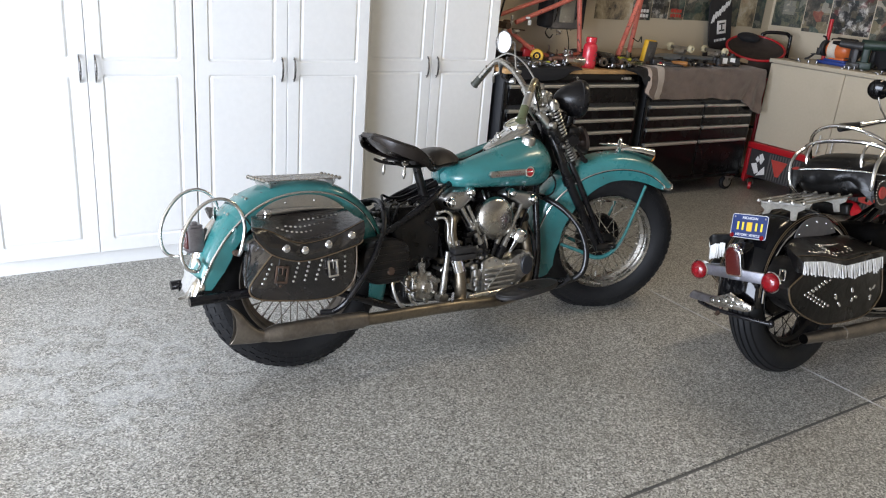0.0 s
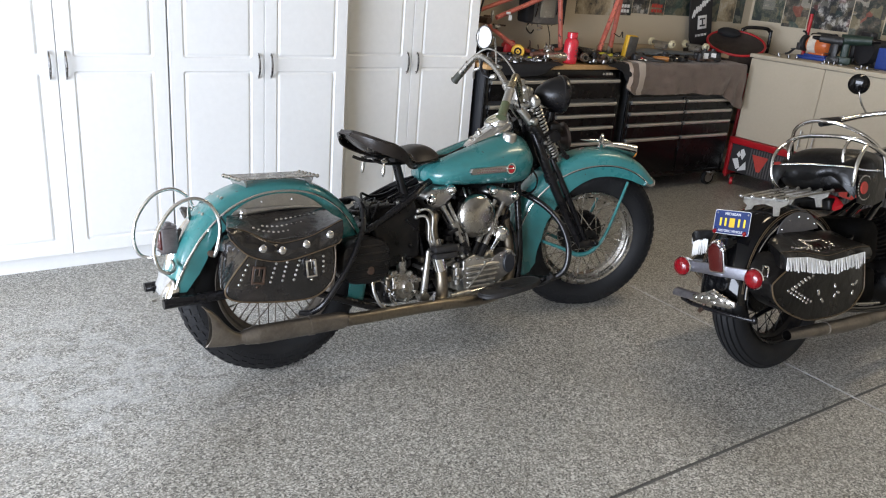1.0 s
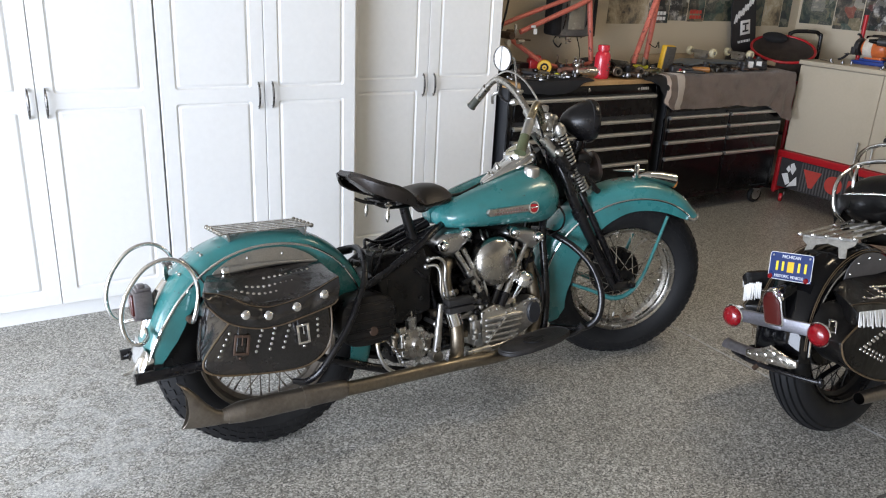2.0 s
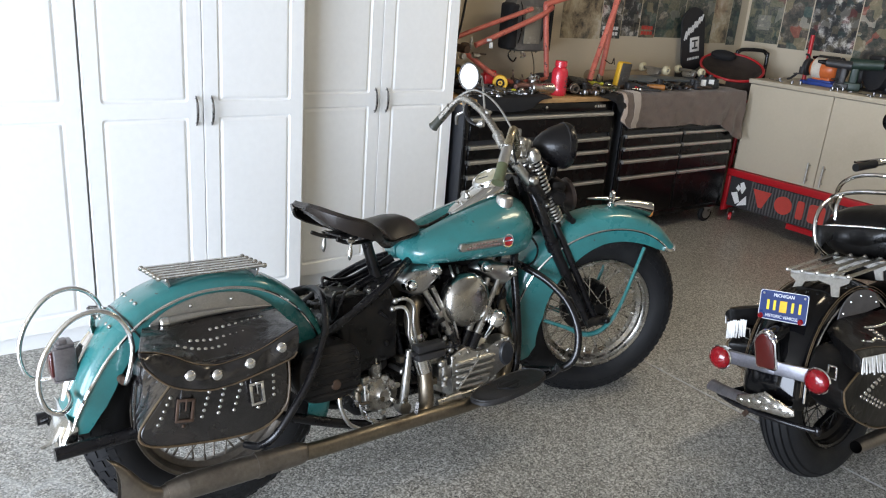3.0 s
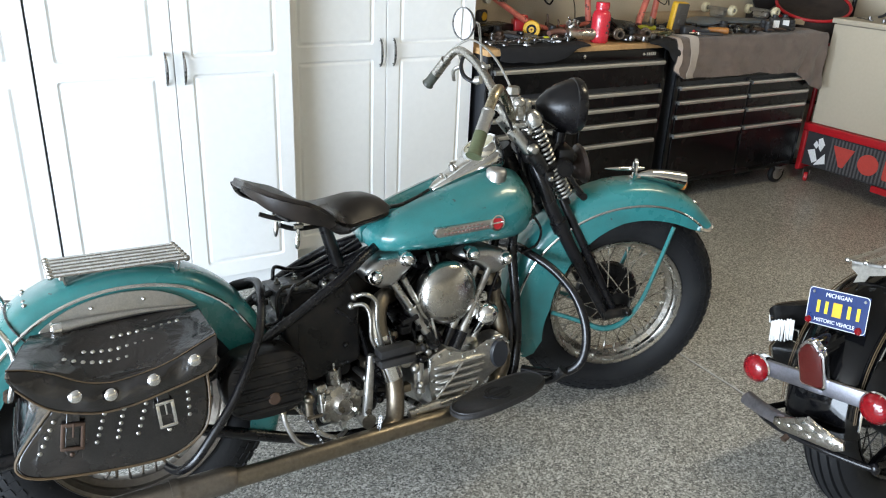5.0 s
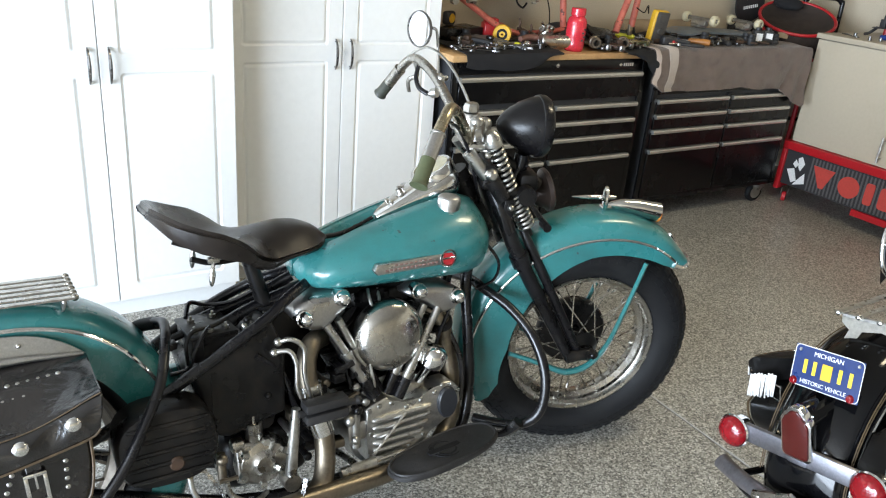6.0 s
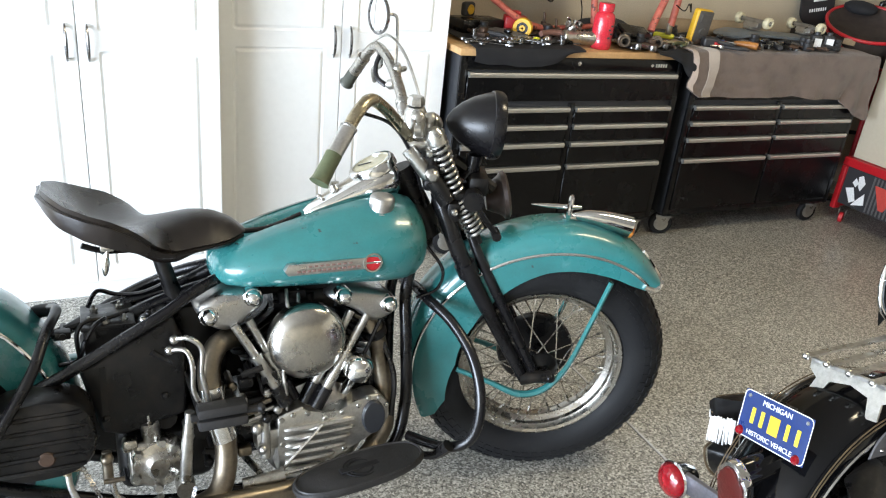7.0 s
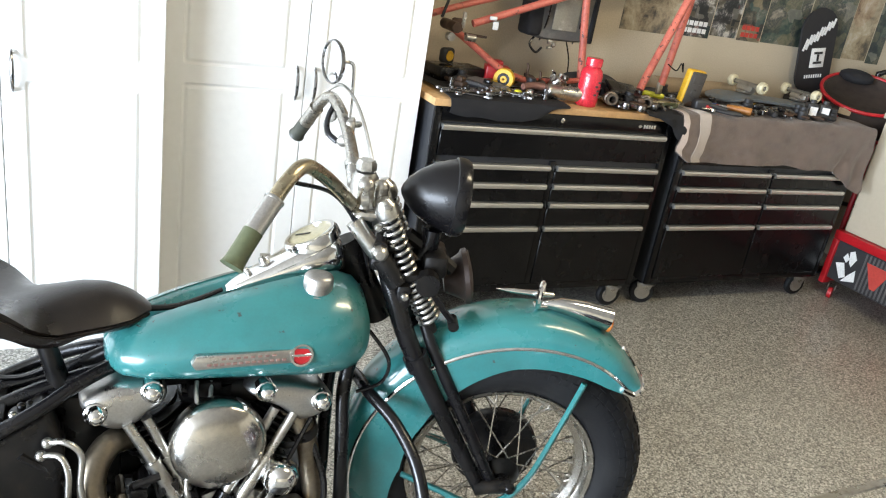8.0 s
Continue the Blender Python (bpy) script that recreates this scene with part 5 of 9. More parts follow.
# saddle on its post
part("seat_post", tube([(0.628, 0, 0.705), (0.638, 0, 0.66), (0.668, 0, 0.55)], [0.0165, 0.0165, 0.02], 12, 3), GREASY, bike)
part("post_clamp", join(rod((0.663, 0, 0.575), (0.669, 0, 0.53), 0.028, 14), box(0.05, 0.05, 0.02, (0.655, 0, 0.555), 0.005)), GREASY, bike)
SX = (0.422, 0.43, 0.442, 0.46, 0.50, 0.54, 0.58, 0.62, 0.66, 0.70, 0.74, 0.775, 0.795, 0.806)
S_HALF = (0.03, 0.068, 0.098, 0.124, 0.145, 0.152, 0.143, 0.116, 0.096, 0.086, 0.074, 0.055, 0.034, 0.012)
S_SPINE = (0.822, 0.816, 0.806, 0.787, 0.758, 0.744, 0.738, 0.742, 0.749, 0.755, 0.752, 0.738, 0.722, 0.709)
S_DROP = (0.0, -0.002, -0.007, -0.016, -0.029, -0.03, -0.012, 0.031, 0.052, 0.054, 0.049, 0.033, 0.012, 0.003)
S_SKIRT = (0.006, 0.012, 0.02, 0.03, 0.041, 0.038, 0.03, 0.022, 0.012, 0.007, 0.006, 0.005, 0.004, 0.003)


def eased(table, x):
    """A table of widths or heights along the saddle, smoothed."""
    return sum(float(np.interp(x + d, SX, table)) * w for d, w in ((-0.008, 0.25), (0, 0.5), (0.008, 0.25)))


grid = []
for i in range(41):
    x = 0.423 + 0.382 * (1 - math.cos(math.pi * i / 40)) / 2
    half, spine, drop = eased(S_HALF, x), eased(S_SPINE, x), eased(S_DROP, x)
    row = []
    for j in range(21):
        v = -1 + 2 * j / 20
        hollow = 0.012 * math.exp(-((x - 0.53) / 0.055) ** 2) * (1 - v * v) ** 2
        row.append((x, half * v, spine - drop * abs(v) ** 2.1 - hollow))
    grid.append(row)
seat = part("seat", sheet([r[::-1] for r in grid], 0.01), SEAT_LEATHER, bike, "worn dark leather solo saddle with a deep pan", 75)
rim_line = [Vector(grid[i][0]) for i in range(41)] + [Vector(grid[40][j]) for j in range(1, 21)] + [Vector(grid[i][20]) for i in range(39, -1, -1)] + [Vector(grid[0][j]) for j in range(19, 0, -1)]
part("rim_bead", tube([q + Vector((0, 0, -0.003)) for q in rim_line], 0.0048, 6, 1, closed=True), SEAT_LEATHER, seat)
for s in (-1, 1):
    skirt = []
    for i in range(41):
        q = Vector(grid[i][0 if s < 0 else 20])
        deep = eased(S_SKIRT, q.x) + 0.0025 * math.sin(60 * q.x)
        skirt.append([q + Vector((0, s * (0.002 - 0.012 * k * k), -deep * k)) for k in (0, 0.35, 0.7, 1.0)])
    part("skirt", sheet(skirt if s < 0 else skirt[::-1], 0.006), SEAT_LEATHER, seat, "stiff leather skirt with a line of rivets", 75)
    for i_ in (6, 9, 12, 15, 18, 21, 25):
        q = Vector(grid[i_][0 if s < 0 else 20])
        part("seat_rivet", ball(0.0042, q + Vector((0, s * 0.001, -0.35 * eased(S_SKIRT, q.x))), 6, (1, 0.6, 1)), STEEL, seat)
    part("seat_spring", join(rod((0.536, s * 0.08, 0.725), (0.532, s * 0.08, 0.69), 0.0045, 8), lathe([(0, 0), (0.0035, 0.003), (0.006, 0.012), (0.0075, 0.026), (0.0045, 0.04)], pose(0.527, s * 0.08, 0.658, 0, 8), 10), box(0.026, 0.012, 0.014, (0.535, s * 0.08, 0.715), 0.004)), STEEL, seat, "bare steel spring hook under the pan")
part("pan", join(span((0.52, -0.05, 0.72), (0.66, 0.05, 0.727), 0.003), span((0.61, -0.025, 0.69), (0.69, 0.025, 0.722), 0.008), tube([(0.49, 0.08, 0.724), (0.54, 0.07, 0.706), (0.64, 0.02, 0.695)], 0.006, 8, 4), tube([(0.49, -0.08, 0.724), (0.54, -0.07, 0.706), (0.64, -0.02, 0.695)], 0.006, 8, 4)), GREASY, seat)
part("seat_tongue", tube([(0.79, 0, 0.71), (0.86, 0.0, 0.712), (0.94, 0, 0.74)], [0.007, 0.0055, 0.0045], 8, 4), SEAT_LEATHER, seat)


# fuel tanks, one on each side of the backbone
def half_tank():
    rows = []
    for x, w, z0, z1 in ((0.733, 0.02, 0.628, 0.66), (0.74, 0.07, 0.618, 0.676), (0.76, 0.105, 0.611, 0.689), (0.80, 0.126, 0.605, 0.706), (0.87, 0.142, 0.602, 0.73), (0.95, 0.153, 0.6, 0.752), (1.03, 0.16, 0.597, 0.771), (1.10, 0.161, 0.593, 0.784),
                         (1.145, 0.155, 0.592, 0.786), (1.175, 0.142, 0.598, 0.776), (1.196, 0.12, 0.612, 0.755), (1.208, 0.088, 0.635, 0.728), (1.212, 0.04, 0.66, 0.7)):
        ring = []
        zc, h, yc = (z0 + z1) / 2, (z1 - z0) / 2, w / 2 + 0.004
        for k in range(32):
            a = 2 * math.pi * k / 32
            ca, sa = math.cos(a), math.sin(a)
            pw = 2 / 2.5
            y = yc + w / 2 * abs(ca) ** pw * (1 if ca > 0 else -1)
            z = zc + h * abs(sa) ** pw * (1 if sa > 0 else -1)
            if y > yc:
                y -= (y - 0.004) * 0.34 * max(0, (z - zc) / h) ** 1.5 + (y - 0.004) * 0.1 * max(0, (zc - z) / h) ** 2
            ring.append((x, -y, z))
        rows.append(ring)
    return loft(rows)


tank = part("fuel_tank", half_tank(), TEAL, bike, "teal fuel tank with a bright badge and chips in its paint", 60)
tank2 = part("fuel_tank", xf(half_tank(), Matrix.Diagonal((1, -1, 1, 1))), TEAL, bike, "teal fuel tank", 60)
for t_, s in ((tank, -1), (tank2, 1)):
    capm = Matrix.Translation((1.098, s * 0.094, 0.774)) @ pose(0, 0, 0, -s * 9, 3, 0) @ Matrix.Scale(0.97, 4)
    part("filler_cap", lathe([(0, 0.021), (0.016, 0.0205), (0.025, 0.018), (0.0285, 0.013), (0.029, -0.004), (0.0295, -0.016), (0.034, -0.018), (0.034, -0.03)], capm, 28), BRUSHED, t_, "chrome filler cap")
bad = part("tank_badge", join(prism([(0.862, 0.658), (0.87, 0.647), (1.04, 0.647), (1.04, 0.673), (0.87, 0.671)], -0.168, -0.15, 0.002)), BRUSHED, tank, "long chromed tank badge")
bad.matrix_basis = pose(0, 0.004, 0, 0, 0, 0)
bars = join(*[span((0.888 + 0.0108 * k, -0.1692, 0.6525), (0.8955 + 0.0108 * k, -0.1675, 0.6575), 0.0005, 1) for k in range(13)], *[span((0.912 + 0.0125 * k, -0.1692, 0.6625), (0.9195 + 0.0125 * k, -0.1675, 0.6665), 0.0005, 1) for k in range(8)])
part("badge_relief", bars, BADGE_WORN, bad, "worn raised relief")
part("badge_disc", lathe([(0, 0.006), (0.017, 0.006), (0.0175, 0.009), (0.0215, 0.009), (0.023, 0.004), (0.023, -0.01)], outward(1.053, -0.16, 0.66), 24), CHROME, bad)
part("badge_bar", xf(span((-0.017, -0.0022, 0.007), (0.017, 0.0022, 0.0086), 0.0006, 1), outward(1.053, -0.16, 0.66)), CHROME, bad)
part("badge_red", lathe([(0, 0.0072), (0.016, 0.007), (0.017, 0.006)], outward(1.053, -0.16, 0.66), 20), RED, bad, "red enamel roundel")

# instrument panel on the tanks
rows = []
for x, w, z0, z1 in ((0.945, 0.012, 0.735, 0.746), (0.96, 0.024, 0.738, 0.757), (1.0, 0.036, 0.748, 0.78), (1.04, 0.045, 0.756, 0.803), (1.075, 0.056, 0.764, 0.824), (1.11, 0.062, 0.77, 0.842), (1.14, 0.06, 0.772, 0.853), (1.157, 0.05, 0.77, 0.848), (1.17, 0.034, 0.768, 0.82), (1.176, 0.02, 0.768, 0.79)):
    ring = []
    for k in range(24):
        a = 2 * math.pi * k / 24
        ca, sa = math.cos(a), math.sin(a)
        ring.append((x, w * abs(ca) ** 0.75 * (1 if ca > 0 else -1), (z0 + z1) / 2 + (z1 - z0) / 2 * abs(sa) ** 0.8 * (1 if sa > 0 else -1)))
    rows.append(ring)
dash = part("instrument_panel", loft(rows), CHROME, bike, "chrome instrument panel on the tank")
sm = Matrix.Translation((1.108, 0, 0.84)) @ pose(0, 0, 0, 0, -27, 0)
part("speedometer", lathe([(0, 0.008), (0.043, 0.008), (0.05, 0.007)], sm, 32), FACE, dash, "yellowed round speedometer")
part("bezel", lathe([(0.045, 0.011), (0.052, 0.011), (0.056, 0.005), (0.057, -0.012), (0.045, -0.012), (0.045, 0.011)], sm, 32), CHROME, dash)
part("needle", xf(span((-0.001, -0.002, 0.009), (0.035, 0.002, 0.0105), 0.0), sm @ pose(0, 0, 0, 0, 0, 130)), SATIN, dash)
part("switch_knob", join(lathe([(0, 0.014), (0.008, 0.013), (0.01, 0.005), (0.013, 0)], Matrix.Translation((1.018, 0, 0.79)) @ pose(0, 0, 0, 0, -25, 0), 14), box(0.02, 0.005, 0.006, (1.018, 0, 0.806), 0.001)), STEEL, dash)
part("panel_screw", join(ball(0.006, (0.985, -0.012, 0.774), 8), ball(0.006, (0.985, 0.012, 0.774), 8)), STEEL, dash)

# engine
part("crankcase", lathe([(0, 0.085), (0.1, 0.085), (0.125, 0.07), (0.13, 0.03), (0.13, -0.03), (0.125, -0.07), (0.1, -0.085), (0, -0.085)], pose(0.945, 0, 0.235, 90), 36), ALLOY, bike, "oily aluminium crankcase")
for sx, tip in ((-1, (0.79, -0.005, 0.56)), (1, (1.09, -0.005, 0.55))):
    b0 = Vector((0.94, -0.005, 0.27))
    d = (Vector(tip) - b0).normalized()
    c = part("cylinder", finned_barrel(b0 + d * 0.075, b0 + d * 0.215, 0.066, 9), GREASY, bike, "black finned cylinder")
    part("cylinder_head", finned_barrel(b0 + d * 0.217, b0 + d * 0.285, 0.075, 5, grow=0.006), GREASY, c, "finned cylinder head")
    # polished rocker cover with two chrome nuts
    q = Vector(tip)
    shape = ((0.69, 0.572), (0.7, 0.588), (0.738, 0.603), (0.775, 0.606), (0.818, 0.604), (0.834, 0.585), (0.828, 0.565), (0.8, 0.545), (0.78, 0.526), (0.752, 0.518), (0.722, 0.528), (0.7, 0.552)) if sx < 0 else \
            ((0.972, 0.568), (0.985, 0.582), (1.01, 0.587), (1.061, 0.58), (1.122, 0.56), (1.145, 0.532), (1.13, 0.511), (1.09, 0.497), (1.064, 0.506), (1.032, 0.532), (0.996, 0.551))
    ring0 = spline([(x, 0, z) for x, z in shape], 3, True)
    mid = sum(ring0, Vector()) / len(ring0)
    ob = part("rocker_box", loft([[mid + (v_ - mid) * f + Vector((0, y, 0)) for v_ in ring0] for y, f in ((0.06, 0.8), (0.03, 1.0), (-0.066, 1.0), (-0.082, 0.985), (-0.093, 0.94), (-0.1, 0.86), (-0.105, 0.74), (-0.108, 0.55), (-0.109, 0.3))]), BRUSHED, c, "polished aluminium rocker cover", 50)
    for x, z in ((0.715, 0.56), (0.806, 0.592)) if sx < 0 else ((1.005, 0.572), (1.112, 0.541)):
        part("cap_nut", lathe([(0, 0.034), (0.009, 0.032), (0.0155, 0.024), (0.0175, 0.012), (0.02, 0.01), (0.02, -0.014)], outward(x, -0.1, z), 12), CHROME, ob)
for k, (a, b_) in enumerate((((0.765, -0.108, 0.535), (0.846, -0.122, 0.388)), ((0.797, -0.1, 0.54), (0.866, -0.105, 0.39)), ((1.062, -0.102, 0.52), (0.962, -0.112, 0.36)), ((1.028, -0.092, 0.53), (0.94, -0.095, 0.37)))):
    av, bv = Vector(a), Vector(b_)
    mid = av.lerp(bv, 0.52)
    part("pushrod_tube", join(rod(a, mid, 0.0095, 14), rod(mid, b_, 0.0125, 14), rod(mid - (bv - av).normalized() * 0.004, mid + (bv - av).normalized() * 0.004, 0.0145, 14)), STEEL, bike)
    part("tappet_block", rod(b_, bv + (bv - av).normalized() * 0.05, 0.017, 12), SATIN, bike)
ac = part("air_cleaner", lathe([(0, 0.058), (0.03, 0.057), (0.06, 0.051), (0.077, 0.042), (0.0855, 0.03), (0.0875, 0.02), (0.0875, 0.004), (0.08, 0.0)], outward(0.92, -0.092, 0.48), 48), PATINA, bike, "round brushed steel air cleaner cover")
part("backing_plate", lathe([(0, 0.0), (0.082, 0.0), (0.084, -0.006), (0.07, -0.03), (0.0, -0.05)], outward(0.92, -0.092, 0.48), 36), GREASY, ac)
part("carburettor", join(rod((0.93, 0, 0.47), (0.93, -0.06, 0.47), 0.026, 16), rod((0.93, -0.03, 0.4), (0.93, -0.03, 0.46), 0.028, 16)), ALLOY, bike)
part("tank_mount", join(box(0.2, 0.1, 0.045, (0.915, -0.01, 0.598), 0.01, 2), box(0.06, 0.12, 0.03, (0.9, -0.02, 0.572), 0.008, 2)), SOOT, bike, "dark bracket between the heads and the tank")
part("primer_line", tube([(0.885, -0.075, 0.59), (0.882, -0.095, 0.565), (0.89, -0.1, 0.545), (0.905, -0.095, 0.56), (0.912, -0.07, 0.585)], 0.0042, 8, 5), STEEL, bike, "thin bent steel line")
part("head_bracket", join(rod((0.86, -0.03, 0.555), (1.0, -0.03, 0.55), 0.03, 12), rod((0.93, -0.04, 0.5), (0.93, -0.04, 0.57), 0.028, 12)), GREASY, bike)
part("front_exhaust", tube([(1.06, -0.04, 0.5), (1.085, -0.06, 0.48), (1.1, -0.065, 0.435), (1.11, -0.065, 0.38), (1.12, -0.07, 0.3), (1.115, -0.08, 0.22), (1.08, -0.095, 0.18)], [0.026, 0.026, 0.022, 0.022, 0.022, 0.022, 0.022], 16, 5), PIPE, bike, "heat-tinted front exhaust pipe")
part("exhaust_collar", lathe([(0.02, -0.01), (0.03, -0.01), (0.031, 0.0), (0.03, 0.01), (0.02, 0.01)], Matrix.Translation((1.092, -0.062, 0.462)) @ pose(0, 0, 0, 12, -20, 0), 18), GREASY, bike)
part("intake", tube([(0.86, -0.005, 0.47), (0.93, -0.005, 0.485), (1.0, -0.005, 0.47)], 0.022, 12), ALLOY, bike)
gc = part("gear_cover", prism([(0.845, 0.31), (0.871, 0.322), (0.904, 0.33), (0.925, 0.308), (0.952, 0.299), (0.991, 0.306), (1.031, 0.317), (1.054, 0.33), (1.083, 0.329), (1.107, 0.305), (1.11, 0.268), (1.092, 0.24), (1.067, 0.231), (1.037, 0.222), (1.002, 0.195), (0.957, 0.179), (0.923, 0.165), (0.857, 0.165), (0.843, 0.181), (0.852, 0.232), (0.848, 0.274)], -0.128, -0.07, 0.006, 3), GEAR_ALLOY, bike, "ribbed aluminium gear cover")
for k in range(6):
    z = 0.182 + 0.0196 * k
    x1 = (0.945, 0.975, 1.0, 1.012, 1.02, 1.024)[k]
    part("rib", tube([(0.862, -0.128, z), (0.875, -0.1315, z), ((0.862 + x1) / 2, -0.133, z), (x1 - 0.015, -0.1315, z), (x1, -0.127, z)], [0.003, 0.0072, 0.0076, 0.007, 0.003], 8, 3), GEAR_ALLOY, gc)
part("generator_cover", lathe([(0, 0.012), (0.034, 0.012), (0.038, 0.008), (0.038, 0)], outward(1.069, -0.126, 0.276), 24, (0.74, 1.1)), CHEST_SIDE, gc, "grey oval end cover")
for x, z in ((0.856, 0.305), (0.852, 0.186), (0.882, 0.313), (0.915, 0.312), (0.955, 0.292), (0.995, 0.299), (1.035, 0.309), (1.058, 0.323), (1.084, 0.32), (1.101, 0.3), (0.93, 0.172), (0.96, 0.187), (1.0, 0.205), (0.857, 0.245)):
    part("screw", lathe([(0, 0.005), (0.005, 0.0045), (0.0065, 0.002), (0.0065, 0)], outward(x, -0.127, z), 10), STEEL, gc)
part("brake_rod", rod((0.85, -0.14, 0.19), (0.945, -0.142, 0.285), 0.0032, 6), STEEL, bike)
tm = part("timer", lathe([(0, 0.052), (0.018, 0.05), (0.03, 0.04), (0.034, 0.026), (0.034, 0.006), (0.028, 0), (0.014, -0.004), (0.012, -0.06)], Matrix.Translation((1.03, -0.11, 0.382)) @ pose(0, 0, 0, 25, 20, 0), 24), CHROME, bike, "chrome ignition timer cap")
part("oil_line", tube([(0.868, -0.13, 0.33), (0.866, -0.135, 0.38), (0.862, -0.13, 0.41), (0.87, -0.09, 0.46)], 0.0042, 8), STEEL, bike)
part("oil_pump", join(box(0.05, 0.05, 0.05, (0.825, -0.1, 0.26), 0.008), rod((0.82, -0.12, 0.22), (0.82, -0.12, 0.31), 0.012, 10), ball(0.014, (0.8, -0.135, 0.3), 10), ball(0.011, (0.81, -0.14, 0.25), 8)), ALLOY, bike)
for pts in ([(0.642, -0.135, 0.53), (0.668, -0.15, 0.535), (0.692, -0.155, 0.51), (0.69, -0.155, 0.45), (0.706, -0.155, 0.38)], [(0.632, -0.135, 0.508), (0.66, -0.15, 0.51), (0.672, -0.158, 0.48), (0.672, -0.158, 0.42), (0.696, -0.158, 0.37)]):
    ln = part("oil_line", tube(pts, 0.0055, 10), STEEL, bike, "silver oil line")
    part("fitting", ball(0.0095, pts[0], 10), STEEL, ln)

# gearbox and kick-starter
gb = part("gearbox", join(box(0.2, 0.15, 0.13, (0.62, -0.005, 0.235), 0.03, 3), rod((0.62, 0, 0.3), (0.62, -0.07, 0.33), 0.025, 12)), GREASY, bike, "oily aluminium gearbox")
part("end_cover", join(lathe([(0, 0.04), (0.02, 0.04), (0.026, 0.034), (0.034, 0.03), (0.05, 0.026), (0.06, 0.012), (0.062, 0.0)], outward(0.6, -0.088, 0.245), 24), box(0.09, 0.03, 0.1, (0.585, -0.098, 0.25), 0.012, 3), rod((0.59, -0.09, 0.285), (0.585, -0.1, 0.345), 0.02, 12), rod((0.585, -0.1, 0.335), (0.584, -0.1, 0.36), 0.011, 8), box(0.03, 0.03, 0.03, (0.545, -0.105, 0.3), 0.008)), RIM_METAL, gb)
for k in range(6):
    a = k * math.pi / 3 + 0.4
    part("cover_bolt", lathe([(0, 0.012), (0.009, 0.012), (0.0105, 0.006), (0.0105, 0)], outward(0.6 + 0.052 * math.cos(a), -0.112, 0.245 + 0.052 * math.sin(a)), 6), STEEL, gb)
ks = part("kick_starter", join(tube([(0.645, -0.152, 0.205), (0.65, -0.165, 0.29), (0.66, -0.172, 0.385)], [0.014, 0.0125, 0.01], 10, 4), rod((0.645, -0.13, 0.205), (0.645, -0.168, 0.205), 0.02, 14)), STEEL, bike, "bare metal kick-starter arm")
part("pedal", join(box(0.1, 0.042, 0.022, (0.722, -0.185, 0.388), 0.006), box(0.1, 0.042, 0.022, (0.722, -0.185, 0.362), 0.006), rod((0.66, -0.185, 0.375), (0.8, -0.185, 0.375), 0.008, 10), ball(0.011, (0.8, -0.185, 0.375), 8)), MAT_RUBBER, ks, "black rubber pedal block")

# exhaust
part("exhaust_pipe", tube([(0.775, -0.06, 0.49), (0.735, -0.09, 0.49), (0.71, -0.115, 0.455), (0.71, -0.13, 0.395), (0.73, -0.14, 0.31), (0.728, -0.155, 0.235), (0.705, -0.18, 0.19), (0.66, -0.2, 0.18)], 0.0235, 16), PIPE, bike, "heat-tinted rear exhaust pipe")
part("heat_shield", tube([(0.709, -0.13, 0.415), (0.716, -0.136, 0.36), (0.731, -0.142, 0.295)], 0.0275, 16, 5), CHROME, bike, "short chrome heat shield")
part("exhaust_pipe", tube([(1.1, -0.085, 0.19), (1.02, -0.13, 0.155), (0.88, -0.17, 0.158), (0.7, -0.205, 0.18), (0.5, -0.225, 0.193), (0.36, -0.231, 0.197), (0.26, -0.232, 0.201)], 0.022, 16), PIPE, bike, "long heat-tinted exhaust pipe")
mf = part("muffler", tube([(0.285, -0.232, 0.2), (0.262, -0.232, 0.203), (0.16, -0.235, 0.207), (0.0, -0.237, 0.21), (-0.035, -0.237, 0.211), (-0.06, -0.237, 0.2105), (-0.09, -0.237, 0.209)], [0.023, 0.0295, 0.031, 0.031, 0.029, 0.024, 0.0185], 20, 4), MUFFLER, bike, "long weathered muffler with a fishtail end")
part("clamp", tube([(0.162, -0.235, 0.2068), (0.144, -0.235, 0.2075)], 0.0335, 20, 1), MUFFLER, mf)
part("collar", tube([(-0.03, -0.237, 0.211), (-0.045, -0.237, 0.211), (-0.075, -0.237, 0.2095)], [0.0315, 0.029, 0.0235], 20, 3), MUFFLER, mf, "worn welded collar")
rows, inner_rows = [], []
for x, w, z0, z1, hollow in ((-0.085, 0.018, 0.191, 0.2275, 0.0), (-0.105, 0.02, 0.19, 0.237, 0.0), (-0.128, 0.021, 0.192, 0.26, 0.0), (-0.148, 0.021, 0.194, 0.288, 0.002), (-0.168, 0.02, 0.196, 0.312, 0.007), (-0.186, 0.019, 0.199, 0.326, 0.015), (-0.199, 0.018, 0.2, 0.334, 0.022)):
    for out_rows, thin in ((rows, 0.0), (inner_rows, 0.002)):
        ring = []
        for k in range(28):
            a = 2 * math.pi * k / 28
            up = math.sin(a)
            ring.append((x + hollow * (1 - abs(up) ** 2.2), -0.237 + (w - thin) * math.cos(a), (z0 + z1) / 2 + ((z1 - z0) / 2 - thin) * abs(up) ** 0.8 * (1 if up > 0 else -1)))
        out_rows.append(ring)
part("fishtail", loft(rows + inner_rows[:1:-1], caps=False), MUFFLER, mf, "flared fishtail end")
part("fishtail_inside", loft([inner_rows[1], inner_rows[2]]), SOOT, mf)

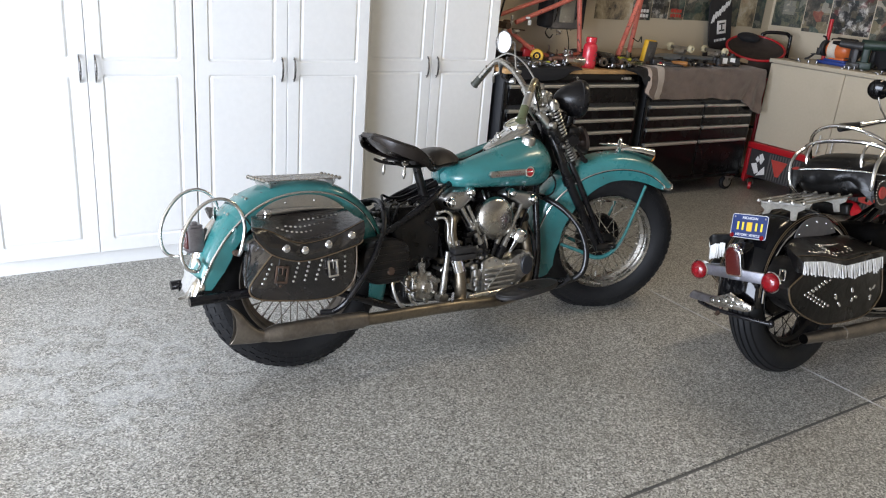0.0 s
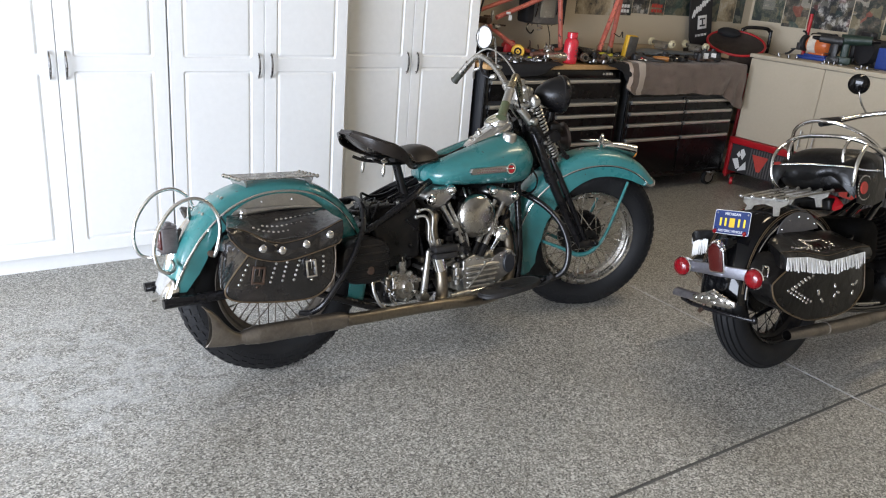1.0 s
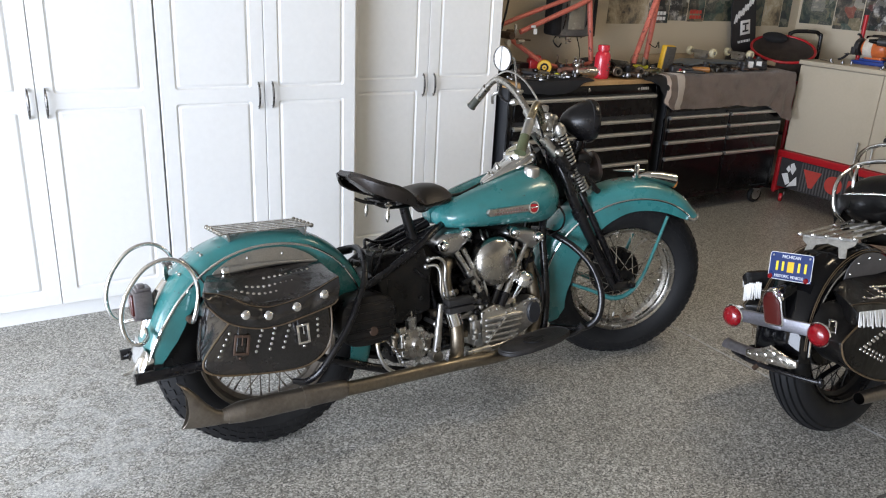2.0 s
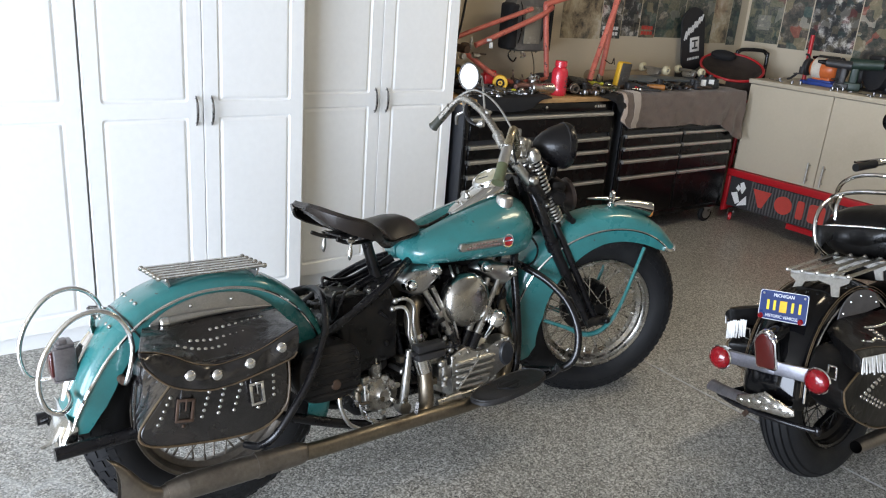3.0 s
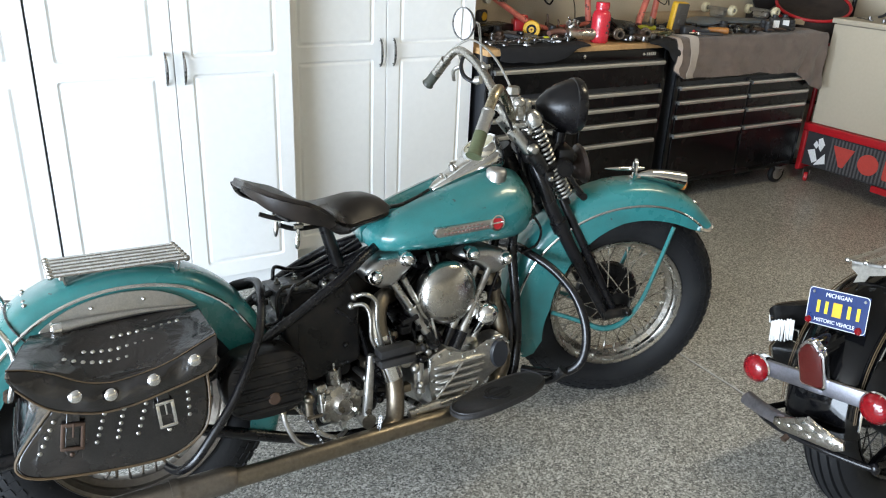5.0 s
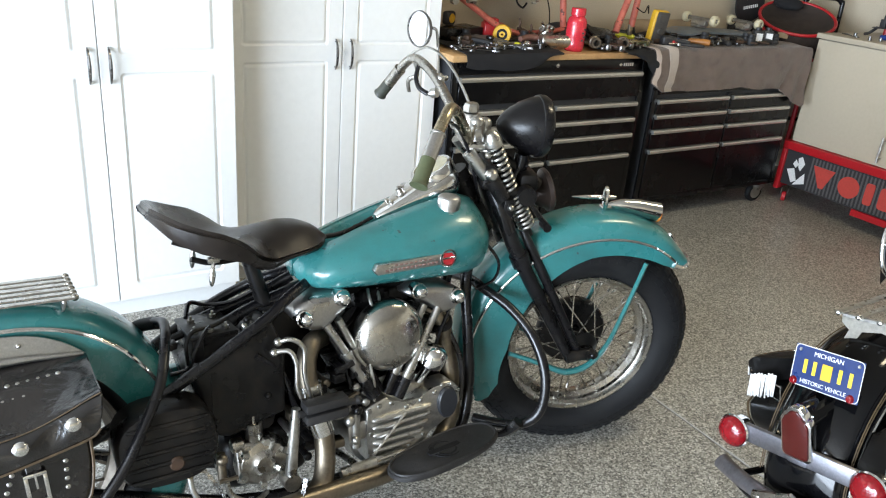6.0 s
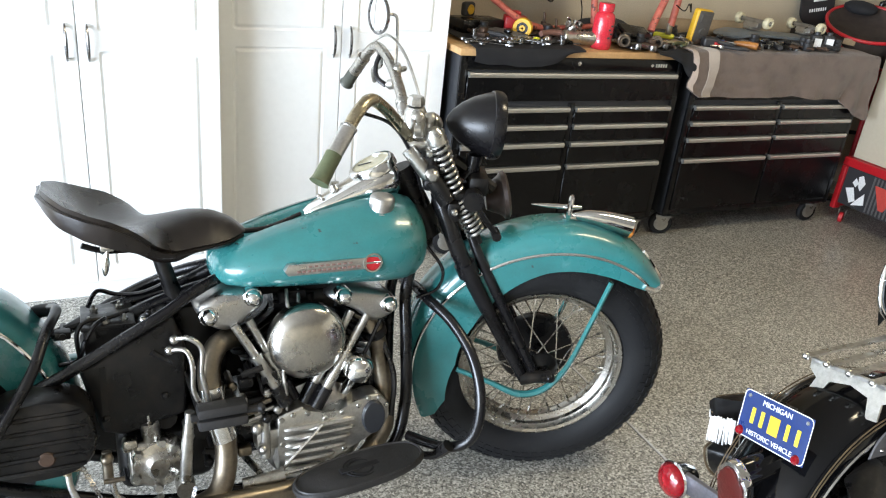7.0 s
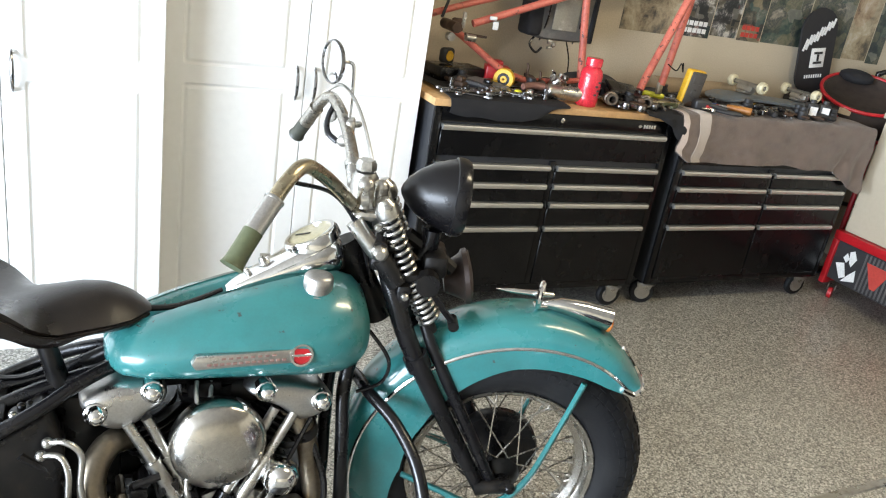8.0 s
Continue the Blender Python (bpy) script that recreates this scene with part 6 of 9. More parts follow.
# primary chain case on the left, and the dark works behind the engine
part("primary_cover", stacked([(0.1, oval(0.78, 0.27, 0.3, 0.13, 3)), (0.15, oval(0.78, 0.27, 0.3, 0.13, 3)), (0.165, oval(0.78, 0.27, 0.28, 0.11, 3))]), GREASY, bike, "black primary chain cover")
part("generator", rod((1.09, 0.06, 0.33), (1.09, -0.06, 0.33), 0.05, 20), GREASY, bike)
part("distributor_lead", tube([(1.03, -0.1, 0.42), (1.0, -0.06, 0.47), (0.95, -0.04, 0.53), (0.86, -0.06, 0.56)], 0.0045, 6), SATIN, bike)
part("lead", tube([(1.05, -0.1, 0.41), (1.08, -0.09, 0.46), (1.1, -0.09, 0.5)], 0.0045, 6), SATIN, bike)
part("coil", rod((0.7, 0.02, 0.3), (0.7, -0.08, 0.3), 0.035, 16), GREASY, bike)
part("magneto_body", join(box(0.09, 0.1, 0.07, (0.8, -0.03, 0.33), 0.012, 2), rod((0.77, -0.1, 0.35), (0.84, -0.1, 0.35), 0.012, 10)), GREASY, bike)
part("brake_lever", tube([(0.72, -0.12, 0.165), (0.8, -0.135, 0.15), (0.92, -0.14, 0.16)], 0.009, 8), GREASY, bike)
for p_ in ([(0.74, -0.05, 0.56), (0.8, -0.09, 0.46), (0.83, -0.1, 0.34)], [(0.6, -0.11, 0.5), (0.66, -0.1, 0.44), (0.69, -0.09, 0.34), (0.74, -0.1, 0.26)], [(1.1, -0.07, 0.46), (1.13, -0.1, 0.36), (1.12, -0.11, 0.26)]):
    part("hose", tube(p_, 0.007, 8, 5), SATIN, bike)
# small fittings about the gearbox and pump
for k in range(30):
    x, z = random.uniform(0.66, 0.86), random.uniform(0.19, 0.43)
    y = -0.105 - 0.03 * random.random()
    mt = (STEEL, GREASY, ALLOY, GREASY, PIPE)[k % 5]
    if k % 3 == 0:
        part("fitting", join(rod((x, y + 0.07, z), (x, y, z), 0.008, 8), bolt(x, y, z, 0.011, 0.009)), mt, bike)
    elif k % 3 == 1:
        part("fitting", join(rod((x - 0.02, y, z), (x + 0.025, y, z + random.uniform(-0.02, 0.02)), 0.007, 8), rod((x, y + 0.06, z), (x, y, z), 0.009, 8)), mt, bike)
    else:
        part("fitting", join(box(0.03, 0.03, 0.022, (x, y + 0.015, z), 0.005), rod((x, y + 0.07, z), (x, y, z), 0.008, 8)), mt, bike)
part("inner_guard", span((0.66, -0.03, 0.36), (0.76, 0.09, 0.56), 0.012), GREASY, bike)
part("manifold_clamp", rod((0.9, -0.005, 0.47), (0.9, -0.005, 0.5), 0.03, 12), STEEL, bike)

# footboard, brake pedal, crash bar, chain guard
bd = part("footboard", loft([[(0.155 * r * abs(math.cos(a)) ** 0.8 * (1 if math.cos(a) > 0 else -1) + 0.0, 0.064 * r * abs(math.sin(a)) ** 0.8 * (1 if math.sin(a) > 0 else -1), z + 0.008 * math.cos(a) + 0.006) for a in (2 * math.pi * k / 40 for k in range(40))]
                             for z, r in ((0.183, 0.96), (0.187, 1.0), (0.196, 1.0), (0.2, 0.97))]), MAT_RUBBER, bike, "oval black rubber footboard with a moulded emblem")
bd.matrix_basis = pose(1.008, -0.216, 0.0, 0, 0, 7)
part("emblem_ring", lathe([(0.026, 0.0), (0.026, 0.003), (0.031, 0.003), (0.031, 0)], pose(0, 0, 0.2045), 28), RUBBER, bd)
part("emblem_ring", lathe([(0.036, 0.0), (0.036, 0.0025), (0.039, 0.0025), (0.039, 0)], pose(0, 0, 0.2045), 28), RUBBER, bd)
part("emblem_bar", span((-0.048, -0.009, 0.2045), (0.048, 0.009, 0.2085), 0.001, 1), RUBBER, bd)
part("edge_bead", tube([(0.149 * abs(math.cos(a)) ** 0.8 * (1 if math.cos(a) > 0 else -1), 0.06 * abs(math.sin(a)) ** 0.8 * (1 if math.sin(a) > 0 else -1), 0.206 + 0.008 * math.cos(a)) for a in (2 * math.pi * k / 40 for k in range(40))], 0.003, 6, 1, closed=True), MAT_RUBBER, bd)
part("bracket", join(rod((0.08, 0.1, 0.15), (0.08, -0.02, 0.188), 0.01, 8), rod((-0.1, 0.1, 0.145), (-0.1, -0.02, 0.185), 0.01, 8)), GREASY, bd)
part("brake_pedal", tube([(1.16, -0.12, 0.16), (1.19, -0.2, 0.185), (1.215, -0.235, 0.225)], [0.01, 0.01, 0.016], 8, 4), GREASY, bike)
part("crash_bar", tube([(1.222, 0.08, 0.53), (1.225, 0.0, 0.535), (1.228, -0.06, 0.525), (1.262, -0.13, 0.485), (1.285, -0.2, 0.42), (1.288, -0.245, 0.33), (1.27, -0.245, 0.24), (1.225, -0.2, 0.2), (1.17, -0.1, 0.19)], 0.0128, 12), SATIN, bike, "black tubular crash bar")
part("chain_guard", span((0.3, 0.11, 0.38), (0.75, 0.14, 0.42), 0.006), TEAL, bike)
for k, (a, b_) in enumerate((((0.78, -0.06, 0.2), (0.8, -0.15, 0.2)), ((0.83, -0.12, 0.165), (0.92, -0.15, 0.172)))):
    part("linkage", rod(a, b_, 0.008, 8), STEEL, bike)
part("brake_clevis", join(ball(0.02, (0.79, -0.165, 0.185), 12, (1, 0.6, 1)), rod((0.76, -0.165, 0.19), (0.85, -0.165, 0.195), 0.013, 10), rod((0.85, -0.165, 0.195), (0.93, -0.165, 0.2), 0.004, 6)), STEEL, bike)
part("valve_tap", join(rod((0.5, -0.14, 0.25), (0.5, -0.14, 0.31), 0.01, 10), ball(0.013, (0.5, -0.15, 0.3), 10), rod((0.49, -0.15, 0.25), (0.53, -0.15, 0.25), 0.005, 8)), PIPE, bike, "brass drain tap")
part("hose", tube([(0.505, -0.145, 0.255), (0.515, -0.15, 0.21), (0.56, -0.15, 0.18), (0.6, -0.12, 0.175)], 0.006, 8), STEEL, bike)
chain_link = part("chain_link", lathe([(0.0024, -0.001), (0.0044, -0.001), (0.0044, 0.001), (0.0024, 0.001), (0.0024, -0.001)], Matrix.Diagonal((1, 1.4, 1, 1)), 8), TOOL_STEEL, bike)
chain_run = spline([(0.45, -0.16, 0.31), (0.475, -0.2, 0.27), (0.51, -0.225, 0.2), (0.55, -0.23, 0.185), (0.6, -0.228, 0.18), (0.64, -0.222, 0.196), (0.66, -0.21, 0.235)], 8)
for k, (p, q2) in enumerate(zip(chain_run[:-1], chain_run[1:])):
    q = along(p, q2) @ pose(0, 0, 0, 90, 90 if k % 2 else 0, 0)
    if k == 0:
        chain_link.matrix_basis = q
    else:
        again(chain_link, q)
part("drain_hose", tube([(0.43, -0.16, 0.3), (0.432, -0.165, 0.26), (0.452, -0.172, 0.212), (0.488, -0.178, 0.186)], 0.0062, 10, 5), ALLOY, bike, "silver breather hose")
part("brass_cock", join(rod((0.428, -0.165, 0.29), (0.434, -0.165, 0.325), 0.008, 10), box(0.026, 0.014, 0.016, (0.44, -0.168, 0.305), 0.004)), BAR_BRASS, bike, "brass tap with a short handle")

# ---- front fork, turned with the wheel ----
for s in (-1, 1):
    part("fork_leg", xf(join(tube([(1.262, s * 0.055, 0.8), (1.29, s * 0.075, 0.735), (1.345, s * 0.085, 0.615), (1.525, s * 0.085, 0.3)], [0.016, 0.02, 0.02, 0.0155], 14, 4), rod((1.338, s * 0.085, 0.632), (1.352, s * 0.085, 0.603), 0.026, 14)), TURNED), SATIN, bike, "black rear fork leg")
    part("fork_leg", xf(join(tube([(1.352, s * 0.06, 0.69), (1.39, s * 0.075, 0.615), (1.545, s * 0.083, 0.325)], [0.011, 0.013, 0.0125], 12, 4)), TURNED), SATIN, bike, "black front fork leg")
    part("rocker", xf(join(tube([(1.51, s * 0.092, 0.31), (1.545, s * 0.095, 0.318), (1.585, s * 0.092, 0.32)], [0.018, 0.016, 0.019], 12, 3), bolt(1.585, s * 0.1, 0.32, 0.014, 0.014) if s < 0 else ball(0.014, (1.585, 0.108, 0.32), 8)), TURNED), GREASY, bike)
    part("fork_spring", xf(spring_coil((1.253, s * 0.058, 0.92), (1.306, s * 0.06, 0.8), 0.0185, 0.0042, 9), TURNED), STEEL, bike, "bright coil spring")
    part("fork_spring", xf(spring_coil((1.312, s * 0.06, 0.79), (1.362, s * 0.06, 0.7), 0.0205, 0.0043, 8), TURNED), STEEL, bike, "bright coil spring")
    part("spring_rod", xf(rod((1.245, s * 0.058, 0.945), (1.37, s * 0.06, 0.675), 0.011, 10), TURNED), GREASY, bike)
    part("spring_cap", xf(lathe([(0, 0.022), (0.014, 0.018), (0.021, 0.006), (0.023, 0), (0.023, -0.016)], along((1.248, s * 0.058, 0.932), (1.23, s * 0.058, 0.97)), 16), TURNED), STEEL, bike, "chrome acorn spring cap")
part("spring_bridge", xf(join(box(0.055, 0.15, 0.024, (1.31, 0, 0.793), 0.008), box(0.06, 0.155, 0.03, (1.258, 0, 0.82), 0.01)), TURNED), GREASY, bike)
part("fork_crown", xf(join(box(0.05, 0.12, 0.02, (1.21, 0, 0.91), 0.008), rod((1.19, -0.06, 0.9), (1.24, -0.07, 0.84), 0.017, 12), rod((1.19, 0.06, 0.9), (1.24, 0.07, 0.84), 0.017, 12), lathe([(0, 0.03), (0.02, 0.026), (0.026, 0.015), (0.027, -0.03)], pose(1.205, 0, 0.955), 18),
                         lathe([(0, 0.02), (0.016, 0.02), (0.02, 0.012), (0.02, 0)], pose(1.205, 0, 0.985), 6)), TURNED), STEEL, bike, "worn nickel fork crown")
part("crown_bolt", xf(bolt(1.245, -0.088, 0.852, 0.017, 0.02), TURNED), STEEL, bike)
part("riser_cap", xf(join(ball(0.018, (1.207, -0.058, 0.972), 14), rod((1.207, -0.058, 0.93), (1.207, -0.058, 0.965), 0.0165, 14), rod((1.2, -0.058, 0.945), (1.214, -0.058, 0.947), 0.0195, 14)), TURNED), STEEL, bike, "worn nickel riser cap")
part("riser_cap", xf(join(ball(0.016, (1.236, -0.03, 0.962), 14), rod((1.236, -0.03, 0.92), (1.236, -0.03, 0.958), 0.0145, 14)), TURNED), STEEL, bike, "worn nickel riser cap")
part("fork_casting", xf(join(box(0.05, 0.1, 0.05, (1.262, -0.01, 0.846), 0.014, 3), rod((1.25, -0.075, 0.835), (1.285, -0.08, 0.785), 0.02, 12), rod((1.245, -0.09, 0.86), (1.245, -0.04, 0.86), 0.014, 12), box(0.03, 0.03, 0.05, (1.3, -0.075, 0.76), 0.008)), TURNED), GREASY, bike, "greasy black fork casting")
for fx_, fy_, fz_ in ((1.268, -0.062, 0.862), (1.285, -0.084, 0.8), (1.302, -0.092, 0.765), (1.238, -0.07, 0.895)):
    part("casting_bolt", xf(bolt(fx_, fy_, fz_, 0.009, 0.01), TURNED), STEEL, bike)
part("damper", xf(join(rod((1.345, -0.09, 0.79), (1.345, -0.06, 0.79), 0.024, 14), tube([(1.345, -0.08, 0.79), (1.38, -0.08, 0.74), (1.41, -0.075, 0.705)], 0.007, 8, 3), rod((1.408, -0.088, 0.703), (1.408, -0.05, 0.703), 0.011, 12)), TURNED), GREASY, bike, "round friction damper")
part("horn", xf(lathe([(0, -0.05), (0.03, -0.05), (0.04, -0.03), (0.05, -0.012), (0.058, -0.008), (0.06, 0.002), (0.052, 0.008), (0.02, 0.012), (0, 0.012)], Matrix.Translation((1.438, 0.03, 0.765)) @ pose(0, 0, 0, 0, 78, 0), 28), TURNED), HORN_BROWN, bike, "dark brown round horn")
part("horn_bracket", xf(join(tube([(1.3, 0, 0.86), (1.36, 0, 0.82), (1.4, 0, 0.79)], 0.016, 8, 3), box(0.05, 0.1, 0.05, (1.36, 0, 0.81), 0.012)), TURNED), GREASY, bike)

# headlamp
hl_m = TURNED @ Matrix.Translation((1.28, 0.018, 0.947)) @ pose(0, 0, 0, 0, 93, 0) @ Matrix.Scale(0.9, 4)
hl = part("headlamp", lathe([(0, -0.003), (0.012, 0.0), (0.03, 0.012), (0.05, 0.034), (0.068, 0.064), (0.08, 0.096), (0.084, 0.112)], hl_m, 40), SATIN, bike, "black bullet headlamp")
part("rim", lathe([(0.084, 0.11), (0.0875, 0.112), (0.089, 0.12), (0.0875, 0.134), (0.082, 0.142), (0.076, 0.142), (0.076, 0.12)], hl_m, 40), SATIN, hl)
part("lens", lathe([(0.0775, 0.136), (0.06, 0.146), (0.03, 0.152), (0, 0.153)], hl_m, 32), LENS, hl, "clear headlamp lens")
part("reflector", lathe([(0.076, 0.13), (0.05, 0.1), (0.02, 0.08), (0, 0.076)], hl_m, 28), CHROME, hl)
part("lamp_mount", xf(tube([(1.35, 0, 0.875), (1.345, 0, 0.84), (1.33, 0, 0.815)], 0.02, 10, 3), TURNED), SATIN, hl)

# handlebar
bar_r = [(1.2, -0.025, 0.915), (1.188, -0.06, 0.93), (1.162, -0.115, 0.975), (1.13, -0.175, 1.022), (1.102, -0.222, 1.05), (1.08, -0.262, 1.038), (1.06, -0.288, 1.008), (1.034, -0.328, 0.966)]
bar_l = [(1.2, 0.025, 0.915), (1.188, 0.06, 0.93), (1.176, 0.12, 0.975), (1.155, 0.2, 1.02), (1.13, 0.275, 1.045), (1.11, 0.318, 1.046), (1.085, 0.35, 1.012), (1.066, 0.378, 0.968)]
hb = part("handlebar", xf(tube(bar_r[::-1] + [(1.203, 0.0, 0.91)], 0.0128, 14, 5), TURNED), BAR_BRASS, bike, "tarnished brassy nickel handlebar")
part("left_bar", xf(tube([(1.203, 0.0, 0.91)] + bar_l, 0.0128, 14, 5), TURNED), RIM_METAL, hb, "duller nickel bar half")
part("bar_collar", xf(join(rod((1.187, 0.062, 0.931), (1.18, 0.1, 0.96), 0.0165, 14), rod((1.181, 0.096, 0.957), (1.179, 0.106, 0.964), 0.0185, 14)), TURNED), STEEL, hb)
for s in (-1, 1):
    a, b_, e = (Vector((1.063, -0.285, 1.012)), Vector((1.034, -0.329, 0.966)), Vector((1.012, -0.362, 0.926))) if s < 0 else (Vector((1.084, 0.352, 1.01)), Vector((1.056, 0.386, 0.958)), Vector((1.038, 0.41, 0.924)))
    gr = part("grip", xf(join(rod(a, b_, 0.0158, 16), rod(a, a.lerp(b_, 0.06), 0.0172, 16)), TURNED), BRUSHED if s < 0 else RIM_METAL, hb, "worn metal grip sleeve")
    part("rubber_end", xf(tube([b_.lerp(a, 0.1), b_.lerp(e, 0.4), b_.lerp(e, 0.85), e], [0.0162, 0.0162, 0.017, 0.0198], 16, 3), TURNED), OLIVE if s < 0 else GRIP_DARK, gr, "olive green rubber grip end")
    lv = [(1.118, s * 0.315, 1.04), (1.128, s * 0.325, 1.0), (1.108, s * 0.345, 0.98), (1.113, s * 0.36, 0.945)]
    if s > 0:
        part("lever", xf(tube(lv, 0.0045, 8, 5, flat=1.4), TURNED), STEEL, hb)
        part("clamp", xf(join(box(0.02, 0.05, 0.034, (1.166, 0.2, 1.014), 0.007, 3), rod((1.15, 0.21, 1.012), (1.182, 0.206, 1.018), 0.007, 10), rod((1.162, 0.205, 0.98), (1.15, 0.215, 0.975), 0.013, 12)), TURNED), ALLOY, hb, "bright mirror clamp")
        part("clamp_bolt", xf(ball(0.007, (1.184, 0.205, 1.019), 8), TURNED), STEEL, hb)
        part("clamp_bolt", xf(ball(0.008, (1.146, 0.216, 0.974), 8), TURNED), STEEL, hb)
        part("lever_loop", xf(tube([(1.128, 0.29, 1.04), (1.115, 0.27, 1.01), (1.118, 0.24, 0.985), (1.14, 0.22, 0.972)], 0.005, 8, 5, flat=1.3), TURNED), SATIN, hb)
part("control_cable", xf(tube([(1.1, 0.33, 1.05), (1.14, 0.26, 1.088), (1.18, 0.16, 1.065), (1.215, 0.07, 0.99), (1.235, 0.04, 0.9)], 0.0035, 6, 6), TURNED), ALLOY, hb, "pale control cable")
part("control_cable", xf(tube([(1.09, -0.25, 1.03), (1.15, -0.12, 0.97), (1.2, -0.05, 0.88), (1.24, -0.03, 0.75)], 0.004, 6, 6), TURNED), SATIN, hb, "black control cable")
part("wire", tube([(1.22, -0.06, 0.66), (1.26, -0.075, 0.6), (1.25, -0.07, 0.55), (1.2, -0.06, 0.53)], 0.004, 6, 5), SATIN, bike)
# mirror on the left bar
mc, md = Vector((1.118, 0.262, 1.135)), Vector((-0.86, -0.5, 0.05))
mm = along(mc, mc + md)
mr = part("mirror", xf(lathe([(0.0, -0.012), (0.03, -0.011), (0.046, -0.003), (0.048, 0.002), (0.0465, 0.006), (0.044, 0.006), (0.044, 0.002)], mm, 36), TURNED), TOOL_STEEL, hb, "round dark-rimmed mirror")
part("mirror_glass", xf(lathe([(0, 0.003), (0.0455, 0.003)], mm, 36), TURNED), MIRROR, mr)
part("mirror_stem", xf(tube([(1.128, 0.266, 1.135), (1.155, 0.256, 1.138), (1.163, 0.25, 1.12), (1.163, 0.215, 1.05), (1.16, 0.195, 1.015)], 0.004, 8, 5), TURNED), CHROME, mr)

# front mudguard
FC = (FRONT[0], FRONT[2])


def crown(a):
    return 0.385 + 0.018 * math.exp(-((a - 78) / 40) ** 2) - 0.035 * max(0, (a - 150) / 55) - 0.012 * max(0, (58 - a) / 14)


def edge(a):
    pts = ((45, 0.352), (49, 0.334), (55, 0.322), (70, 0.308), (95, 0.292), (120, 0.262), (145, 0.238), (175, 0.232), (200, 0.265), (207, 0.31))
    for (a0, r0), (a1, r1) in zip(pts, pts[1:]):
        if a <= a1:
            return r0 + (r1 - r0) * max(0, (a - a0) / (a1 - a0))
    return pts[-1][1]


ff = ring_fender(bike, "front_fender", TEAL, FC, crown, 0.158, 45.5, 206, edge, "teal front mudguard with deep side valances", 52)
ff.matrix_basis = TURNED
for s in (-1, 1):
    part("trim_strip", arc_strip(FC, lambda a: 0.342 + 0.01 * math.exp(-((a - 60) / 25) ** 2), s * 0.0795, 49, 203, 0.0042, 44), CHROME, ff, "thin bright trim strip")
    stay = [(1.705, s * 0.085, 0.592), (1.665, s * 0.095, 0.47), (1.625, s * 0.098, 0.35), (1.575, s * 0.1, 0.285), (1.51, s * 0.1, 0.268), (1.43, s * 0.095, 0.3), (1.345, s * 0.085, 0.33)]
    part("fender_stay", tube(stay, [0.0085, 0.008, 0.009, 0.012, 0.0125, 0.009, 0.008], 8, 5, flat=0.8), TEAL, ff)
part("fender_tip", arc_strip(FC, lambda a: crown(a) + 0.001, 0, 45, 54, 0.006), CHROME, ff)
tip = [(FC[0] + r * math.cos(radians(a)), y, FC[1] + r * math.sin(radians(a))) for y, r, a in ((-0.08, 0.343, 50), (-0.081, 0.352, 46), (-0.077, 0.366, 45), (-0.055, 0.379, 45), (0, 0.384, 45), (0.055, 0.379, 45), (0.077, 0.366, 45), (0.081, 0.352, 46), (0.08, 0.343, 50))]
part("fender_tip", tube(tip, 0.0075, 8, 5), CHROME, ff, "chrome bead on the mudguard tip")
part("fender_ornament", join(xf(tube([(0.024 * math.cos(a), 0, 0.028 * math.sin(a) + 0.027) for a in (2 * math.pi * k / 20 for k in range(20))], 0.0062, 8, 1, closed=True), pose(1.597, 0, 0.722, 0, 0, 70)),
                                   tube([(1.5, 0, 0.756), (1.54, 0, 0.754), (1.6, 0, 0.752), (1.625, 0, 0.752)], [0.001, 0.0055, 0.0065, 0.004], 10, 3), box(0.03, 0.022, 0.012, (1.6, 0, 0.725), 0.004)), CHROME, ff, "chrome ring ornament with a spike")
fl = part("fender_lamp", tube([(1.604, 0, 0.73), (1.642, 0, 0.729), (1.69, 0, 0.721), (1.733, 0, 0.711), (1.754, 0, 0.706)], [0.004, 0.016, 0.022, 0.025, 0.026], 16, 5, flat=1.15), CHROME, ff, "torpedo-shaped chrome fender lamp")
part("lens", ball(0.0245, (1.755, 0, 0.702), 14, (0.45, 1.15, 1)), AMBER, fl)


# ---- the black motorcycle ----
dark = empty("motorcycle", pose(2.72, 1.48, 0, -12), "black vintage motorcycle with fringed saddlebags and a chrome seat rail", "motorcycle")
BR, BF = (-0.085, 0, 0.318), (1.42, 0, 0.334)
wheel_set(dark, "rear_wheel", BR, Matrix(), tyre_r=0.319, section=0.063, rim_r=0.206, ribbed=True, slim=0.95, rim_metal=GREASY)
wheel_set(dark, "front_wheel", BF, Matrix(), ribbed=True)
for s in (-1, 1):
    part("frame_tube", tube([(0.6, s * 0.05, 0.6), (0.4, s * 0.085, 0.52), (0.15, s * 0.095, 0.42), (-0.08, s * 0.095, 0.335)], 0.0135, 10), BLACK, dark)
    part("frame_tube", tube([(1.08, s * 0.02, 0.68), (1.05, s * 0.06, 0.45), (0.98, s * 0.085, 0.18), (0.7, s * 0.09, 0.14), (0.3, s * 0.095, 0.19), (-0.08, s * 0.095, 0.33)], 0.0145, 10), BLACK, dark)
    part("axle_nut", lathe([(0, 0.02), (0.012, 0.02), (0.014, 0.014), (0.014, 0)], pose(-0.085, s * 0.098, 0.334, -90 * s), 6), STEEL, dark)
    part("fork_leg", tube([(1.08, s * 0.08, 0.9), (1.2, s * 0.09, 0.68), (1.41, s * 0.09, 0.34)], [0.024, 0.026, 0.03], 14, 3), CHROME if s < 0 else BLACK, dark)
part("frame_tube", tube([(1.08, 0, 0.72), (0.85, 0, 0.66), (0.55, 0, 0.6), (0.4, 0, 0.52)], 0.017, 10), BLACK, dark)
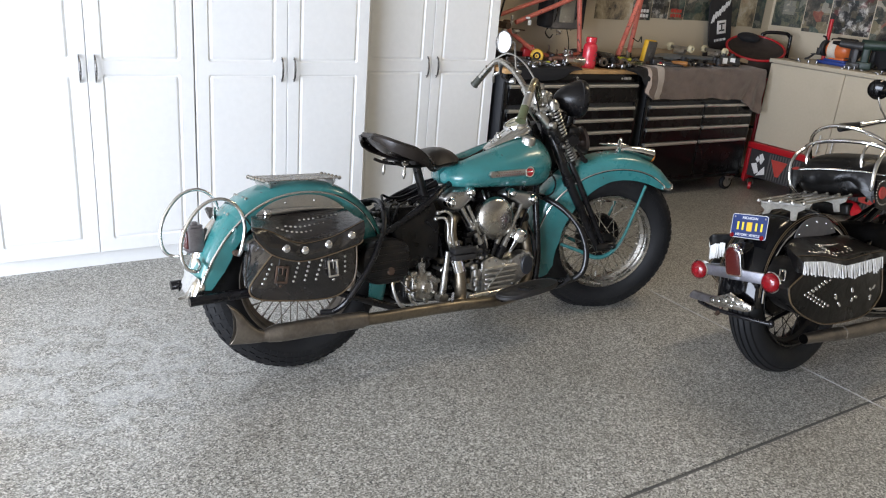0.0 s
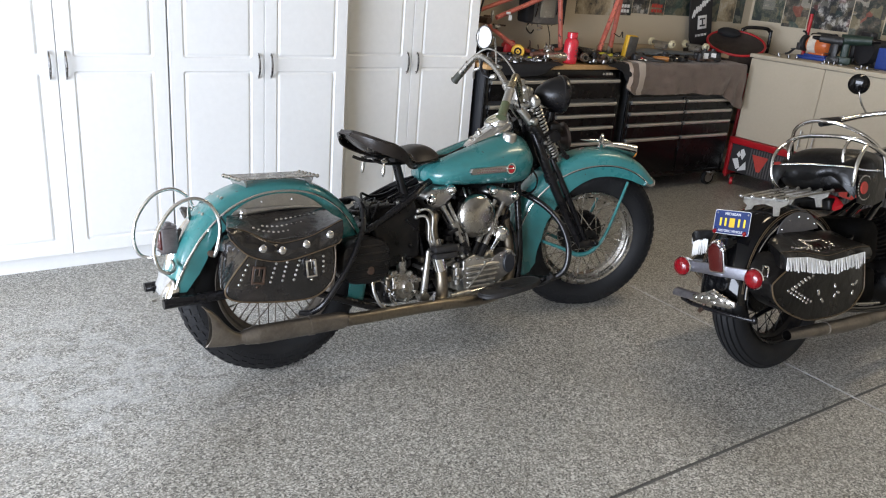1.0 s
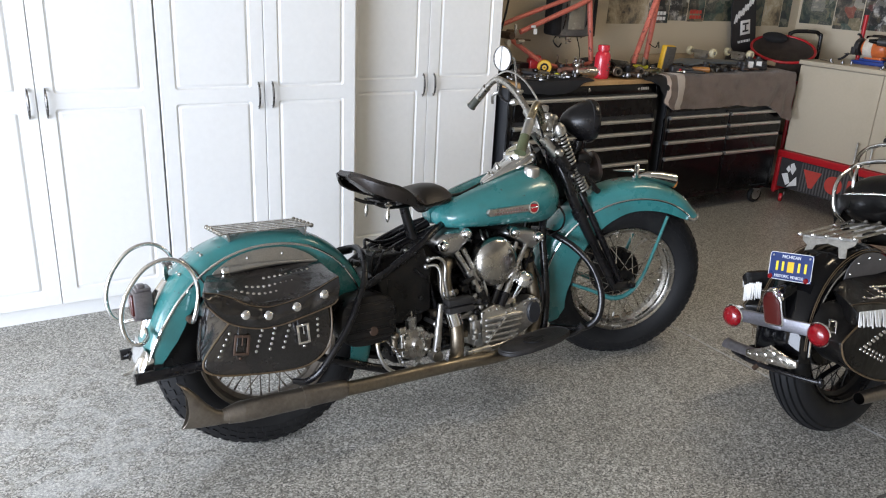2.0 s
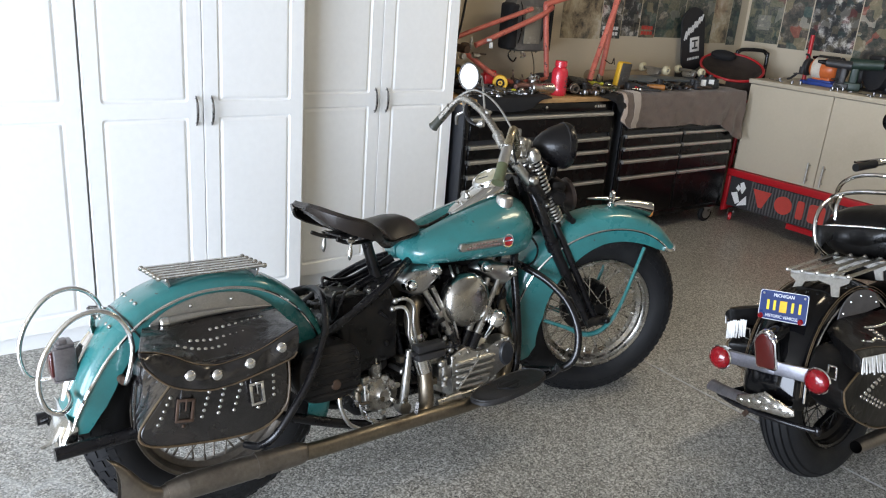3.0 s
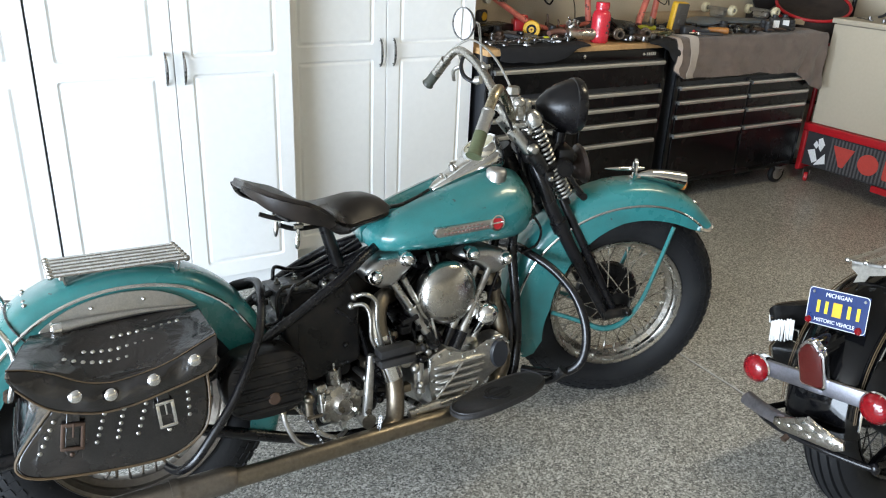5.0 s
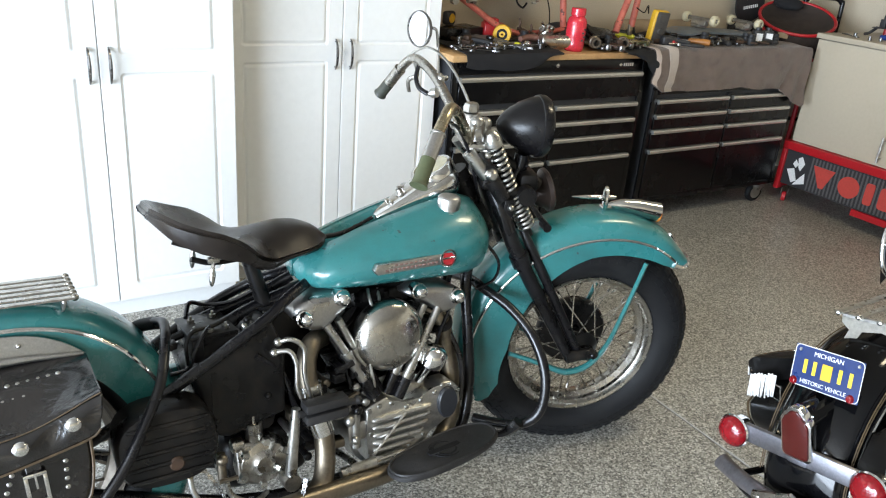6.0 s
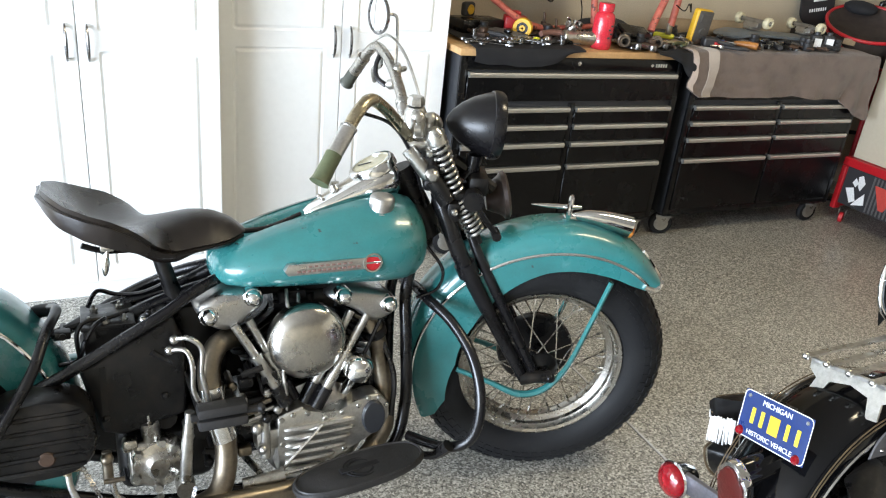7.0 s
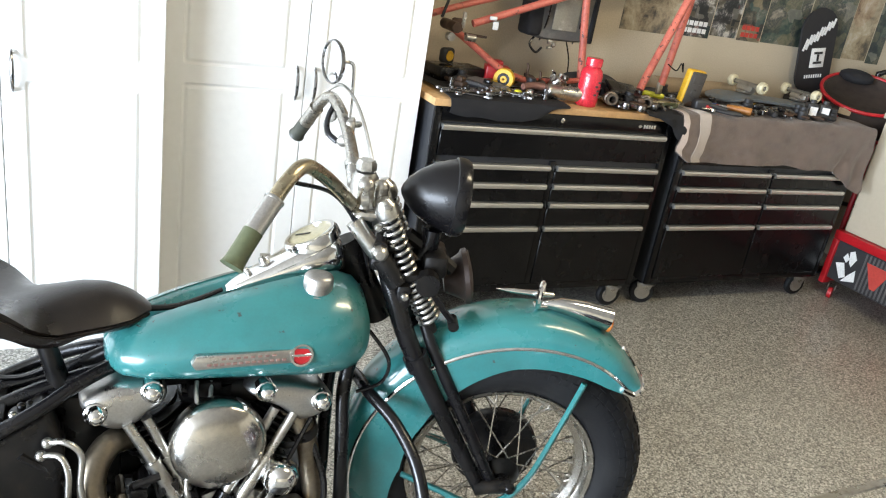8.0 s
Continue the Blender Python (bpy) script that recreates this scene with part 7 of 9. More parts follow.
part("side_stand", tube([(0.85, 0.1, 0.16), (0.87, 0.19, 0.1), (0.89, 0.265, 0.066), (0.91, 0.28, 0.064)], 0.009, 8), BLACK, dark)

BC = (-0.085, 0.318)


def tail_radius(a):
    return 0.338 - 0.008 * max(0, (a - 120) / 60) ** 1.2


bf = ring_fender(dark, "rear_fender", BLACK, BC, tail_radius, 0.19, -10, 180, lambda a: 0.285, "glossy black rear mudguard with cream pinstripes", 44, True)
for s in (-1, 1):
    for inset in (0.016, 0.024):
        part("pinstripe", arc_strip(BC, lambda a: tail_radius(a) - inset, s * 0.0955, 5, 172, 0.0013), PIPING, bf, "cream pinstripe")
    part("trim_strip", arc_strip(BC, 0.291, s * 0.0965, 5, 176, 0.0035), CHROME, bf)
    plate = [(-0.215, 0.548), (-0.2, 0.585), (-0.16, 0.615), (-0.1, 0.63), (-0.03, 0.622), (0.02, 0.598), (0.05, 0.555)]
    pl = part("fender_plate", prism(spline_flat(plate, 4), s * 0.101, s * 0.105, 0.001, 1), SIGN_RIB, dark, "half-moon dull grey leather plate")
    for x, z in ((-0.185, 0.575), (-0.14, 0.603), (-0.08, 0.612), (-0.02, 0.6), (0.02, 0.575)):
        part("rivet", ball(0.004, (x, s * 0.106, z), 8), CHROME, pl)
ring_fender(dark, "front_fender", BLACK, (BF[0], 0.32), lambda a: 0.37, 0.17, 25, 200, lambda a: 0.28, "glossy black front mudguard")

# tail: signal bar, lamps, number plate, bumper
bar = part("signal_bar", join(box(0.014, 0.3, 0.042, (-0.405, 0, 0.437), 0.004), box(0.05, 0.05, 0.03, (-0.39, 0, 0.43), 0.006)), SIGNAL_METAL, dark, "flat aluminium signal bar")
for s in (-1, 1):
    m = pose(-0.412, s * 0.156, 0.432, 0, -90, 0)
    lp = part("signal_lamp", lathe([(0, -0.05), (0.02, -0.045), (0.033, -0.02), (0.037, 0.0), (0.039, 0.004), (0.036, 0.007)], m, 24), CHROME, bar, "round chrome signal lamp")
    part("lens", lathe([(0.0355, 0.004), (0.034, 0.014), (0.026, 0.022), (0.014, 0.026), (0, 0.027)], m, 24), RED_LENS, lp, "red signal lens")
tl_out = [(-0.022, -0.058), (0.022, -0.058), (0.028, -0.051), (0.0285, 0.024), (0.024, 0.034), (0.019, 0.037), (0.015, 0.049), (0.007, 0.057), (-0.007, 0.057), (-0.015, 0.049), (-0.019, 0.037), (-0.024, 0.034), (-0.0285, 0.024), (-0.028, -0.051)]


def rear_slab(outline, x0, x1, bevel=0.0):
    """An outline in y and z, from x0 to x1."""
    bm = prism(outline, x0, x1, bevel)
    return xf(bm, Matrix(((0, 1, 0, 0), (1, 0, 0, 0), (0, 0, 1, 0), (0, 0, 0, 1))))


TLM = pose(-0.413, 0, 0.492, 0, -8, 0) @ Matrix.Diagonal((1, 1.25, 1.08, 1))
tl = part("tail_lamp", xf(rear_slab(tl_out, -0.012, 0.008, 0.003), TLM), CHROME, dark, "chrome-rimmed tombstone tail lamp with a dark red lens")
part("housing", xf(rear_slab([(y * 0.9, z * 0.92) for y, z in tl_out], 0.0, 0.09, 0.006), TLM), BLACK, tl)
part("lens", xf(rear_slab([(y * 0.85, z * 0.88 - 0.001) for y, z in tl_out], -0.0165, -0.008, 0.003), TLM), DARK_LENS, tl)
pm = Matrix.Translation((-0.345, -0.007, 0.609)) @ Matrix(((0, math.sin(radians(12)), -math.cos(radians(12)), 0), (-1, 0, 0, 0), (0, math.cos(radians(12)), math.sin(radians(12)), 0), (0, 0, 0, 1)))
plate = part("number_plate", box(0.16, 0.088, 0.002, (0, 0, 0), 0.0008, 1), PLATE_BLUE, dark, "blue historic vehicle plate with yellow characters")
plate.matrix_basis = pm @ Matrix.Diagonal((0.95, 1, 1, 1))
rim_pts = [(cx + 0.01 * math.cos(radians(a)), cy + 0.01 * math.sin(radians(a)), 0.0012) for cx, cy, a0 in ((0.0695, 0.0335, 0), (-0.0695, 0.0335, 90), (-0.0695, -0.0335, 180), (0.0695, -0.0335, 270)) for a in (a0, a0 + 30, a0 + 60, a0 + 90)]
part("plate_rim", tube(rim_pts, 0.0009, 6, 1, closed=True), FRINGE, plate, "thin white rim line")
for x in (-0.068, 0.068):
    part("plate_bolt", lathe([(0, 0.002), (0.003, 0.002), (0.004, 0.0)], pose(x, 0.033, 0.001), 10), STEEL, plate)
lettering("MICHIGAN", 0.0142, pose(0, 0.0305, 0.0012), SIGN_WHITE, plate)
lettering("HISTORIC VEHICLE", 0.0128, pose(-0.002, -0.0325, 0.0012), SIGN_WHITE, plate)
for x in (-0.05, -0.028, 0.032, 0.056):
    part("number_bar", box(0.0085, 0.03, 0.0012, (x, 0.0, 0.0016), 0.0004, 1), PLATE_YELLOW, plate)
part("number_square", box(0.024, 0.034, 0.0012, (0.001, -0.001, 0.0016), 0.0004, 1), YELLOW, plate)
for x in (-0.072, 0.062):
    part("reflector", lathe([(0, 0.006), (0.006, 0.005), (0.0085, 0.002), (0.0095, 0)], pose(x, -0.037, 0.0012), 14), RED_LENS, plate)
part("plate_bracket", join(span((-0.34, -0.02, 0.55), (-0.3, 0.02, 0.64), 0.004)), BLACK, dark)
bp = part("bumper", tube([(-0.375, 0.215, 0.318), (-0.4, 0.17, 0.323), (-0.43, 0.1, 0.329), (-0.447, 0.03, 0.333), (-0.447, -0.04, 0.332), (-0.44, -0.1, 0.327)], [0.021, 0.019, 0.018, 0.018, 0.017, 0.012], 14, 6, flat=0.6), LAMP_GREY, dark, "curved dull grey rear bumper with a chrome emblem")
part("bumper_badge", prism([(-0.09, 0.004), (-0.05, 0.012), (-0.03, 0.024), (-0.012, 0.026), (0, 0.038), (0.012, 0.026), (0.03, 0.024), (0.05, 0.012), (0.09, 0.004), (0.092, -0.014), (0.07, -0.024), (-0.07, -0.024), (-0.092, -0.014)], 0, 0.008, 0.003), RIM_METAL, bp).matrix_basis = pose(-0.466, -0.03, 0.345, 0, 0, 90)
for y, z, r in ((-0.03, 0.356, 0.016), (-0.004, 0.345, 0.012), (-0.056, 0.345, 0.012), (0.024, 0.34, 0.008), (-0.084, 0.34, 0.008), (0.048, 0.338, 0.006), (-0.108, 0.338, 0.006), (-0.03, 0.332, 0.009)):
    part("badge_relief", ball(r, (-0.474, y, z), 12, (0.16, 1.2, 0.7)), CHROME, bp)
part("lower_bar", tube([(-0.37, 0.19, 0.292), (-0.41, 0.1, 0.29), (-0.42, -0.02, 0.285), (-0.405, -0.12, 0.277), (-0.395, -0.148, 0.275)], 0.0085, 10, 5), SATIN, bp, "thin black lower bar with a rounded end")
part("bar_knob", ball(0.014, (-0.395, -0.15, 0.275), 12, (0.8, 0.8, 1.1)), SATIN, bp)
part("bumper_stay", tube([(-0.41, 0.15, 0.325), (-0.36, 0.17, 0.3), (-0.2, 0.13, 0.3)], 0.009, 8), BLACK, bp)
part("bumper_stay", tube([(-0.395, -0.14, 0.277), (-0.34, -0.13, 0.285), (-0.2, -0.12, 0.3)], 0.008, 8), BLACK, bp)
part("bumper_hook", tube([(-0.41, 0.05, 0.325), (-0.415, 0.055, 0.29), (-0.435, 0.06, 0.275)], 0.008, 8), BROWN_RUST, bp)

luggage_rack(dark, -0.167, 0.11, 0.683, 0.69, 0.096, STEEL, ALLOY, 5, 0.0105, -0.034).matrix_basis = pose(0, -0.018, 0)

# fringed and studded saddlebags
DARK_FACE = [(-0.33, 0.48), (-0.36, 0.466), (-0.425, 0.436), (-0.438, 0.418), (-0.418, 0.368), (-0.347, 0.316), (-0.232, 0.268), (-0.098, 0.253), (0.05, 0.258), (0.14, 0.312), (0.149, 0.367), (0.14, 0.44)]
DARK_LOW = [(-0.36, 0.49), (-0.385, 0.466), (-0.395, 0.436), (-0.395, 0.415), (-0.375, 0.37), (-0.32, 0.325), (-0.22, 0.285), (-0.098, 0.272), (0.05, 0.275), (0.13, 0.32), (0.15, 0.37), (0.15, 0.45)]
for s in (-1, 1):
    shift = 0.0 if s < 0 else 0.185
    bag, on_flap, flap_grid = leather_bag(dark, (BAG_BLACK, PIPING), s, DARK_FACE, DARK_LOW, [(-0.412, 0.538), (-0.385, 0.537), (-0.278, 0.522), (-0.147, 0.491), (-0.08, 0.488), (-0.012, 0.492), (0.08, 0.494), (0.155, 0.488)],
                                          [(-0.41, 0.5), (-0.385, 0.49), (-0.274, 0.462), (-0.143, 0.431), (-0.08, 0.434), (-0.016, 0.442), (0.069, 0.45), (0.15, 0.447)], (0.568, 0.535), (-0.272, 0.14), dx=shift, soft=0.004, droop=0.03)
    # fringe hung under the flap's fold in three scallops
    fx, fz = (-0.4, -0.278, -0.147, -0.012, 0.085), (0.521, 0.507, 0.474, 0.477, 0.479)
    strips = []
    for k in range(84):
        u = k / 83
        x = -0.4 + 0.485 * u
        if 0.515 < u < 0.535 or 0.8 < u < 0.815:
            continue
        bay = (u / 0.515) if u < 0.52 else ((u - 0.535) / 0.265 if u < 0.805 else (u - 0.815) / 0.185)
        long = 0.043 + 0.009 * math.sin(math.pi * min(1, bay)) + random.uniform(-0.004, 0.004)
        z = float(np.interp(x, fx, fz))
        strips.append(box(0.0052, 0.0022, long, (0, 0, -long / 2), 0.0, 1, pose(shift + x, s * (0.2685 + random.uniform(0, 0.003)), z, s * random.uniform(-4, 7), random.uniform(-7, 7), 0)))
    for k in range(17 if s > 0 else 0):
        u = k / 16
        strips.append(box(0.0022, 0.0034, 0.058, (0, 0, -0.029), 0.0, 1, pose(shift - 0.416 - 0.006 * math.sin(math.pi * u), s * (0.186 + 0.067 * u), 0.512 - 0.012 * u - 0.006 * u * u + random.uniform(-0.003, 0.003), random.uniform(-4, 4) + 3, random.uniform(-2, 6), 0)))
    tagged(part("fringe", join(*strips), FRINGE, bag, "band of white leather fringe"), kind="stuff")
    first = stud(bag, None, 0.0055, CHROME, Matrix())
    spots = []
    at = lambda x, z: pose(shift + x, s * 0.243, z, 90 if s < 0 else -90)
    # two nested arrow heads, then three loose clusters
    for k in range(7):
        for back_ in (0.0, 0.028):
            spots.append(at(-0.345 + 0.0195 * k + back_, 0.392 + 0.0055 * k))
            if k:
                spots.append(at(-0.345 + 0.0185 * k + back_, 0.392 - 0.01 * k))
    for cx in (-0.15, -0.045, 0.075):
        for k in range(9):
            spots.append(at(cx + 0.022 * math.cos(k * 2.1) * (0.5 + 0.06 * k), 0.345 + 0.03 * math.sin(k * 2.1 + cx * 9) * (0.5 + 0.06 * k)))
    for k in range(10):
        spots.append(on_flap(-0.3 + 0.017 * k, 0.222 + 0.006 * math.sin(k * 0.9)))
    for k in range(11):
        spots.append(on_flap(-0.17 + 0.014 * k, 0.165))
        if k % 2 == 0:
            spots.append(on_flap(-0.165 + 0.014 * k, 0.212))
    for x in (-0.17, -0.155, -0.035, -0.02):
        for k in range(3):
            spots.append(on_flap(x + 0.002 * k, 0.178 + 0.0115 * k))
    first.matrix_basis = spots[0]
    for q in spots[1:]:
        again(first, q)
    bk = part("buckle", join(box(0.03, 0.005, 0.006, (0, 0, 0.018), 0.002), box(0.03, 0.005, 0.006, (0, 0, -0.018), 0.002), box(0.006, 0.005, 0.038, (0.013, 0, 0), 0.002), box(0.006, 0.005, 0.038, (-0.013, 0, 0), 0.002)), CHROME, bag, "small chrome side buckle")
    bk.matrix_basis = pose(shift - 0.402, s * 0.19, 0.462, 0, 0, 75)

part("muffler", tube([(-0.285, -0.205, 0.212), (-0.18, -0.205, 0.204), (-0.05, -0.205, 0.192), (0.1, -0.202, 0.179), (0.25, -0.2, 0.172), (0.36, -0.198, 0.167), (0.55, -0.19, 0.16), (0.85, -0.15, 0.17), (0.98, -0.1, 0.3)], [0.019, 0.0225, 0.026, 0.0275, 0.028, 0.022, 0.021, 0.021, 0.021], 18, 4, caps=False), MUFFLER, dark, "straight weathered muffler and pipe")
part("muffler_hole", tube([(-0.284, -0.205, 0.2119), (-0.23, -0.205, 0.2078), (-0.16, -0.205, 0.2025)], 0.0175, 18, 2, caps=False), SOOT, dark, "sooty dark muffler opening")
part("muffler_clamp", tube([(-0.03, -0.205, 0.1905), (-0.045, -0.205, 0.1915)], 0.0285, 18, 1), MUFFLER, dark)

# two-up seat with studded skirt, and its rail
rows = []
for x, w, z0, z1 in ((0.15, 0.09, 0.7, 0.77), (0.163, 0.135, 0.685, 0.806), (0.2, 0.165, 0.675, 0.835), (0.27, 0.178, 0.67, 0.848), (0.38, 0.175, 0.665, 0.84), (0.5, 0.14, 0.66, 0.81), (0.6, 0.1, 0.655, 0.785), (0.66, 0.06, 0.66, 0.75)):
    rows.append([(x, w * abs(math.cos(a)) ** 0.75 * (1 if math.cos(a) > 0 else -1), (z0 + z1) / 2 + (z1 - z0) / 2 * abs(math.sin(a)) ** 0.7 * (1 if math.sin(a) > 0 else -1)) for a in (2 * math.pi * k / 36 for k in range(36))])
st = part("seat", loft(rows), BAG_BLACK, dark, "black leather two-up seat with a line of nickel studs", 60)
first = stud(st, None, 0.0042, CHROME, Matrix())
line = spline([(0.55, -0.15, 0.73), (0.42, -0.178, 0.75), (0.28, -0.178, 0.765), (0.2, -0.162, 0.775), (0.165, -0.13, 0.785), (0.147, -0.06, 0.79), (0.143, 0, 0.792), (0.147, 0.06, 0.79), (0.165, 0.13, 0.785), (0.2, 0.162, 0.775), (0.28, 0.178, 0.765), (0.42, 0.178, 0.75)], 8)
for k, q in enumerate(line):
    mq = Matrix.Translation(q) @ pose(0, 0, 0, 0, -60, 0)
    if k == 0:
        first.matrix_basis = mq
    else:
        again(first, mq)
for s in (-1, 1):
    sk = [[(0.2 + 0.2 * u, s * (0.165 + 0.006 * math.sin(u * 3.1)), 0.75 - v * (0.105 + 0.02 * math.sin(math.pi * u))) for v in (0, 0.33, 0.66, 1)] for u in (0, 0.25, 0.5, 0.75, 1)]
    part("seat_valance", sheet(sk if s < 0 else sk[::-1], 0.006), BAG_BLACK, st)
    part("seat_patch", lathe([(0, 0.005), (0.022, 0.005), (0.025, 0.002), (0.025, 0)], pose(0.235, s * 0.173, 0.7, 90 if s < 0 else -90), 20), RED_DULL, st, "round dull red seat badge")
    edge_first = stud(st, None, 0.004, CHROME, Matrix())
    for k in range(22):
        u = k / 21
        a = math.pi * (0.15 + 1.7 * u)
        mq = pose(0.24 + 0.047 * math.cos(a), s * 0.174, 0.7 + 0.047 * math.sin(a), 90 if s < 0 else -90)
        if k == 0:
            edge_first.matrix_basis = mq
        else:
            again(edge_first, mq)
va = [[(0.136 + 1.1 * y * y - 0.006 * math.sin(math.pi * v) + 0.009 * math.sin(52 * y) * v + 0.006 * math.sin(23 * y + 2) * v, y, 0.782 - v * (0.046 + 0.062 * (abs(y) / 0.18) ** 4) - 0.012 * v * math.sin(31 * y + 1)) for v in (0, 0.25, 0.5, 0.75, 1)] for y in (-0.18 + 0.02 * k for k in range(19))]
part("seat_valance", sheet(va, 0.006), BAG_BLACK, st)
rail_low = [(0.56, -0.2, 0.7), (0.45, -0.205, 0.76), (0.33, -0.2, 0.82), (0.255, -0.17, 0.868), (0.225, -0.1, 0.893), (0.218, 0.0, 0.9), (0.225, 0.1, 0.893), (0.255, 0.17, 0.868), (0.33, 0.2, 0.82), (0.45, 0.205, 0.76), (0.56, 0.2, 0.7)]
rl = part("seat_rail", tube(rail_low, 0.0085, 10, 6), CHROME, dark, "double chrome rail round the seat")
rail_high = [(0.19 + 0.15 * abs(math.cos(math.pi * k / 14)) ** 2.6, -0.2 * math.cos(math.pi * k / 14), 0.735 + 0.225 * math.sin(math.pi * k / 14) ** 0.75) for k in range(15)]
part("upper_rail", tube(rail_high, 0.0075, 10, 6), CHROME, rl)
for y in (-0.115, 0.115):
    part("rail_post", tube([(0.19, y, 0.77), (0.18, y, 0.82), (0.195, y, 0.865), (0.228, y, 0.889)], 0.0062, 8, 4), CHROME, rl)
for s in (-1, 1):
    part("rail_hoop", tube([(0.255, s * 0.17, 0.868), (0.2, s * 0.178, 0.84), (0.165, s * 0.178, 0.79), (0.16, s * 0.17, 0.72), (0.19, s * 0.14, 0.67)], 0.0075, 10, 6), CHROME, rl)

# tank, engine, bars
rows = []
for x, w, z0, z1 in ((0.6, 0.05, 0.63, 0.68), (0.64, 0.12, 0.61, 0.73), (0.75, 0.155, 0.6, 0.79), (0.9, 0.17, 0.6, 0.83), (1.02, 0.15, 0.61, 0.83), (1.08, 0.09, 0.64, 0.78)):
    rows.append([(x, w * abs(math.cos(a)) ** 0.8 * (1 if math.cos(a) > 0 else -1), (z0 + z1) / 2 + (z1 - z0) / 2 * abs(math.sin(a)) ** 0.8 * (1 if math.sin(a) > 0 else -1)) for a in (2 * math.pi * k / 32 for k in range(32))])
part("fuel_tank", loft(rows), BLACK, dark, "glossy black fuel tank", 60)
part("engine", join(lathe([(0, 0.085), (0.12, 0.08), (0.135, 0.03), (0.135, -0.03), (0.12, -0.08), (0, -0.085)], pose(0.78, 0, 0.24, 90), 32), finned_barrel((0.72, 0, 0.34), (0.64, 0, 0.55), 0.068, 11), finned_barrel((0.83, 0, 0.34), (0.91, 0, 0.55), 0.068, 11)), GREASY, dark, "dark twin-cylinder engine")
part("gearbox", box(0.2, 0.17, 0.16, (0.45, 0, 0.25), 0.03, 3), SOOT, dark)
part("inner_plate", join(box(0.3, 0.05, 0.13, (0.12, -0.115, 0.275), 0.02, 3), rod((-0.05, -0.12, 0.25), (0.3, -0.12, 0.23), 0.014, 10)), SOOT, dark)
part("brake_rod", rod((-0.06, -0.15, 0.27), (0.45, -0.15, 0.2), 0.005, 8), STEEL, dark)
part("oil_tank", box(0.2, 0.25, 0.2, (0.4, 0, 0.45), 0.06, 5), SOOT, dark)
part("battery_cover", box(0.1, 0.16, 0.05, (0.22, 0, 0.63), 0.012, 3), GREASY, dark)
part("red_strap", tube([(0.19, -0.1, 0.62), (0.215, -0.06, 0.645), (0.23, 0.0, 0.65), (0.24, 0.07, 0.63)], 0.022, 8, 5, flat=0.5), RED, dark, "red webbing strap under the seat")
for k in range(5):
    part("spring_clip", tube([(0.16 + 0.02 * k, -0.04 + 0.02 * k, 0.655), (0.17 + 0.02 * k, -0.045 + 0.02 * k, 0.675), (0.185 + 0.02 * k, -0.03 + 0.02 * k, 0.66)], 0.004, 6, 4), STEEL, dark)
part("headlamp", lathe([(0, -0.1), (0.05, -0.08), (0.085, -0.03), (0.095, 0.02), (0.09, 0.035), (0.06, 0.045), (0, 0.05)], pose(1.22, 0, 0.86, 0, 90, 0), 32), CHROME, dark, "chrome headlamp")
hb2 = part("handlebar", tube([(0.86, 0.375, 0.93), (0.96, 0.34, 0.94), (1.03, 0.26, 0.96), (1.06, 0.12, 0.97), (1.06, 0, 0.95), (1.06, -0.12, 0.97), (1.03, -0.26, 0.96), (0.96, -0.34, 0.94), (0.86, -0.375, 0.93)], 0.0125, 12), CHROME, dark, "chrome handlebar")
for s in (-1, 1):
    part("grip", tube([(0.845, s * 0.379, 0.929), (0.89, s * 0.367, 0.933), (0.945, s * 0.346, 0.939)], 0.0172, 12, 3), RUBBER, hb2, "black rubber grip")
    part("lever", tube([(1.0, s * 0.31, 0.955), (0.97, s * 0.36, 0.955), (0.88, s * 0.4, 0.95)], 0.005, 8, 4), CHROME, hb2)
    mc_, md_ = Vector((1.075, s * 0.33, 1.11)), Vector((0.93, s * 0.3, 0.12))
    mk = along(mc_, mc_ + md_)
    mi = part("mirror", lathe([(0, -0.016), (0.03, -0.014), (0.046, -0.005), (0.05, 0.003), (0.047, 0.004)], mk, 30), BLACK, hb2, "round black mirror")
    part("mirror_glass", lathe([(0, 0.0025), (0.0475, 0.0025)], mk, 30), MIRROR, mi)
    part("mirror_stem", tube([(1.075, s * 0.33, 1.09), (1.07, s * 0.31, 1.02), (1.035, s * 0.26, 0.965)], 0.0045, 8, 4), CHROME, mi)


# ---- things on and over the tool chests ----
TOPZ = 0.899


def thing(name, bm, material, m, label, category, group=""):
    ob = part(name, bm, material)
    ob.matrix_basis = m
    return tagged(ob, label, category, group)


def wrench(x, y, turn, long=0.17, z=TOPZ, up=0.0):
    t = 0.006
    jaw = xf(prism([(-0.012, -0.005), (0.004, -0.014), (0.02, -0.012), (0.006, -0.005), (0.006, 0.005), (0.02, 0.012), (0.004, 0.014), (-0.012, 0.005)], 0, t), pose(long / 2, 0, t, -90))
    bm = join(box(long - 0.02, 0.011, t * 0.7, (0, 0, t / 2), 0.002), lathe([(0.007, 0), (0.013, 0), (0.013, t), (0.007, t), (0.007, 0)], pose(-long / 2, 0, 0), 16), jaw)
    return thing("wrench", bm, TOOL_STEEL, pose(x, y, z, 0, up, turn), "small chrome combination wrench lying among tools", "wrench", "loose wrenches")


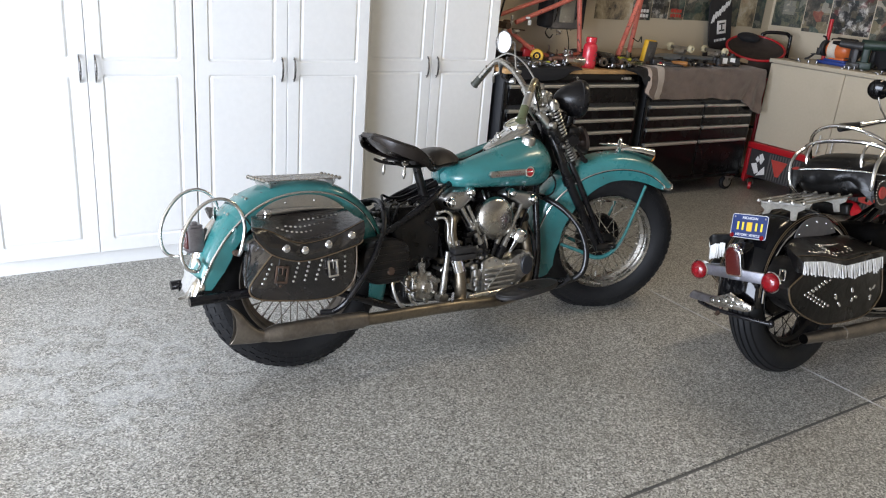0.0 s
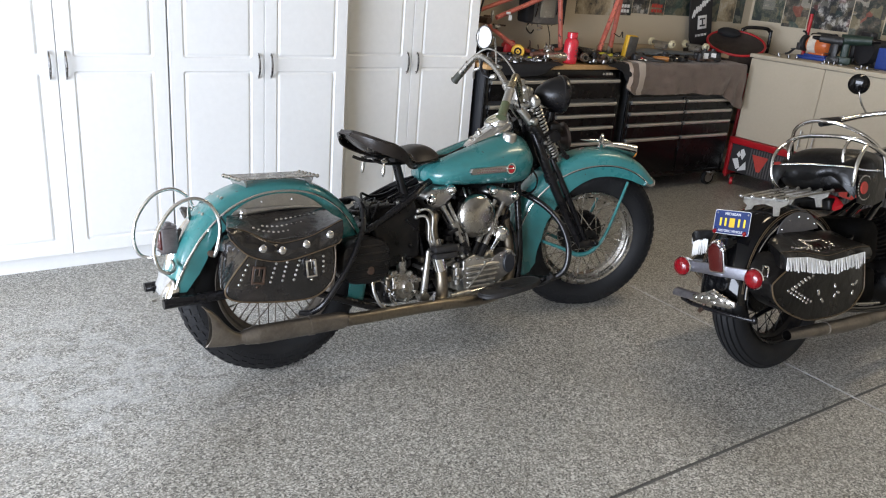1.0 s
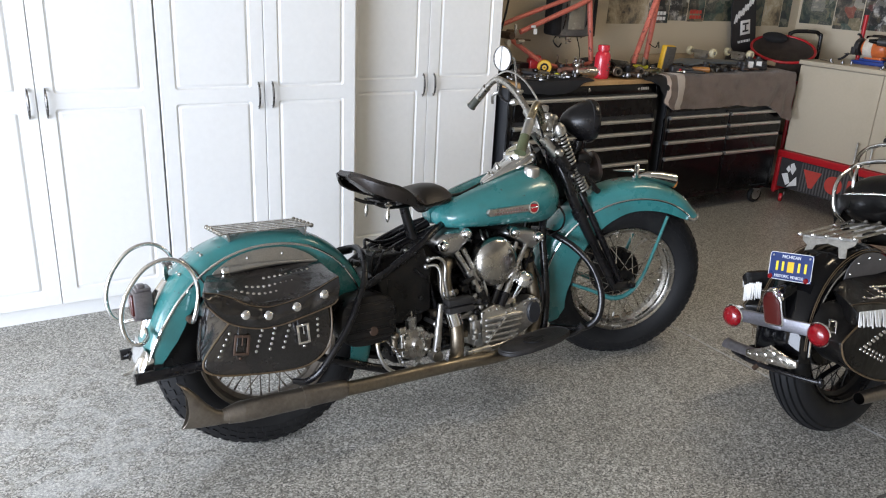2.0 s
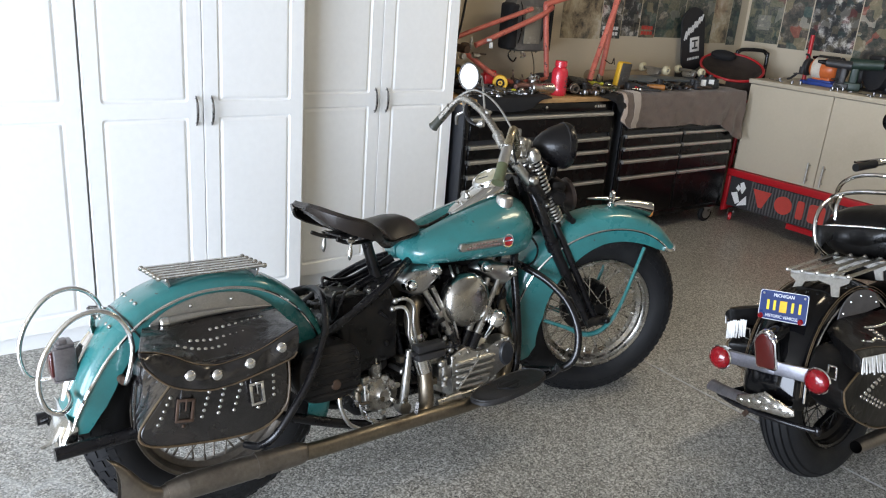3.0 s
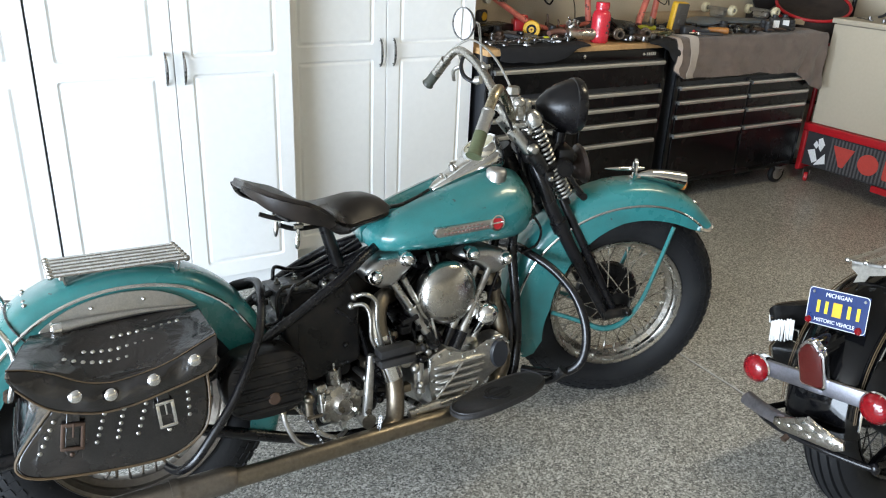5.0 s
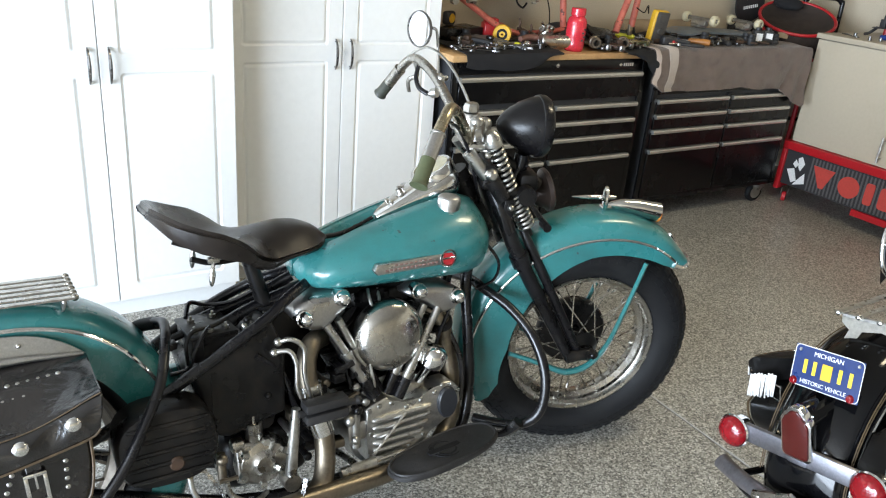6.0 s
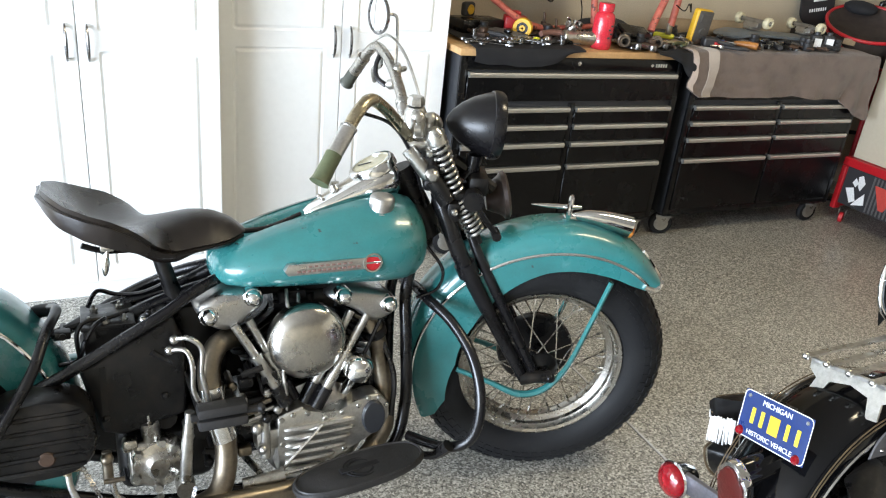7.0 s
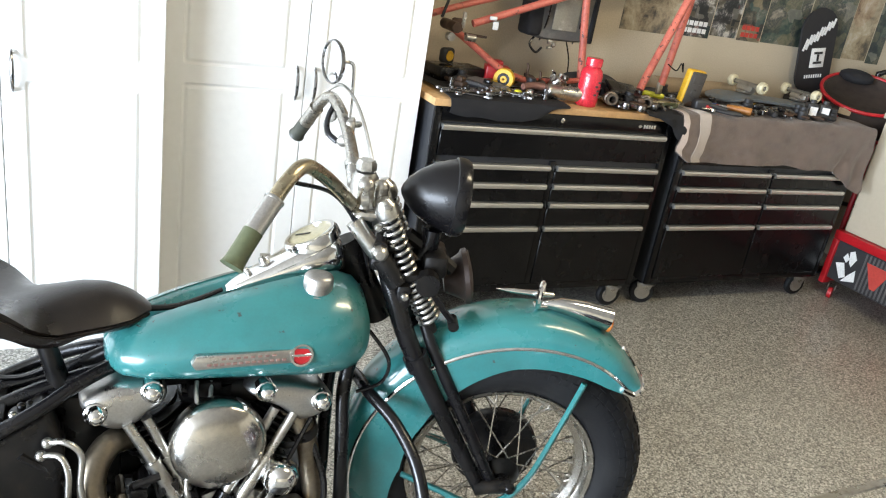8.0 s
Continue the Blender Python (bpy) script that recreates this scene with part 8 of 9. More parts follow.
def screwdriver(x, y, turn, handle, word, z=TOPZ):
    d = thing("screwdriver", rod((0.0, 0, 0.014), (0.11, 0, 0.012), 0.003, 8), CHROME, pose(x, y, z, 0, 0, turn), word + "-handled screwdriver lying on the tool chest", "screwdriver", "screwdrivers")
    part("handle", tube([(-0.09, 0, 0.014), (-0.08, 0, 0.014), (-0.04, 0, 0.014), (-0.01, 0, 0.014), (0.004, 0, 0.014)], [0.009, 0.0135, 0.0125, 0.0135, 0.008], 8, 3), handle, d)
    return d


def pliers(x, y, turn, handle, word, z=TOPZ):
    d = thing("pliers", join(rod((0, 0, 0.008), (0.05, 0.004, 0.008), 0.007, 8, 0.004), rod((0, 0, 0.008), (0.05, -0.004, 0.008), 0.007, 8, 0.004), lathe([(0, 0.015), (0.011, 0.013), (0.011, 0.001)], Matrix(), 12)), STEEL, pose(x, y, z, 0, 0, turn), word + "-handled pliers lying on the tool chest", "pliers", "pliers")
    for s in (-1, 1):
        part("handle", tube([(0, 0, 0.008), (-0.04, s * 0.012, 0.008), (-0.08, s * 0.022, 0.008), (-0.12, s * 0.018, 0.008)], [0.005, 0.007, 0.0075, 0.006], 8, 4), handle, d)
    return d


def socket(x, y, r, h, z=TOPZ):
    return thing("socket", lathe([(r * 0.7, h), (r, h * 0.97), (r, 0), (0, 0), (r * 0.7, h * 0.4), (r * 0.7, h)], Matrix(), 14), TOOL_STEEL, pose(x, y, z), "chrome socket standing among the tools", "socket", "sockets")


# black cloth over the first chest, with tools
rows = []
for j in range(21):
    u = j / 20
    x = 2.668 + 0.5 * u
    hang = float(np.interp(u, (0, 0.15, 0.35, 0.6, 0.74, 0.86, 1), (0.05, 0.062, 0.066, 0.07, 0.05, 0.014, 0.004))) + 0.003 * math.sin(19 * u)
    row = []
    for i in range(15):
        v = i / 14
        if v < 0.7:
            row.append((x + 0.01 * math.sin(4 * v), 3.97 - (3.97 - 3.503) * v / 0.7, TOPZ + 0.006 + 0.004 * abs(math.sin(7 * u + 5 * v))))
        else:
            q = (v - 0.7) / 0.3
            row.append((x, 3.503 - 0.012 * math.sin(q * 2.6) - 0.005, TOPZ + 0.006 - hang * q))
    rows.append(row)
thing("shop_cloth", sheet(rows, 0.003), CLOTH, Matrix(), "black shop cloth hanging over the tool chest front", "cloth")
rows = [[(3.45 + 0.36 * u + 0.02 * math.sin(6 * v), 3.99 - 0.46 * v, TOPZ + 0.006 + 0.004 * abs(math.sin(5 * u + 7 * v))) for v in (i / 12 for i in range(13))] for u in (j / 12 for j in range(13))]
thing("shop_cloth", sheet(rows, 0.003), CLOTH, Matrix(), "black shop cloth lying flat on the tool chest", "cloth")

rows = []
for j in range(17):
    u = j / 16
    x = 3.545 + 0.205 * u
    hang = float(np.interp(u, (0, 0.3, 0.6, 0.8, 1), (0.01, 0.022, 0.05, 0.1, 0.13)))
    row = []
    for i in range(13):
        v = i / 12
        if v < 0.4:
            row.append((x, 3.62 - 0.118 * v / 0.4, TOPZ + 0.011 + 0.005 * math.sin(9 * u + 7 * v)))
        else:
            q = (v - 0.4) / 0.6
            row.append((x + 0.02 * q * u, 3.502 - 0.016 * math.sin(q * 2.4) - 0.006 - 0.006 * math.sin(15 * u) * q, TOPZ + 0.008 - hang * q))
    rows.append(row)
thing("shop_cloth", sheet(rows[::-1], 0.003), CLOTH, Matrix(), "crumpled black cloth hanging over the chest corner", "cloth")

CZ = TOPZ + 0.013
for k in range(22):
    wrench(2.74 + 0.26 * random.random(), 3.545 + 0.13 * random.random(), random.uniform(-50, 40), random.uniform(0.11, 0.19), CZ + 0.004 * (k % 4))
for k in range(8):
    wrench(3.0 + 0.14 * random.random(), 3.56 + 0.2 * random.random(), random.uniform(-60, 60), random.uniform(0.1, 0.15), CZ + 0.003 * (k % 3))
for x, y, r, h in ((2.76, 3.7, 0.012, 0.03), (3.0, 3.56, 0.011, 0.022), (3.05, 3.6, 0.014, 0.026), (3.1, 3.57, 0.01, 0.02), (2.9, 3.56, 0.009, 0.02), (3.13, 3.62, 0.012, 0.03)):
    socket(x, y, r, h, CZ)
thing("ball_joint", ball(0.016, (0, 0, 0.016), 14), CHROME, pose(3.035, 3.585, CZ), "polished steel ball joint among the tools", "ball joint")
thing("grease_cap", ball(0.014, (0, 0, 0.012), 12, (1.3, 1, 0.8)), LIME, pose(2.995, 3.6, CZ), "small dull lime plastic cap", "cap")
tm = thing("tape_measure", box(0.065, 0.035, 0.06, (0, 0, 0.03), 0.014, 3), DARK_PLASTIC, pose(2.8, 3.86, CZ + 0.055, 0, 0, 20), "yellow and black tape measure on the tool chest", "tape measure")
part("side_disc", lathe([(0, 0.004), (0.018, 0.004), (0.021, 0.0)], pose(0, -0.0165, 0.03, 90), 18), YELLOW, tm)
thing("flat_case", box(0.22, 0.13, 0.055, (0, 0, 0.0275), 0.009, 3), SATIN, pose(2.84, 3.85, CZ - 0.002, 0, 0, 8), "flat black plastic case at the back of the chest", "case")
pouch = [[(0.11 * u * (1 - 0.12 * v * v), 0.075 * v, 0.02 + 0.011 * math.cos(1.5 * u) * math.cos(1.4 * v) + 0.003 * math.sin(9 * u + 5 * v)) for v in (-1, -0.6, -0.2, 0.2, 0.6, 1)] for u in (-1, -0.7, -0.4, -0.1, 0.2, 0.5, 0.8, 1)]
thing("pouch", sheet(pouch, 0.018), POUCH_GREY, pose(2.9, 3.735, CZ - 0.002, 0, 0, -12), "flat slate grey nylon pouch among the tools", "pouch")
roll = thing("tape_roll", lathe([(0.024, -0.018), (0.038, -0.018), (0.041, -0.013), (0.041, 0.013), (0.038, 0.018), (0.024, 0.018), (0.024, -0.018)], pose(0, 0, 0.04, 90), 28), YELLOW, pose(2.985, 3.705, CZ, 0, 0, -38), "yellow-cored tape roll standing on edge", "tape roll")
part("winding", lathe([(0.013, -0.0165), (0.024, -0.0165), (0.024, 0.0165), (0.013, 0.0165), (0.013, -0.0165)], pose(0, 0, 0.04, 90), 24), SATIN, roll)
part("core", lathe([(0.005, -0.02), (0.013, -0.02), (0.013, 0.02), (0.005, 0.02), (0.005, -0.02)], pose(0, 0, 0.04, 90), 20), YELLOW, roll)
thing("red_box", join(box(0.1, 0.075, 0.075, (0, 0, 0.0375), 0.008, 3), box(0.06, 0.06, 0.022, (-0.012, 0, 0.084), 0.006, 2)), RED, pose(3.0, 3.8, CZ, 0, 0, -20), "small red box behind the tools", "box")
# old engine parts: a rocker bracket with two studs, a lever and castings
bracket = thing("rocker_bracket", join(prism([(-0.07, 0.0), (0.075, 0.0), (0.07, 0.026), (0.03, 0.036), (0.012, 0.058), (-0.02, 0.06), (-0.036, 0.03), (-0.07, 0.024)], -0.028, 0.028, 0.007), lathe([(0.01, -0.034), (0.02, -0.034), (0.02, 0.034), (0.01, 0.034), (0.01, -0.034)], pose(0.045, 0, 0.028, 90), 18)), BROWN_RUST, pose(3.13, 3.745, CZ - 0.003, 0, 0, -25), "rusty brown bracket with two upright studs", "engine part", "old engine parts")
for x, tall in ((-0.02, 0.105), (0.035, 0.082)):
    part("stud", tube([(x, 0, 0.03), (x + 0.002, 0, tall - 0.018), (x - 0.004, 0, tall)], [0.006, 0.005, 0.0035], 8, 3), BROWN_RUST, bracket)
    part("nut", lathe([(0.004, 0), (0.011, 0), (0.011, 0.01), (0.004, 0.01), (0.004, 0)], pose(x, 0, 0.055 if x < 0 else 0.033), 6), BROWN_RUST, bracket)
thing("lever_arm", join(tube([(-0.09, 0, 0.03), (-0.03, 0.01, 0.036), (0.04, 0, 0.028), (0.08, -0.012, 0.02)], [0.012, 0.013, 0.015, 0.011], 10, 4), lathe([(0.008, -0.02), (0.021, -0.02), (0.021, 0.02), (0.008, 0.02), (0.008, -0.02)], pose(0.08, -0.012, 0.022, 90), 18)), RED_OXIDE, pose(3.12, 3.635, CZ, 0, 0, 4), "brown oxide-coated lever arm lying on the cloth", "engine part", "old engine parts")
float_bowl = thing("carburettor", join(lathe([(0, 0), (0.026, 0), (0.031, 0.006), (0.031, 0.034), (0.024, 0.04), (0.012, 0.044), (0.012, 0.06), (0, 0.06)], Matrix(), 20), rod((-0.045, 0.006, 0.03), (0.05, -0.006, 0.036), 0.014, 12), box(0.03, 0.03, 0.018, (0.036, 0, 0.058), 0.004)), STEEL, pose(3.235, 3.725, CZ + 0.02, 10, 20, 30), "small worn carburettor among rusty castings", "engine part", "old engine parts")
part("throttle_lever", join(box(0.03, 0.004, 0.012, (-0.05, 0.006, 0.046), 0.0015, 1), ball(0.006, (-0.066, 0.006, 0.05), 8)), CHROME, float_bowl)
thing("casting", join(ball(0.036, (0, 0, 0.028), 12, (1.25, 0.9, 0.8)), rod((0.02, 0, 0.03), (0.062, 0.01, 0.05), 0.013, 10), rod((-0.02, 0, 0.03), (-0.05, -0.02, 0.012), 0.012, 10)), BROWN_RUST, pose(3.27, 3.75, CZ - 0.006, 0, 0, 40), "rusty brown casting on the chest", "engine part", "old engine parts")
cyl = thing("generator_body", join(lathe([(0, -0.074), (0.024, -0.074), (0.0285, -0.07), (0.0285, -0.05), (0.027, -0.048), (0.027, 0.05), (0.0285, 0.052), (0.0285, 0.068), (0.02, 0.074), (0, 0.074)], pose(0, 0, 0.029, 0, 90, 0), 26), rod((0.074, 0, 0.029), (0.088, 0, 0.029), 0.008, 10)), STEEL, pose(3.2, 3.6, CZ - 0.004, 0, 0, -10), "dull silver cylinder lying on its side", "engine part", "old engine parts")
part("terminal", join(rod((-0.02, 0, 0.055), (-0.02, 0, 0.068), 0.005, 8), rod((0.02, 0, 0.055), (0.02, 0, 0.064), 0.005, 8)), BROWN_RUST, cyl)
bo = thing("water_bottle", lathe([(0, 0), (0.038, 0), (0.043, 0.006), (0.044, 0.03), (0.042, 0.045), (0.044, 0.06), (0.044, 0.125), (0.038, 0.142), (0.029, 0.15), (0.029, 0.156)], Matrix(), 28), BOTTLE, pose(3.298, 3.58, TOPZ), "translucent red plastic water bottle", "bottle")
part("cap", lathe([(0, 0.186), (0.029, 0.186), (0.033, 0.182), (0.033, 0.155), (0.029, 0.152)], Matrix(), 24), BOTTLE, bo)
part("print_mark", join(*[box(0.012, 0.002, 0.008, (0.004 + 0.01 * (k % 2), -0.0435, 0.05 + 0.016 * k), 0.0005, 1) for k in range(4)]), SIGN_BLACK, bo)
# a slumped black bag at the back, a tilted case before it
slump = []
for i in range(13):
    u = i / 12
    h = 0.09 * math.sin(math.pi * (0.06 + 0.88 * u)) ** 0.45 * (1 - 0.16 * u) + 0.006 * math.sin(11 * u)
    slump.append([(0.32 * u - 0.16, 0.085 * math.cos(a) * (0.9 + 0.1 * math.sin(5 * u)), max(0.0, h * (0.42 + 0.58 * math.sin(a)) if math.sin(a) > -0.5 else 0.0)) for a in (2 * math.pi * k / 20 for k in range(20))])
thing("tool_bag", loft(slump), BAG_SLACK, pose(3.5, 3.84, TOPZ + 0.008, 0, 0, 2), "slumped dark grey canvas bag at the back", "bag")
thing("tool_case", join(box(0.15, 0.12, 0.024, (0, 0, 0.012), 0.006, 3), box(0.14, 0.11, 0.016, (0, 0, 0.034), 0.006, 3), box(0.05, 0.012, 0.012, (0, -0.064, 0.02), 0.004)), SATIN, pose(3.52, 3.66, TOPZ + 0.03, 18, 6, -6), "flat black case tilted on the black cloth", "case")
thing("block", box(0.12, 0.06, 0.036, (0, 0, 0.018), 0.006), DARK_PLASTIC, pose(3.53, 3.7, TOPZ + 0.01, 0, 0, -6), "black block under the tilted case", "block")
for x, y, r, h, turn in ((3.41, 3.58, 0.027, 0.05, 24), (3.585, 3.575, 0.026, 0.05, 30)):
    thing("bushing", lathe([(r * 0.52, 0), (r * 0.94, 0), (r, 0.004), (r, h * 0.5), (r * 0.8, h * 0.56), (r * 0.8, h), (r * 0.52, h), (r * 0.52, 0)], Matrix(), 22), BUSH_METAL, pose(x, y, TOPZ + 0.012 + r, 90, 0, -turn), "dull brown steel bushing facing out on the black cloth", "bushing", "bushings")
thing("brass_rod", tube([(0, 0, 0.014), (0.05, 0.004, 0.015), (0.12, 0.004, 0.014)], [0.012, 0.013, 0.01], 12, 3), BAR_BRASS, pose(3.635, 3.6, TOPZ + 0.012, 0, 0, 6), "tarnished brass fitting lying beside the bushing", "fitting")
for k in range(7):
    socket(3.44 + 0.1 * random.random(), 3.535 + 0.05 * random.random(), random.uniform(0.005, 0.009), random.uniform(0.01, 0.018), TOPZ + 0.014)
wrench(3.47, 3.55, 25, 0.09, TOPZ + 0.014)

# towel draped over the second chest: rumpled on top, folds running down the hanging part
def rumple(u, v):
    return 0.5 * math.sin(23 * u + 7 * math.sin(5 * v)) + 0.35 * math.sin(41 * u - 13 * v + 2) + 0.3 * math.sin(17 * v + 9 * u) + 0.2 * math.sin(67 * u + 31 * v)


rows = []
for j in range(81):
    u = j / 80
    x = 3.735 + 1.215 * u
    hang = float(np.interp(u, (0, 0.06, 0.12, 0.5, 0.84, 0.92, 0.97, 1.0), (0.15, 0.19, 0.2, 0.195, 0.215, 0.29, 0.32, 0.3))) + 0.0025 * math.sin(31 * u)
    row = []
    for i in range(33):
        v = i / 32
        lump = rumple(u, v)
        if v < 0.45:
            row.append((x, 3.92 - (3.92 - 3.515) * v / 0.45, TOPZ + 0.014 + 0.006 * lump))
        elif v < 0.55:
            q = (v - 0.45) / 0.1 * math.pi / 2
            row.append((x, 3.515 - 0.024 * math.sin(q) - 0.003 * lump, TOPZ + 0.014 - 0.024 * (1 - math.cos(q)) + 0.005 * lump * math.cos(q)))
        else:
            q = (v - 0.55) / 0.45
            fold = 0.7 * rumple(u * 0.8, 0.6 * q) + math.sin(19 * u + 1.4 * q) + 0.6 * math.sin(43 * u - 1.1 * q) + (1.2 * math.sin(70 * u + 2 * q) if u > 0.84 else 0)
            row.append((x + 0.016 * math.sin(5 * q + 8 * u) * q, 3.487 - 0.009 * q * (1.3 + fold) - 0.004 * lump, TOPZ - 0.01 - (hang - 0.02) * q))
    rows.append(row)
tw = thing("towel", sheet(rows[::-1], 0.006), TOWEL, Matrix(), "rumpled taupe terry towel draped over the tool chest edge", "towel")


def towel_strip(js):
    return sheet([[Vector(rows[j][i]) + Vector((0, -0.0035, 0.0018)) for i in range(33)] for j in js[::-1]], 0.002)


part("woven_band", towel_strip((6, 7, 8, 9, 10)), TOWEL_BAND, tw, "pale woven band")
part("hem", towel_strip((0, 1, 2)), TOWEL_HEM, tw, "pale towel hem")

TZ = TOPZ + 0.022
meter = thing("multimeter", box(0.085, 0.042, 0.16, (0, 0, 0.08), 0.012, 3), YELLOW, pose(3.875, 3.66, TZ - 0.006, 6, 3, -8), "yellow and grey multimeter leaning upright", "multimeter")
part("front_face", join(box(0.074, 0.02, 0.15, (0.004, -0.016, 0.08), 0.007, 2), box(0.05, 0.004, 0.04, (0.004, -0.0265, 0.122), 0.002, 1), lathe([(0, 0.006), (0.014, 0.006), (0.017, 0.0)], pose(0.004, -0.026, 0.065, 90), 16)), METER_FACE, meter, "dark grey meter face with a dial")
part("holster_foot", box(0.07, 0.05, 0.02, (0, 0.0, 0.01), 0.006), DARK_PLASTIC, meter)
thing("vise_grip", join(box(0.075, 0.05, 0.045, (0, 0, 0.0225), 0.012, 3), rod((0.02, -0.01, 0.03), (0.1, -0.03, 0.02), 0.009, 10), rod((0.02, 0.012, 0.024), (0.09, 0.03, 0.014), 0.008, 10)), DARK_PLASTIC, pose(3.9, 3.585, TZ - 0.004, 0, 0, -20), "dark gripping tool in front of the meter", "tool")
for (x, y, t, mt, w) in ((3.99, 3.575, 8, RED, "red"), (4.0, 3.6, -4, BLUE, "blue"), (4.32, 3.68, 8, YELLOW, "yellow"), (3.8, 3.72, -40, LIME, "lime"), (4.3, 3.58, 60, DARK_PLASTIC, "black"), (4.22, 3.62, -35, DARK_PLASTIC, "black")):
    screwdriver(x, y, t, mt, w, TZ)
wd = thing("file", rod((0.0, 0, 0.017), (0.12, 0, 0.014), 0.004, 6), TOOL_STEEL, pose(4.07, 3.6, TZ - 0.002, 0, 0, 128), "file with a turned orange wood handle", "file")
part("handle", tube([(-0.1, 0, 0.017), (-0.096, 0, 0.017), (-0.06, 0, 0.017), (-0.02, 0, 0.017), (0.006, 0, 0.017)], [0.011, 0.0165, 0.0165, 0.0135, 0.01], 14, 3), HANDLE_WOOD, wd)
for (x, y, t, mt, w) in ((4.42, 3.63, 195, LIME, "lime"), (4.36, 3.72, 25, YELLOW, "yellow"), (3.93, 3.54, 150, DARK_PLASTIC, "black"), (4.26, 3.66, 170, DARK_PLASTIC, "black"), (3.78, 3.6, 30, OLIVE, "olive")):
    pliers(x, y, t, mt, w, TZ)
for k in range(12):
    wrench(4.15 + 0.5 * random.random(), 3.56 + 0.12 * random.random(), random.uniform(-70, 70), random.uniform(0.08, 0.13), TZ + 0.002 * (k % 3))
for k in range(12):
    socket(4.18 + 0.4 * random.random(), 3.55 + 0.1 * random.random(), random.uniform(0.005, 0.01), random.uniform(0.01, 0.02), TZ)
for x, y, t in ((4.56, 3.58, -30), (4.64, 3.575, -38)):
    b = thing("spray_bottle", join(box(0.052, 0.046, 0.07, (0, 0, 0.035), 0.008), rod((0, 0, 0.066), (0, 0, 0.084), 0.014, 12)), DARK_PLASTIC, pose(x, y, TZ, 0, 0, t), "small black bottle with a white label", "bottle", "small bottles")
    part("bottle_label", box(0.034, 0.002, 0.04, (0.004, -0.0238, 0.036), 0.0004, 1), SIGN_WHITE, b)
thing("cardboard_tube", rod((0, 0, 0.042), (0.62, 0, 0.042), 0.042, 24), CARDBOARD, pose(3.93, 3.965, TOPZ + 0.004, 0, 0, 1), "tan cardboard tube lying at the wall", "tube")
# a heap of small dark things along both chests
for k in range(60):
    u = random.random()
    x = 2.78 + 1.95 * u
    y = 3.66 + 0.2 * random.random()
    if 3.3 < x < 3.68 or 4.1 < x:
        y = 3.545 + 0.09 * random.random()
    z = (TZ if x > 3.74 else CZ) - 0.002
    turn = random.uniform(-80, 80)
    kind_ = k % 5
    if kind_ == 0:
        thing("ratchet", join(rod((-0.08, 0, 0.012), (0.06, 0, 0.012), 0.007, 8, 0.009), lathe([(0, 0.026), (0.015, 0.024), (0.018, 0.012), (0.015, 0)], pose(0.07, 0, 0), 14)), TOOL_STEEL, pose(x, y, z, 0, 0, turn), "oily steel ratchet lying among tools", "ratchet", "ratchets")
    elif kind_ == 1:
        thing("clamp", join(tube([(-0.03, 0, 0.012), (-0.03, 0.05, 0.016), (0.03, 0.05, 0.016), (0.03, 0, 0.012)], 0.008, 8, 4), rod((0.0, 0, 0.014), (0.07, 0, 0.014), 0.006, 8)), BROWN_RUST, pose(x, y, z, 0, 0, turn), "rusty steel clamp lying among tools", "clamp", "clamps")
    elif kind_ == 4:
        thing("parts_tray", join(box(0.07, 0.045, 0.022, (0, 0, 0.011), 0.004), box(0.03, 0.03, 0.02, (0.01, 0, 0.03), 0.006)), (DARK_PLASTIC, SATIN, BROWN_RUST)[k % 3], pose(x, y, z, 0, 0, turn), "small dark parts tray among the tools", "tray", "parts trays")
    elif kind_ == 2:
        thing("plastic_jar", lathe([(0, 0), (0.02, 0), (0.022, 0.004), (0.022, 0.035), (0.017, 0.04), (0.018, 0.055), (0, 0.056)], Matrix(), 14), DARK_PLASTIC, pose(x, y, z), "small black plastic jar among the tools", "jar", "small jars")
    else:
        thing("punch", tube([(-0.07, 0, 0.016), (-0.03, 0.006, 0.018), (0.02, 0, 0.017), (0.07, -0.004, 0.012)], [0.01, 0.015, 0.013, 0.006], 8, 4), (DARK_PLASTIC, SATIN, RED, DARK_PLASTIC, BLUE)[k % 5], pose(x, y, z, 0, 0, turn), "short punch with a thick grip lying among tools", "punch", "punches")

# skateboard, wheels up, and a deck against the wall
deck = []
for i in range(33):
    u = -1 + 2 * i / 32
    w = 0.1 * math.sqrt(max(0.0, 1 - max(0, (abs(u) - 0.74) / 0.26) ** 2)) if abs(u) > 0.74 else 0.1
    # concave deck, the kicked ends pointing down as it lies upside down
    deck.append([(0.39 * u, max(w, 0.014) * v, -0.03 * (max(0, abs(u) - 0.62) / 0.38) ** 1.3 - 0.007 * v * v) for v in (-1, -0.66, -0.33, 0, 0.33, 0.66, 1)])
sb = thing("skateboard", sheet(deck, 0.011), DECK_WOOD, pose(4.54, 3.805, 0.961, 0, 2.2, 0), "scuffed blue-grey skateboard lying upside down with cream wheels", "skateboard")
